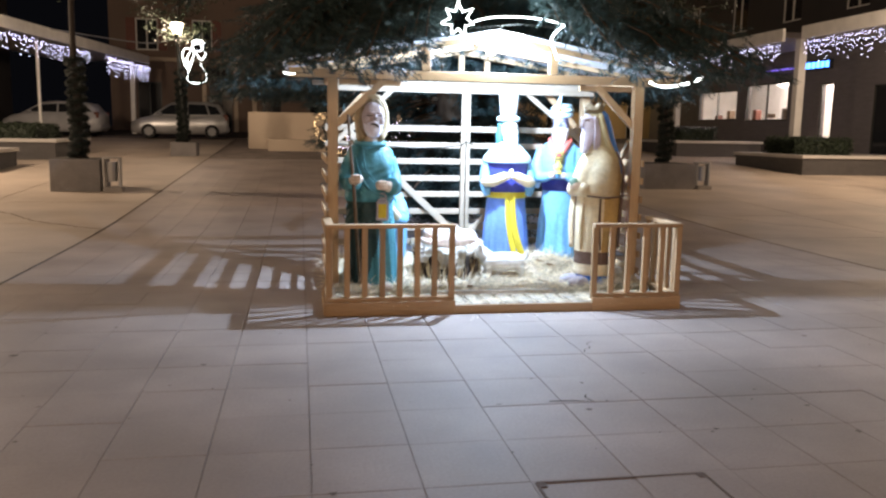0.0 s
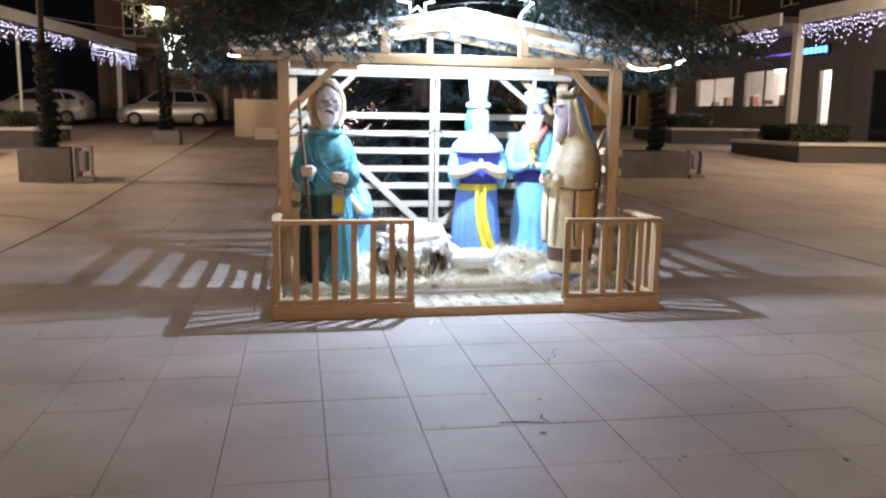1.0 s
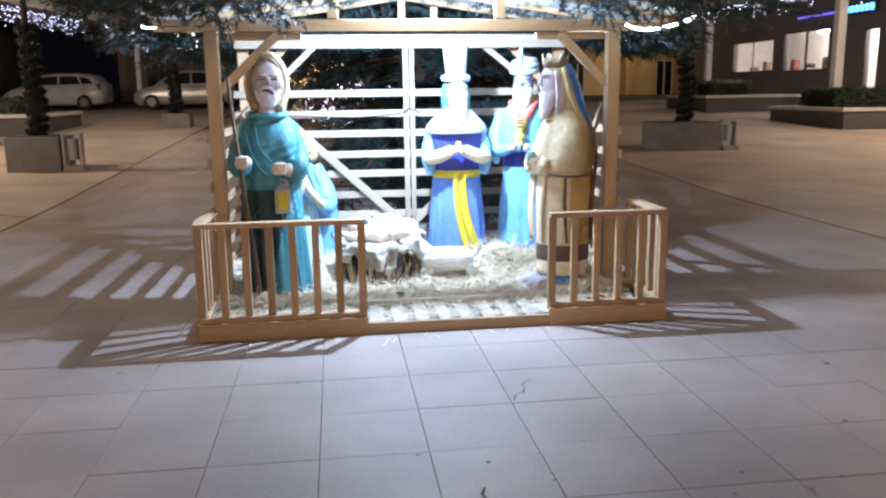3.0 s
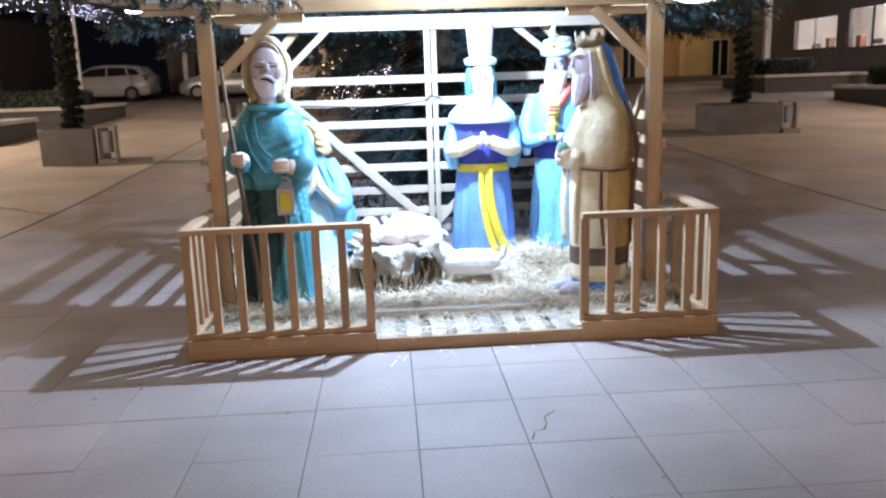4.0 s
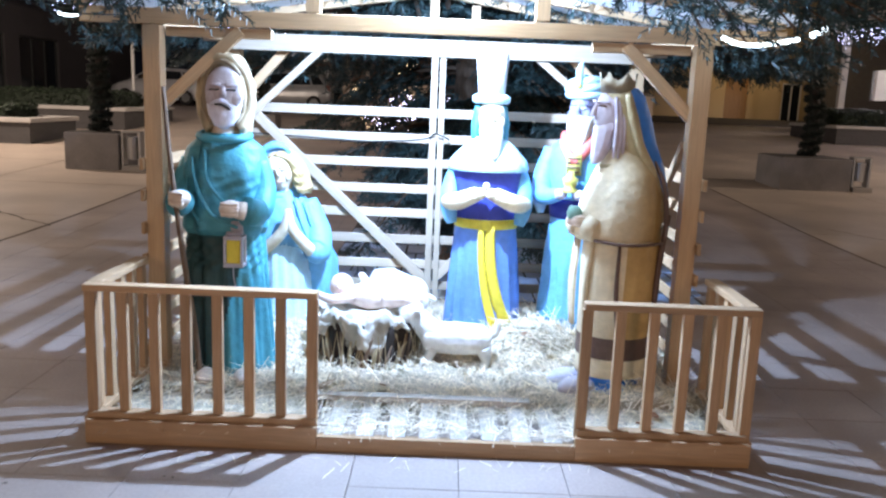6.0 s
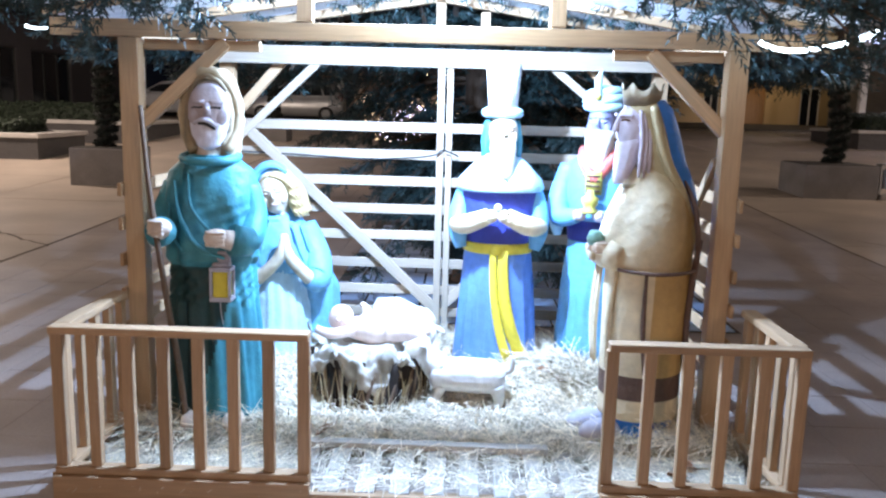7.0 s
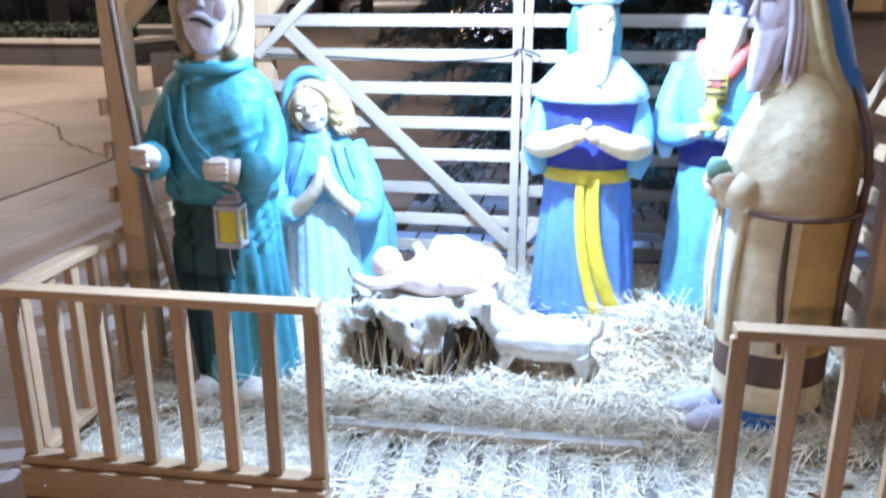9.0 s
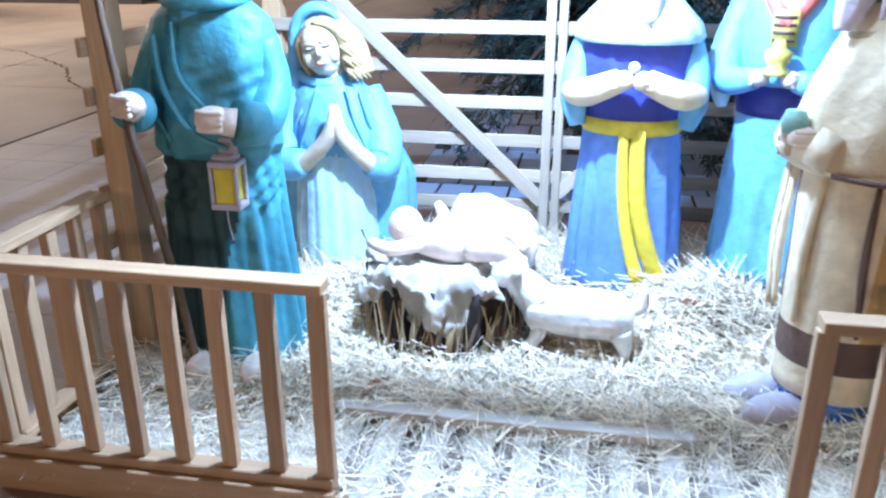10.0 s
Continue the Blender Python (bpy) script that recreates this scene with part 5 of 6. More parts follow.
for j in range(10):
    for i in range(14):
        fx, fy = 0.90 + 0.2363 * i + 0.11 * (j % 2), 9.45 + 0.47 * j
        if abs(fx - TRX) < 0.34 and abs(fy - TRY) < 0.4:
            continue
        ob = new("flag", fm)
        ob.matrix_basis = Matrix.Translation((fx, fy, ground_z(fy) + 0.003))
        adopt(ob, flags)


# ---- rope lights ----
def rope(name, pts, r, mat, parent=None, label=""):
    return part(name, tube(bmesh.new(), pts, r, 0, 6), mat, parent, label, smooth=True)


comet = thing("comet_light", (1.38, 6.6, 2.42), "white rope-light star with a curved comet tail", "light decoration")
sx, sy, sz = 1.385, 6.60, 2.435
ring = []
for k in range(15):
    a = math.pi / 2 + k * math.pi / 7
    r = (0.155 if k % 4 == 0 else 0.135) if k % 2 == 0 else 0.072
    ring.append((sx + r * math.cos(a), sy, sz + r * math.sin(a)))
rope("star", ring, 0.0065, ROPE_WHITE, comet)
rope("tail", [(1.52, sy, 2.43), (1.66, sy, 2.465), (1.85, sy, 2.48), (2.05, sy, 2.475), (2.2, sy, 2.455), (2.31, sy, 2.425)], 0.0065, ROPE_WHITE, comet)
rope("tail", [(2.31, sy, 2.425), (2.24, sy, 2.37), (2.2, sy, 2.30), (2.23, sy, 2.21), (2.26, sy, 2.14)], 0.008, ROPE_WHITE, comet)
rope("tail", [(1.42, sy, 2.33), (1.5, sy, 2.28), (1.62, sy, 2.30), (1.75, sy, 2.34), (1.95, sy, 2.33)], 0.008, ROPE_WHITE, comet)
rope("wire_frame", [(1.34, sy + 0.012, 2.36), (1.5, sy + 0.012, 2.37), (1.9, sy + 0.012, 2.42), (2.28, sy + 0.012, 2.40)], 0.004, DARKMETAL, comet)
rope("mount", [(1.77, sy + 0.012, 2.41), (1.77, 6.73, 2.36)], 0.006, DARKMETAL, comet)
er = thing("eave_rope_light", (3.45, 6.8, 2.0), "short sagging white rope light under the eave", "light decoration")
rope("rope", [(3.22, 6.83, 1.985), (3.29, 6.82, 1.955), (3.39, 6.81, 1.95), (3.5, 6.80, 1.965), (3.58, 6.78, 1.985)], 0.011, ROPE_WHITE, er)
rope("rope", [(3.63, 6.78, 2.0), (3.7, 6.76, 2.035)], 0.014, ROPE_WHITE, er)
rope("cable", [(3.2, 6.9, 2.0), (3.22, 6.83, 1.99), (3.6, 6.79, 1.995), (3.72, 6.76, 2.05), (3.85, 6.8, 2.2)], 0.004, DARKMETAL, er)
er = thing("eave_rope_light", (-0.1, 6.9, 2.0), "short white rope light at the dark eave", "light decoration")
rope("rope", [(0.03, 6.86, 1.975), (-0.02, 6.85, 1.972), (-0.06, 6.85, 1.98)], 0.008, ROPE_WHITE, er)
rope("cable", [(0.2, 6.96, 1.99), (0.1, 6.86, 1.98), (-0.12, 6.85, 1.99), (-0.3, 6.9, 2.1)], 0.004, DARKMETAL, er)
# black cable slung along the back slats
cb = rope("power_cable", [(0.45, 8.29, 1.36), (0.9, 8.29, 1.345), (1.3, 8.29, 1.33), (1.6, 8.29, 1.345), (1.755, 8.24, 1.37), (1.8, 8.235, 1.40), (1.87, 8.24, 1.38), (1.9, 8.29, 1.36)], 0.006, BLACK)
tagged(cb, "thin black power cable tied along the slats", "cable")


# ---- planters, bins, garlanded trunks ----
def needle_wrap(name, pts, radius, turns, parent, seed, count=1500, mat=None):
    """A bushy garland wound round an upright pole."""
    global rng
    rng = random.Random(seed)
    v, f = [], []
    pts = [Vector(p) for p in pts]
    for i in range(count):
        q = i / count * (len(pts) - 1)
        k = min(len(pts) - 2, int(q))
        o = pts[k].lerp(pts[k + 1], q - k)
        a = i / count * turns * 6.2832
        r = radius * (0.75 + 0.5 * abs(math.sin(i * 0.021)))
        out = Vector((math.cos(a), math.sin(a), 0))
        needles(o + out * r * 0.6, out + Vector((rng.uniform(-1, 1), rng.uniform(-1, 1), rng.uniform(-0.8, 0.8))), 0.09, 5, 0.07, v, f, 0.008)
    return raw(name, v, f, mat or GARLAND, parent)


def planter(x0, x1, y, depth, h, seed, tilt, trunk_x, bin_at, group="planters"):
    z = ground_z(y)
    p = thing("planter", ((x0 + x1) / 2, y + depth / 2, z), "square cast concrete planter on the square", "planter", group)
    boxed("tub", x0, x1, y, y + depth, z - 0.03, z + h, GREYTUB, p, bevel=0.012)
    boxed("soil", x0 + 0.05, x1 - 0.05, y + 0.05, y + depth - 0.05, z + h, z + h + 0.012, SOIL, p, bevel=0)
    t = thing("planted_tree", (trunk_x, y + depth / 2, z + h), "thin tree trunk wound with dark green garland", "tree", "garlanded trees")
    tp = [(trunk_x, y + depth / 2, z + h - 0.02), (trunk_x + 0.03, y + depth / 2, z + h + 0.9), (trunk_x - 0.02 + tilt, y + depth / 2, z + h + 2.0), (trunk_x + tilt, y + depth / 2, z + h + 4.6)]
    part("trunk", tube(bmesh.new(), tp, [0.075, 0.065, 0.06, 0.04], 0, 10), DARKBARK, t, smooth=True)
    needle_wrap("garland", tp[:3], 0.17, 11, t, seed, 1900)
    lv, lf = [], []
    r2 = random.Random(seed)
    for i in range(26):
        a = r2.uniform(0, 6.28)
        top = Vector(tp[3]) + Vector((0, 0, -r2.uniform(0, 1.6)))
        e = top + Vector((math.cos(a), math.sin(a), r2.uniform(-0.1, 0.6))) * r2.uniform(0.6, 1.7)
        b = len(lv)
        s = Vector((0, 0, 0.012))
        lv.extend([tuple(top - s), tuple(top + s), tuple(e + s * 0.4), tuple(e - s * 0.4)])
        lf.append((b, b + 1, b + 2, b + 3))
        for j in range(40):
            c = top.lerp(e, r2.uniform(0.3, 1.0)) + Vector((r2.uniform(-1, 1), r2.uniform(-1, 1), r2.uniform(-1, 1))) * 0.2
            u = Vector((r2.uniform(-1, 1), r2.uniform(-1, 1), r2.uniform(-1, 1))).normalized() * 0.05
            w = u.orthogonal().normalized() * 0.03
            b = len(lv)
            lv.extend([tuple(c - u), tuple(c + w), tuple(c + u), tuple(c - w)])
            lf.append((b, b + 1, b + 2, b + 3))
    raw("crown", lv, lf, HEDGE, t)
    if bin_at:
        bx, w = bin_at, 0.30
        bn = thing("litter_bin", (bx + w / 2, y + 0.1, z), "grey metal litter bin on a concrete foot", "bin", "litter bins")
        boxed("foot", bx + 0.02, bx + w + 0.08, y - 0.02, y + 0.3, z - 0.02, z + 0.09, CONCRETE, bn, bevel=0.01)
        bm = bmesh.new()
        for a, b2 in ((bx, bx + 0.04), (bx + w - 0.0, bx + w + 0.04)):
            box(bm, a, b2, y + 0.05, y + 0.25, z + 0.0905, z + h + 0.02)
        box(bm, bx, bx + w + 0.04, y + 0.05, y + 0.25, z + h + 0.0205, z + h + 0.05)
        part("frame", bm, GREYMETAL, bn, bevel=0.004)
        part("bucket", loft(bmesh.new(), [(z + 0.2, bx + w / 2 + 0.02, y + 0.15, 0.1, 0.1, 0, 3), (z + h - 0.05, bx + w / 2 + 0.02, y + 0.15, 0.115, 0.115, 0, 3)], 0, 20), GREYMETAL, bn, smooth=False)
    return p


planter(-4.82, -3.87, 16.83, 0.9, 0.64, 21, 0.0, -4.36, -3.84)
planter(8.1, 9.42, 17.75, 1.2, 0.60, 22, -0.1, 8.86, 9.46)
planter(-3.98, -3.19, 26.55, 0.78, 0.44, 23, 0.0, -3.66, None)

# street lamp in the far planter, with an angel-shaped rope light
sl = thing("street_lamp", (-3.5, 26.9, 0.6), "black post-top street lantern glowing warm white", "street lamp", "street lamps")
part("pole", tube(bmesh.new(), [(-3.52, 26.9, 1.0), (-3.62, 26.72, 2.5), (-3.68, 26.62, 4.3)], [0.07, 0.06, 0.05], 0, 12), DARKMETAL, sl, smooth=True)
part("globe", loft(bmesh.new(), [(4.36, -3.68, 26.6, 0.1, 0.1, 0, 3), (4.5, -3.68, 26.6, 0.15, 0.15, 0, 3), (4.68, -3.68, 26.6, 0.19, 0.19, 0, 3), (4.7, -3.68, 26.6, 0.16, 0.16, 0, 3)], 0, 8), LANTERN_GLOW, sl).visible_shadow = False
part("cap", loft(bmesh.new(), [(4.705, -3.68, 26.6, 0.24, 0.24, 0, 3), (4.78, -3.68, 26.6, 0.1, 0.1, 0, 3), (4.86, -3.68, 26.6, 0.03, 0.03, 0, 3)], 0, 8), DARKMETAL, sl)
part("collar", loft(bmesh.new(), [(4.27, -3.68, 26.6, 0.06, 0.06, 0, 3), (4.355, -3.68, 26.6, 0.11, 0.11, 0, 3)], 0, 8), DARKMETAL, sl)
needle_wrap("garland", [(-3.53, 26.88, 1.1), (-3.6, 26.75, 2.2), (-3.65, 26.68, 3.3)], 0.14, 9, sl, 5, 700)
an = thing("angel_light", (-3.15, 26.6, 3.5), "white rope-light angel outline fixed to a lamp post", "light decoration")
ax, ay, az = -3.13, 26.6, 3.52


def loop(cx, cz, rx, rz, a0=0, a1=6.2832, n=18):
    return [(ax + cx + rx * math.cos(a0 + (a1 - a0) * k / n), ay, az + cz + rz * math.sin(a0 + (a1 - a0) * k / n)) for k in range(n + 1)]


rope("head", loop(0.05, 0.46, 0.16, 0.12), 0.0125, ROPE_WHITE, an)
rope("halo", loop(0.08, 0.55, 0.2, 0.13, 0.2, 2.9), 0.0115, ROPE_WHITE, an)
rope("wing", [(ax - 0.05, ay, az + 0.35), (ax - 0.3, ay, az + 0.42), (ax - 0.4, ay, az + 0.25), (ax - 0.35, ay, az - 0.05), (ax - 0.25, ay, az - 0.2)], 0.0125, ROPE_WHITE, an)
rope("wing", [(ax - 0.18, ay, az + 0.3), (ax - 0.28, ay, az + 0.1), (ax - 0.2, ay, az - 0.1)], 0.0125, ROPE_WHITE, an)
rope("robe", [(ax - 0.02, ay, az + 0.34), (ax - 0.12, ay, az + 0.05), (ax - 0.27, ay, az - 0.4), (ax - 0.22, ay, az - 0.6), (ax + 0.1, ay, az - 0.64), (ax + 0.32, ay, az - 0.52), (ax + 0.28, ay, az - 0.3), (ax + 0.12, ay, az - 0.02)], 0.0125, ROPE_WHITE, an)
rope("arm", [(ax + 0.02, ay, az + 0.3), (ax + 0.16, ay, az + 0.08), (ax + 0.3, ay, az + 0.26), (ax + 0.26, ay, az + 0.3)], 0.0125, ROPE_WHITE, an)
rope("bracket", [(-3.68, 26.63, 3.5), (ax - 0.2, ay + 0.03, 3.5)], 0.02, DARKMETAL, an)
cbl = rope("overhead_cable", [(-3.68, 26.62, 4.25), (-4.6, 27.5, 4.15), (-6.2, 29.0, 4.4), (-8.9, 31.0, 4.9)], 0.02, GREYMETAL)
tagged(cbl, "pale cable slung from the street lamp", "cable")

for lx, ly, lp, tint in STREET[1:]:
    lz = ground_z(max(ly, 0))
    po = thing("street_lamp", (lx, ly, lz), "black post-top street lantern glowing warm white", "street lamp", "street lamps")
    part("pole", tube(bmesh.new(), [(lx, ly, lz - 0.05), (lx, ly, lz + 0.4), (lx, ly, 4.15)], [0.1, 0.07, 0.05], 0, 12), DARKMETAL, po, smooth=True)
    part("globe", loft(bmesh.new(), [(4.26, lx, ly, 0.1, 0.1, 0, 3), (4.45, lx, ly, 0.2, 0.2, 0, 3), (4.68, lx, ly, 0.24, 0.24, 0, 3), (4.7, lx, ly, 0.2, 0.2, 0, 3)], 0, 8), LANTERN_GLOW, po).visible_shadow = False
    part("cap", loft(bmesh.new(), [(4.705, lx, ly, 0.24, 0.24, 0, 3), (4.78, lx, ly, 0.1, 0.1, 0, 3), (4.86, lx, ly, 0.03, 0.03, 0, 3)], 0, 8), DARKMETAL, po)
    part("collar", loft(bmesh.new(), [(4.15, lx, ly, 0.06, 0.06, 0, 3), (4.255, lx, ly, 0.11, 0.11, 0, 3)], 0, 8), DARKMETAL, po)

rng = random.Random(8)


def bulbs(pts, r, v, f):
    for p in pts:
        b = len(v)
        x, y, z = p
        v.extend([(x, y, z - r), (x + r, y, z), (x, y + r, z), (x - r, y, z), (x, y - r, z), (x, y, z + r)])
        f.extend([(b, b + 2, b + 1), (b, b + 3, b + 2), (b, b + 4, b + 3), (b, b + 1, b + 4), (b + 5, b + 1, b + 2), (b + 5, b + 2, b + 3), (b + 5, b + 3, b + 4), (b + 5, b + 4, b + 1)])


# large ball of fairy lights behind the stable: gold round the rim, violet-white within
fb = thing("fairy_light_ball", (1.58, 15.4, 0.14), "large ball of gold and violet-white fairy lights", "light decoration")
v, f = [], []
pts = []
for k in range(420):
    a, h = rng.uniform(0, 6.28), rng.uniform(-1, 1)
    s = math.sqrt(1 - h * h)
    pts.append((1.58 + 1.24 * s * math.cos(a), 15.4 + 0.7 * s * math.sin(a), 1.55 + 0.62 * h))
bulbs(pts, 0.0075, v, f)
tagged(raw("gold_bulbs", v, f, BULB_GOLD, fb), kind="stuff")
v, f = [], []
pts = []
for k in range(560):
    a, q = rng.uniform(0, 6.28), math.sqrt(rng.random())
    pts.append((1.6 + 0.98 * q * math.cos(a), 15.25 + rng.uniform(-0.25, 0.25), 1.36 + 0.36 * q * math.sin(a)))
bulbs(pts, 0.010, v, f)
tagged(raw("violet_bulbs", v, f, BULB_VIOLET, fb), kind="stuff")
for k in range(6):
    a = math.pi * k / 6
    rope("hoop", [(1.58 + 1.23 * math.cos(t) * math.cos(a), 15.4 + 0.69 * math.cos(t) * math.sin(a), 1.55 + 0.615 * math.sin(t)) for t in [6.2832 * j / 24 for j in range(25)]], 0.008, DARKMETAL, fb)
boxed("stand", 1.28, 1.88, 15.15, 15.65, 0.1, 0.95, DARKMETAL, fb)

# ---- garden beds ----
rng = random.Random(31)


def bed(x0, x1, y0, y1, h, label, hedge=None):
    z = ground_z(y0)
    b = thing("garden_bed", ((x0 + x1) / 2, (y0 + y1) / 2, z), label, "garden bed", "raised beds")
    zt = ground_z((y0 + y1) / 2) + h
    boxed("wall", x0, x1, y0, y1, z - 0.1, zt, BEDSTONE, b)
    bm = bmesh.new()
    for q in ((x0 - 0.06, x1 + 0.06, y0 - 0.06, y0 + 0.3), (x0 - 0.06, x1 + 0.06, y1 - 0.3, y1 + 0.06), (x0 - 0.06, x0 + 0.3, y0 + 0.301, y1 - 0.301), (x1 - 0.3, x1 + 0.06, y0 + 0.301, y1 - 0.301)):
        box(bm, *q, zt, zt + 0.1)
    part("coping", bm, COPING, b, bevel=0.01)
    boxed("soil", x0 + 0.3, x1 - 0.3, y0 + 0.3, y1 - 0.3, zt, zt + 0.03, SOIL, b, bevel=0)
    if hedge:
        hx0, hx1, hy0, hy1, hh = hedge
        hd = thing("hedge", ((hx0 + hx1) / 2, (hy0 + hy1) / 2, zt), "dark clipped box hedge in a raised bed", "hedge", "hedges")
        boxed("core", hx0 + 0.06, hx1 - 0.06, hy0 + 0.06, hy1 - 0.06, zt + 0.02, zt + hh - 0.05, HEDGE, hd, bevel=0.04)
        v, f = [], []
        for k in range(3200):
            x, y, q = rng.uniform(hx0, hx1), rng.uniform(hy0, hy1), rng.uniform(0, 1)
            side = rng.choice("xyzXY")
            if side == "z":
                p = Vector((x, y, zt + hh))
            elif side in "xX":
                p = Vector((hx0 if side == "x" else hx1, y, zt + hh * q))
            else:
                p = Vector((x, hy0 if side == "y" else hy1, zt + hh * q))
            p += Vector((rng.gauss(0, 0.03), rng.gauss(0, 0.03), rng.gauss(0, 0.03)))
            u = Vector((rng.uniform(-1, 1), rng.uniform(-1, 1), rng.uniform(-1, 1))).normalized() * 0.045
            w = u.orthogonal().normalized() * 0.028
            i = len(v)
            v.extend([tuple(p - u), tuple(p + w), tuple(p + u), tuple(p - w)])
            f.append((i, i + 1, i + 2, i + 3))
        raw("leaves", v, f, HEDGE, hd)
    return b


bed(14.95, 19.0, 21.8, 25.6, 0.42, "raised stone bed with pale coping and hedge", (15.4, 17.4, 22.9, 24.6, 0.6))
bed(14.6, 18.2, 29.4, 33.0, 0.45, "raised stone bed with pale coping and hedge", (15.0, 16.6, 30.0, 32.0, 0.6))
bed(-11.5, -7.25, 20.4, 22.6, 0.42, "low raised bed with pale stone coping", (-11.0, -8.0, 20.8, 22.2, 0.35))
bed(-11.5, -6.85, 24.6, 28.4, 0.42, "low raised bed with pale stone coping", (-11.0, -7.6, 25.2, 27.8, 0.5))

# beige terrace wall with bench
tw2 = boxed("terrace_wall", -1.85, 9.0, 31.3, 31.7, 0.6, 2.12, PLASTER, None)
tagged(tw2, "beige plastered terrace wall at the back of the square", "wall", kind="structure")
tb = boxed("bench_block", -1.1, 3.6, 30.1, 30.7, 0.6, 1.12, PLASTER, None, bevel=0.02)
tagged(tb, "long beige masonry bench before the terrace wall", "bench")


# ---- arcade canopies with icicle lights ----
def icicles(name, a, b, n, drop, label, seed):
    r2 = random.Random(seed)
    a, b = Vector(a), Vector(b)
    t = thing(name, (a + b) / 2, label, "string lights", "icicle lights")
    v, f = [], []
    wv = bmesh.new()
    for k in range(n):
        q = (k + r2.random()) / n
        o = a.lerp(b, q)
        L = drop * r2.uniform(0.2, 1.0) * (0.6 + 0.4 * math.sin(k * 0.9) ** 2)
        m = max(2, int(L / 0.15))
        bulbs([(o.x + r2.uniform(-0.05, 0.05), o.y + r2.uniform(-0.05, 0.05), o.z - L * (i + 1) / m) for i in range(m)], 0.0125, v, f)
        tube(wv, [o, (o.x, o.y, o.z - L)], 0.004, 0, 3)
    tagged(raw("bulbs", v, f, BULB_COLD, t), kind="stuff")
    tagged(part("wires", wv, DARKMETAL, t), kind="stuff")
    return t


def canopy(a, b, z, h, depth, sign, label):
    """A flat roof slab with a white fascia from a to b, reaching away by depth."""
    (x0, y0), (x1, y1) = a, b
    c = thing("arcade_canopy", ((x0 + x1) / 2, (y0 + y1) / 2, z), label, "canopy", "canopies", "structure")
    d = Vector((x1 - x0, y1 - y0, 0)).normalized()
    n = Vector((d.y, -d.x, 0)) * sign
    board("fascia", (x0, y0, z), (x1, y1, z), h, 0.1, WHITEPAINT, c, tuple(n))
    p, q = Vector((x0, y0, z)) + n * (depth / 2 + 0.06), Vector((x1, y1, z)) + n * (depth / 2 + 0.06)
    board("slab", tuple(p), tuple(q), depth, 0.2, CONCRETE, c)
    return c


canopy((17.0, 12.0), (17.0, 25.4), 5.05, 0.44, 3.0, 1, "white-edged flat arcade canopy over shopfronts")
canopy((17.0, 26.5), (17.0, 35.6), 5.10, 0.44, 3.0, 1, "white-edged flat arcade canopy over shopfronts")
icicles("icicle_lights", (16.955, 19, 4.86), (16.955, 25.2, 4.86), 90, 0.95, "cold white icicle lights under the canopy edge", 1)
icicles("icicle_lights", (16.955, 26.6, 4.9), (16.955, 35.4, 4.9), 120, 0.8, "cold white icicle lights under the canopy edge", 2)
canopy((-9.4, 24.5), (-7.1, 41.3), 4.66, 0.38, 4.0, -1, "white-edged flat canopy along a dark arcade")
icicles("icicle_lights", (-9.15, 25.5, 4.42), (-8.0, 34.0, 4.42), 85, 0.85, "cold white icicle lights under the canopy edge", 3)
icicles("icicle_lights", (-7.75, 35.6, 4.42), (-7.05, 41.2, 4.42), 75, 0.95, "cold white icicle lights under the canopy edge", 4)
for px, py, w in ((-9.1, 31.1, 0.09), (-7.7, 40.5, 0.2), (17.35, 25.95, 0.28), (17.35, 35.2, 0.24), (17.35, 16.0, 0.28)):
    col = boxed("column", px - w / 2, px + w / 2, py - w / 2, py + w / 2, ground_z(py) - 0.1, 4.9, WHITEPAINT, None, bevel=0.01)
    tagged(col, "pale square column carrying the canopy", "column", "arcade columns", "structure")


# ---- buildings ----
def wall_with_holes(name, axis, at, thick, u0, u1, z0, z1, holes, mat, parent, label=""):
    """A wall in the plane axis=at, made of blocks round its openings (u0, u1, z0, z1)."""
    bm = bmesh.new()
    us = sorted({u0, u1, *[h[0] for h in holes], *[h[1] for h in holes]})
    for a, b in zip(us, us[1:]):
        spans = sorted((h[2], h[3]) for h in holes if h[0] < (a + b) / 2 < h[1])
        z = z0
        for s, e in spans + [(z1, z1)]:
            if s > z:
                if axis == "x":
                    box(bm, at, at + thick, a, b, z, s)
                else:
                    box(bm, a, b, at, at + thick, z, s)
            z = e
    return part(name, bm, mat, parent, label)


PANE = glass("window_glass")
DARKGLASS = material("dark_window_glass", (0.015, 0.017, 0.02), 0.08, 5, 0.1, 0.0)
SHUTTER = material("red_brown_shutter", (0.15, 0.05, 0.035), 0.6, 30, 0.1, 0.2, stretch=(1, 1, 8))


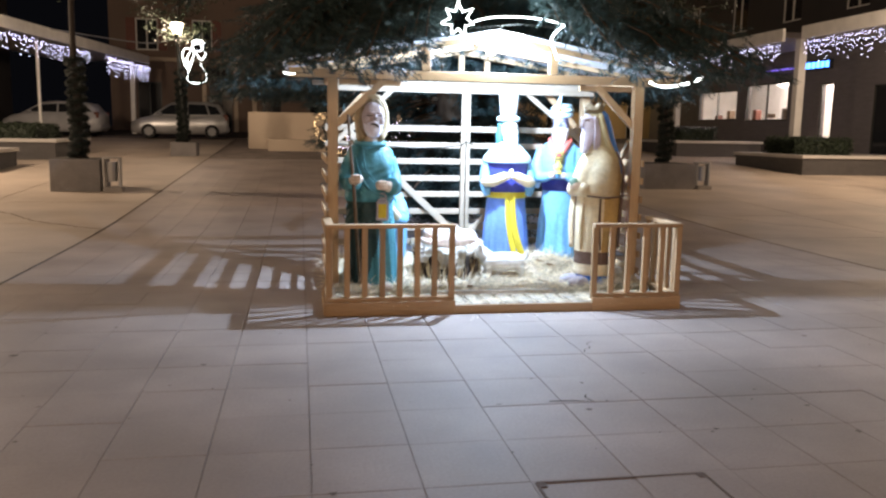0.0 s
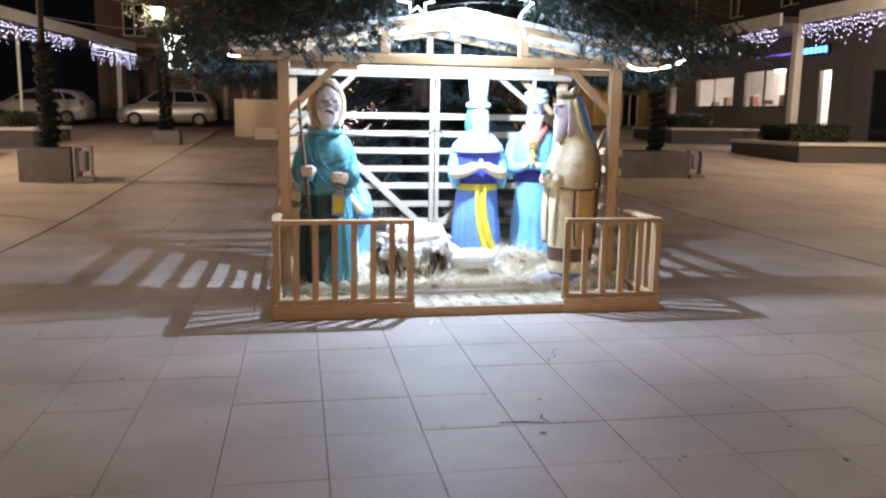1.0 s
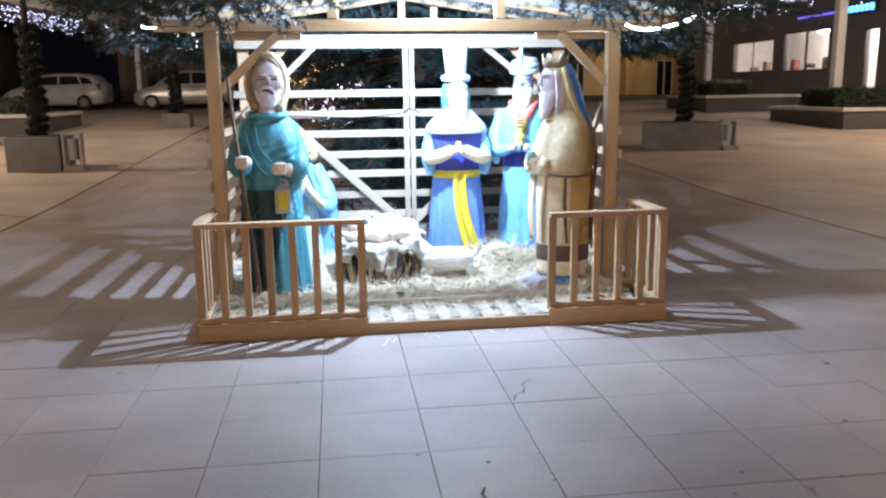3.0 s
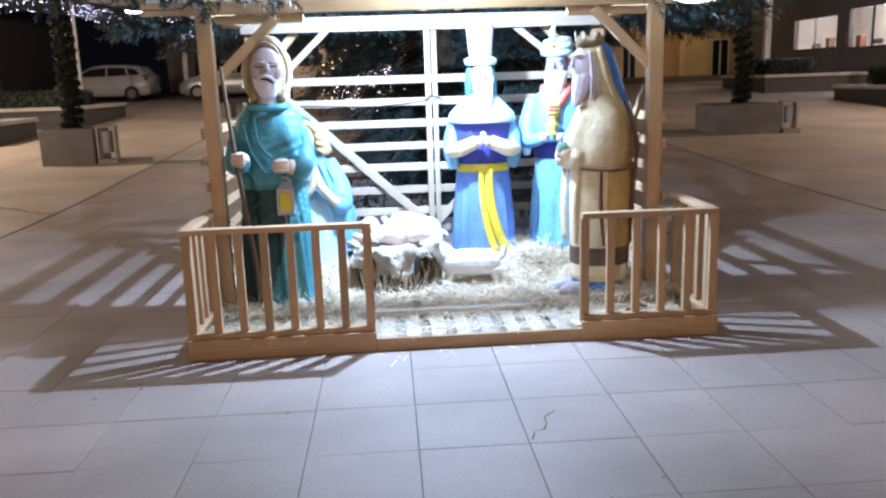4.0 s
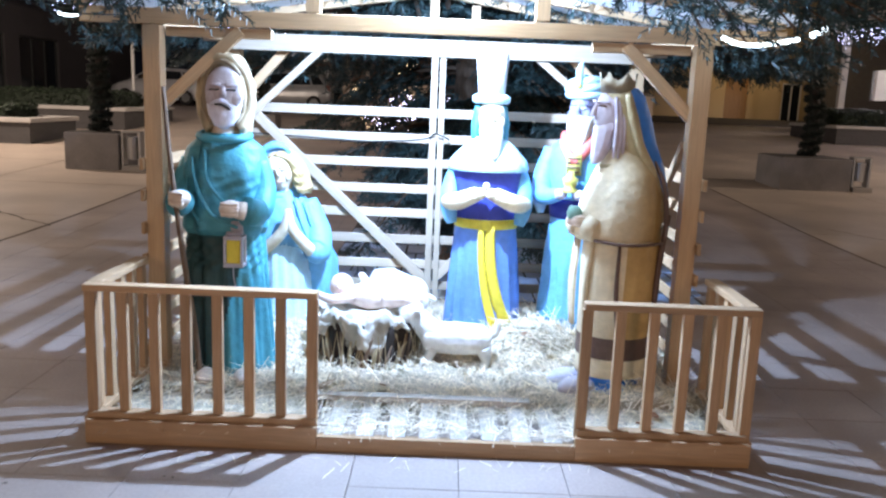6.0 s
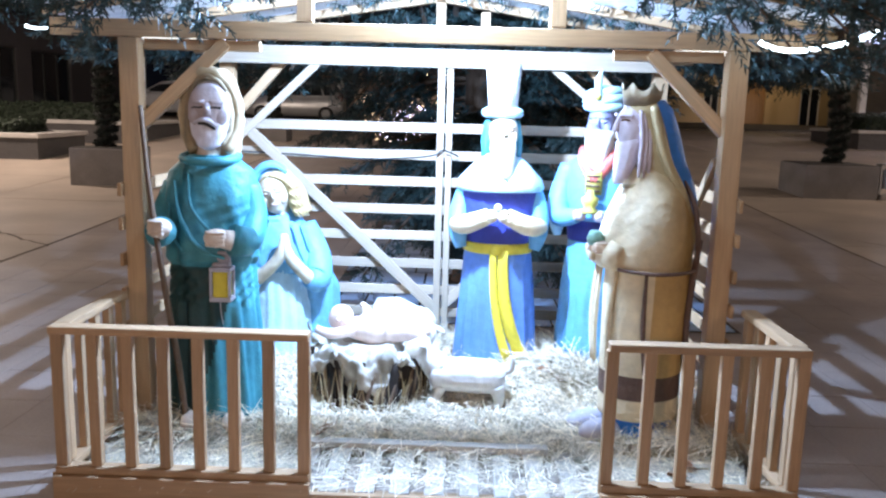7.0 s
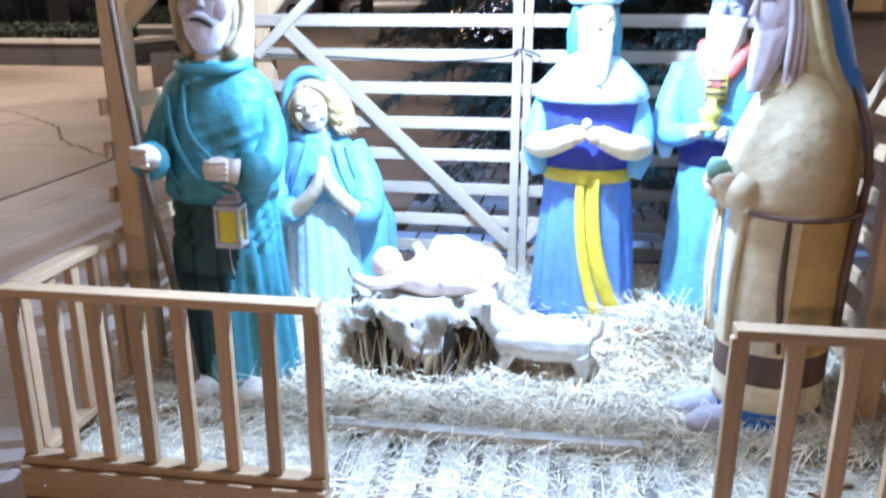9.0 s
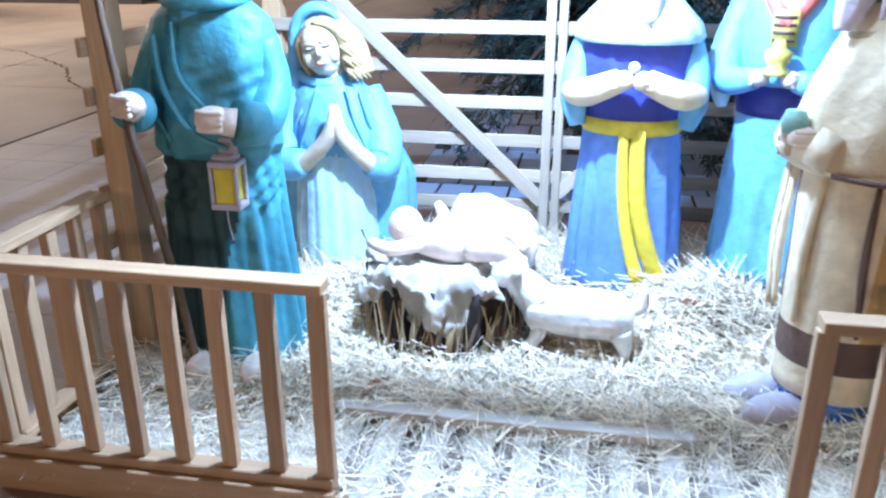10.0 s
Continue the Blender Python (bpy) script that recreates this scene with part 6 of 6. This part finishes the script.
def window(parent, axis, at, u0, u1, z0, z1, mat, frame_mat, bars=1):
    bm = bmesh.new()
    w = 0.06
    ub = [u0 + (u1 - u0) * k / (bars + 1) for k in range(bars + 2)]
    blocks = [(u0, u1, z0, z0 + w), (u0, u1, z1 - w, z1)] + [(u - w / 2 if 0 < i < bars + 1 else (u if i == 0 else u - w), u + w / 2 if 0 < i < bars + 1 else (u + w if i == 0 else u), z0 + w + 0.001, z1 - w - 0.001) for i, u in enumerate(ub)]
    for a, b, c, d in blocks:
        if axis == "x":
            box(bm, at - 0.03, at + 0.05, a, b, c, d)
        else:
            box(bm, a, b, at - 0.03, at + 0.05, c, d)
    wf = part("window", bm, frame_mat, parent)
    for a, b in zip(ub, ub[1:]):
        bm = bmesh.new()
        if axis == "x":
            box(bm, at + 0.008, at + 0.014, a + 0.061, b - 0.061, z0 + 0.061, z1 - 0.061)
        else:
            box(bm, a + 0.061, b - 0.061, at + 0.008, at + 0.014, z0 + 0.061, z1 - 0.061)
        part("pane", bm, mat, wf).visible_shadow = False
    return wf


east = thing("shop_building", (20, 28, 0.6), "dark two-storey shop building with lit windows", "building", kind="structure")
SHOPS = [(34.6, 38.2, 2.26, 3.64), (30.6, 33.8, 2.2, 3.8), (27.7, 28.5, 0.75, 3.6)]
wall_with_holes("wall", "x", 20.0, 0.25, 8.0, 44.0, -0.3, 5.0, SHOPS + [(20.5, 25.5, 0.9, 3.4)], STONEWALL, east)
UP = [(y, y + 1.3, 6.2, 7.9) for y in (14.0, 18.0, 22.0, 26.0, 30.0, 34.0, 38.0)]
wall_with_holes("upper_wall", "x", 19.9, 0.35, 8.0, 44.0, 5.001, 11.0, UP, DARKWALL, east)
boxed("roof", 19.6, 30, 7.9, 44.1, 11.001, 11.3, DARKWALL, east)
boxed("cornice", 19.6, 19.899, 8.0, 44.0, 5.4, 5.55, WHITEPAINT, east)
for (a, b, c, d), n in zip(SHOPS, (1, 1, 0)):
    window(east, "x", 20.05, a, b, c, d, PANE, DARKMETAL, n)
window(east, "x", 20.05, 20.5, 25.5, 0.9, 3.4, DARKGLASS, DARKMETAL, 3)
for a, b, c, d in UP:
    window(east, "x", 19.98, a, b, c, d, DARKGLASS, WHITEPAINT, 1)
for k, (y0, y1) in enumerate(((29.6, 39.5), (26.9, 28.8))):
    bm = bmesh.new()
    for q in ((23.0, 23.1, y0, y1, 0.5, 4.4), (20.26, 23.0, y0 - 0.1, y0, 0.5, 4.4), (20.26, 23.0, y1, y1 + 0.1, 0.5, 4.4), (20.26, 23.0, y0, y1, 4.3, 4.4), (20.26, 23.0, y0, y1, 0.5, 0.6)):
        box(bm, *q)
    part("shop_room", bm, WHITEPAINT, east)
    lamp("shop_light", "POINT", (21.6, (y0 + y1) / 2 - (1.0 if k == 0 else 0), 4.0), 620 if k == 0 else 380, (1.0, 0.86, 0.84), 0.25)
for k in range(7):
    y = 30.8 + 1.15 * k
    sh = thing("display_stand", (20.9, y, 1.9), "small shop display with dark and pale goods", "display", "shop displays")
    boxed("plinth", 20.6, 21.1, y - 0.22, y + 0.22, 0.6, 2.15 + 0.1 * (k % 3), DARKWALL if k % 2 else WHITEPAINT, sh)
    boxed("goods", 20.7, 21.0, y - 0.15, y + 0.15, 2.16 + 0.1 * (k % 3), 2.55 + 0.2 * (k % 2), BARK if k % 3 else SHUTTER, sh, bevel=0.03)
sign = thing("led_sign", (19.9, 28.5, 4.3), "small glowing blue sign over a shop door", "sign")
boxed("panel", 19.86, 19.95, 27.8, 29.35, 4.12, 4.5, DARKMETAL, sign)
for k in range(5):
    boxed("bar", 19.845, 19.859, 27.93 + 0.28 * k, 28.12 + 0.28 * k, 4.2, 4.42, BLUE_GLOW, sign, bevel=0)
boxed("bar", 19.845, 19.859, 29.31, 29.34, 4.2, 4.42, BLUE_GLOW, sign, bevel=0)
vs = boxed("violet_strip", 19.93, 19.97, 29.5, 32.8, 4.28, 4.33, VIOLET_GLOW, None, bevel=0)
tagged(vs, "thin violet light strip over the shop windows", "light strip")

north = thing("town_house", (-2, 44.3, 1.2), "brown plastered town house with shutters", "building", kind="structure")
NW = [(-8.2, -7.1, 5.4, 7.0), (-5.4, -4.4, 5.4, 7.0), (-2.3, -1.2, 5.4, 7.0), (0.6, 1.7, 5.4, 7.0), (3.6, 4.7, 5.4, 7.0)]
ND = [(-4.6, -3.45, 1.0, 4.6), (-1.9, -0.9, 1.2, 3.6), (0.6, 1.6, 1.2, 3.6), (-8.2, -7.0, 1.2, 3.8)]
wall_with_holes("wall", "y", 44.3, 0.3, -9.5, 12.0, 0.0, 11.0, NW + ND, BROWNWALL, north)
boxed("roof", -9.6, 12.1, 43.9, 52, 11.001, 11.4, DARKWALL, north)
boxed("band", -9.5, 12.0, 44.2, 44.299, 4.85, 5.05, PLASTER, north)
for a, b, c, d in NW:
    window(north, "y", 44.36, a, b, c, d, DARKGLASS, WHITEPAINT, 1)
    for u in (a - 0.46, b + 0.01):
        boxed("shutter", u, u + 0.45, 44.25, 44.298, c, d, SHUTTER, north)
for a, b, c, d in ND:
    window(north, "y", 44.36, a, b, c, d, DARKGLASS, DARKMETAL, 1)
for u in (-4.95, -3.35, -2.4, 2.2):
    boxed("pilaster", u, u + 0.22, 44.18, 44.298, 0.5, 4.84, PLASTER, north)
west = thing("arcade_building", (-16, 30, 0.5), "dark arcade building with shuttered shopfronts", "building", kind="structure")
WW = [(y, y + 3.0, 0.9, 3.4) for y in (13.0, 17.0, 21.0, 25.0, 29.0, 33.0)]
wall_with_holes("wall", "x", -14.3, 0.3, 8.0, 43.5, -0.3, 10.0, WW, DARKWALL, west)
for a, b, c, d in WW:
    window(west, "x", -14.1, a, b, c, d, DARKGLASS, DARKMETAL, 2)
boxed("roof", -24, -13.9, 7.9, 43.6, 10.001, 10.3, DARKWALL, west)
far = thing("corner_house", (17, 46, 0.5), "ochre plastered house with a tall wooden door", "building", kind="structure")
FD = [(16.4, 17.6, 0.4, 3.4), (19.4, 20.4, 1.2, 3.2), (14.4, 15.2, 1.2, 3.2)]
wall_with_holes("wall", "y", 46.0, 0.3, 12.3, 26.0, -0.2, 9.0, FD + [(14.2, 15.3, 5.6, 7.2), (17.5, 18.6, 5.6, 7.2)], YELLOWWALL, far)
boxed("door", 16.4, 17.6, 46.1, 46.16, 0.4, 3.4, material("honey_wood", (0.34, 0.18, 0.06), 0.5, 14, 0.15, 0.15, stretch=(6, 6, 0.5)), far)
for a, b, c, d in (FD[1], FD[2], (14.2, 15.3, 5.6, 7.2), (17.5, 18.6, 5.6, 7.2)):
    window(far, "y", 46.06, a, b, c, d, DARKGLASS, WHITEPAINT, 1)
boxed("roof", 12.1, 26.2, 45.7, 54, 9.001, 9.4, SHUTTER, far)
south = boxed("wall_south", -40, 40, -30.3, -30.0, -0.2, 9, DARKWALL, None)
tagged(south, "plain dark facade closing the square", "wall", kind="structure")
lamp("wall_light", "POINT", (17.0, 43.6, 4.6), 90, (1.0, 0.72, 0.36), 0.1)


# ---- parked cars ----
RIM = material("grey_wheel_rim", (0.2, 0.2, 0.2), 0.5, 30, 0.2, 0.1, metal=0.5)
def car(at, turn, paint_mat, roof, label):
    """A compact hatchback, nose along -x, wheels on z=0."""
    c = thing("car", Matrix.Translation(at) @ pose(0, 0, 0, 0, 0, turn), label, "car", "parked cars")
    base = world_of(c)
    stations = [(-2.02, 0.62, 0.30, 0.62), (-1.95, 0.76, 0.24, 0.70), (-1.6, 0.82, 0.20, 0.86), (-1.1, 0.84, 0.20, 0.98), (-0.5, 0.85, 0.2, 1.0), (0.6, 0.85, 0.2, 1.02), (1.4, 0.85, 0.2, 1.05), (1.85, 0.81, 0.24, 1.04), (1.99, 0.74, 0.3, 0.95)]
    bm = bmesh.new()
    rows = []
    for x, hw, zb, zt in stations:
        prof = [(0, zb), (hw * 0.86, zb), (hw * 0.99, zb + 0.12), (hw, (zb + zt) / 2), (hw * 0.97, zt - 0.1), (hw * 0.86, zt), (0, zt + 0.02)]
        rows.append([bm.verts.new((x, s * y, z)) for s, seq in ((-1, prof), (1, prof[-2:0:-1])) for y, z in seq])
    for r, q in zip(rows, rows[1:]):
        for k in range(len(r)):
            bm.faces.new((r[k], r[(k + 1) % len(r)], q[(k + 1) % len(r)], q[k]))
    bm.faces.new(rows[0])
    bm.faces.new(rows[-1])
    body = part("body", bm, paint_mat, c, smooth=True, m=base)
    cab = [(-1.15, 0.74, 0.97), (-0.35, 0.68, roof - 0.06), (0.2, 0.66, roof), (1.1, 0.66, roof - 0.02), (1.62, 0.66, roof - 0.1), (1.93, 0.72, 1.0)]
    bm = bmesh.new()
    rows = []
    for x, hw, z in cab:
        rows.append([bm.verts.new(p) for p in ((x, -0.80 + 0.02, 0.98), (x, -hw, max(0.985, z - 0.07)), (x, -hw + 0.1, z), (x, hw - 0.1, z), (x, hw, max(0.985, z - 0.07)), (x, 0.78, 0.98))])
    for r, q in zip(rows, rows[1:]):
        for k in range(5):
            bm.faces.new((r[k], r[k + 1], q[k + 1], q[k]))
    part("cabin", bm, paint_mat, c, smooth=True, m=base)
    for s in (-1, 1):
        for quad in (((-0.98, 1.03), (-0.36, roof - 0.17), (0.28, roof - 0.12), (0.28, 1.03)), ((0.36, 1.03), (0.36, roof - 0.12), (1.05, roof - 0.14), (1.18, 1.05)), ((1.26, 1.05), (1.14, roof - 0.15), (1.5, roof - 0.22), (1.72, 1.07))):
            bm = bmesh.new()
            y_at = lambda z: s * (0.79 - 0.115 * (z - 0.98) / max(0.1, roof - 0.07 - 0.98) + 0.012)
            bm.faces.new([bm.verts.new((x, y_at(z), z)) for x, z in quad])
            got = bmesh.ops.extrude_face_region(bm, geom=list(bm.faces))
            bmesh.ops.translate(bm, verts=[g for g in got["geom"] if isinstance(g, bmesh.types.BMVert)], vec=(0, -s * 0.02, 0))
            part("side_window", bm, DARKGLASS, c, m=base)
        for wx in (-1.28, 1.32):
            wm = base @ Matrix.Translation((wx, s * 0.77, 0.31)) @ pose(0, 0, 0, 90, 0, 0)
            bm = bmesh.new()
            loft(bm, [(-0.1, 0, 0, 0.26, 0.26, 0, 3), (-0.09, 0, 0, 0.305, 0.305, 0, 3), (0.09, 0, 0, 0.305, 0.305, 0, 3), (0.1, 0, 0, 0.26, 0.26, 0, 3)], 0, 28)
            wh = part("wheel", bm, BLACK, c, "black tyre", m=wm)
            bm = bmesh.new()
            loft(bm, [(-0.112, 0, 0, 0.18, 0.18, 0.06, 7), (0.112, 0, 0, 0.18, 0.18, 0.06, 7)], 0, 42)
            part("rim", bm, RIM, wh, "silver hubcap", m=wm)
        part("mirror", ball(bmesh.new(), (-0.78, s * 0.9, 1.06), (0.08, 0.1, 0.07), 0, 10, 8), paint_mat, c, smooth=True, m=base)
        bm = box(bmesh.new(), 1.80, 1.985, s * 0.70 - 0.08, s * 0.70 + 0.08, 0.8, 1.06)
        part("tail_light", bm, SHUTTER, c, "red tail lamp", m=base, bevel=0.02)
        bm = box(bmesh.new(), -0.1, 0.05, s * 0.852 - 0.012, s * 0.852 + 0.012, 0.86, 0.89)
        part("door_handle", bm, GREYMETAL, c, m=base, bevel=0.004)
    bm = box(bmesh.new(), 1.97, 2.03, -0.7, 0.7, 0.34, 0.52)
    part("bumper", bm, paint_mat, c, m=base, bevel=0.02)
    return c


SILVER = material("silver_car_paint", (0.50, 0.50, 0.50), 0.32, 60, 0.04, 0.0, metal=0.5)
CARWHITE = material("white_car_paint", (0.40, 0.40, 0.41), 0.3, 60, 0.04, 0.0)
car((-5.05, 37.0, 1.0), 3, SILVER, 1.6, "silver compact car parked beyond the square")
car((-10.35, 37.6, 1.02), -4, CARWHITE, 1.5, "white hatchback car parked beyond the square")

# ---- cracks and an inspection cover in the paving ----
def crack(pts, w, seed):
    r2 = random.Random(seed)
    v, f = [], []
    n = 0
    for p, q in zip(pts, pts[1:]):
        p, q = Vector((*p, 0)), Vector((*q, 0))
        side = Vector((-(q - p).y, (q - p).x, 0)).normalized()
        m = max(3, int((q - p).length / 0.09))
        for i in range(m):
            c = p.lerp(q, i / m) + side * r2.uniform(-0.025, 0.025)
            k = w * r2.uniform(0.4, 1.2)
            z = ground_z(c.y) + 0.0025
            v += [(c.x - side.x * k, c.y - side.y * k, z), (c.x + side.x * k, c.y + side.y * k, z)]
    for i in range(len(v) // 2 - 1):
        f.append((2 * i, 2 * i + 1, 2 * i + 3, 2 * i + 2))
    ob = raw("paving_crack", v, f, CRACKDIRT)
    return tagged(ob, "thin dark crack running across the paving", "crack", "cracks", "structure")


crack([(-6.8, 15.1), (-5.93, 14.8), (-4.55, 13.75), (-3.95, 12.9), (-3.25, 12.35), (-2.6, 11.9)], 0.02, 1)
crack([(-9.5, 14.2), (-7.0, 13.6), (-4.9, 13.9)], 0.014, 2)
crack([(2.0, 4.98), (2.06, 5.08), (2.16, 5.23), (2.18, 5.27)], 0.005, 3)
crack([(7.2, 13.8), (8.2, 12.2), (9.6, 11.2), (10.6, 11.0)], 0.014, 4)
crack([(1.45, 4.0), (1.68, 3.98), (1.74, 4.15)], 0.008, 5)
# open expansion joints between the tile field and the large slabs
for jx in (X0 - 0.015, X1 + 0.0125):
    ys2 = [-6 + 1.5 * k for k in range(30)]
    v = [(jx + e, y, ground_z(y) + 0.003) for y in ys2 for e in (-0.013, 0.013)]
    f = [(2 * k, 2 * k + 1, 2 * k + 3, 2 * k + 2) for k in range(len(ys2) - 1)]
    tagged(raw("expansion_joint", v, f, CRACKDIRT), "dark open joint along the edge of the tiles", "joint", kind="structure")
# dark specks and gum stains trodden into the paving
r3 = random.Random(41)
v, f = [], []
for k in range(150):
    sx, sy = r3.uniform(-2.6, 6.4), r3.uniform(1.2, 6.1)
    if k % 3:
        if k % 2:
            sx = X0 + TX * round((sx - X0) / TX) + r3.gauss(0, 0.012)
        else:
            sy = ROW0 + TY * round((sy - ROW0) / TY) + r3.gauss(0, 0.012)
    rad = r3.uniform(0.004, 0.012) if k % 5 else r3.uniform(0.014, 0.026)
    n0 = len(v)
    long = r3.uniform(0.5, 1.8)
    for q in range(9):
        a = 6.2832 * q / 9
        w = rad * r3.uniform(0.55, 1.25)
        v.append((sx + w * long * math.cos(a), sy + w * math.sin(a), 0.0024))
    f.append(tuple(range(n0, n0 + 9)))
tagged(raw("paving_stains", v, f, STAIN), "small dark gum and dirt stains on the paving", "stains", kind="structure")
cover = thing("inspection_cover", (1.46, 2.6, 0), "square paved inspection cover with thin metal rim", "cover")
for k, (a, b) in enumerate((((1.07, 2.98), (1.85, 2.98)), ((1.85, 2.98), (1.85, 2.2)), ((1.85, 2.2), (1.07, 2.2)), ((1.07, 2.2), (1.07, 2.98)))):
    board("rim", (a[0], a[1], 0.0), (b[0], b[1], 0.0), 0.012, 0.007, RUSTY, cover, bevel=0)
for cx, cy in ((1.09, 2.955), (1.83, 2.955), (1.09, 2.225), (1.83, 2.225)):
    boxed("lifting_eye", cx - 0.018, cx + 0.018, cy - 0.018, cy + 0.018, -0.01, 0.004, RUSTY, cover, bevel=0)

# ---- near paving tiles, one by one ----
def tile_mesh(k):
    bm = box(bmesh.new(), -TX / 2 + 0.002, TX / 2 - 0.002, -TY / 2 + 0.002, TY / 2 - 0.002, -0.03, 0.0)
    me = bpy.data.meshes.new("tile")
    bm.to_mesh(me)
    bm.free()
    me.materials.append(TILE)
    return me


tile_data = tile_mesh(0)
rng = random.Random(17)
for j in range(NROW):
    for i in range(20):
        ob = new("tile", tile_data)
        ob.matrix_basis = Matrix.Translation((X0 + TX * (i + 0.5), ROW0 + TY * (j + 0.5), rng.uniform(-0.0015, 0.001))) @ pose(0, 0, 0, rng.uniform(-0.12, 0.12), rng.uniform(-0.12, 0.12), 0)
        adopt(ob, paving)
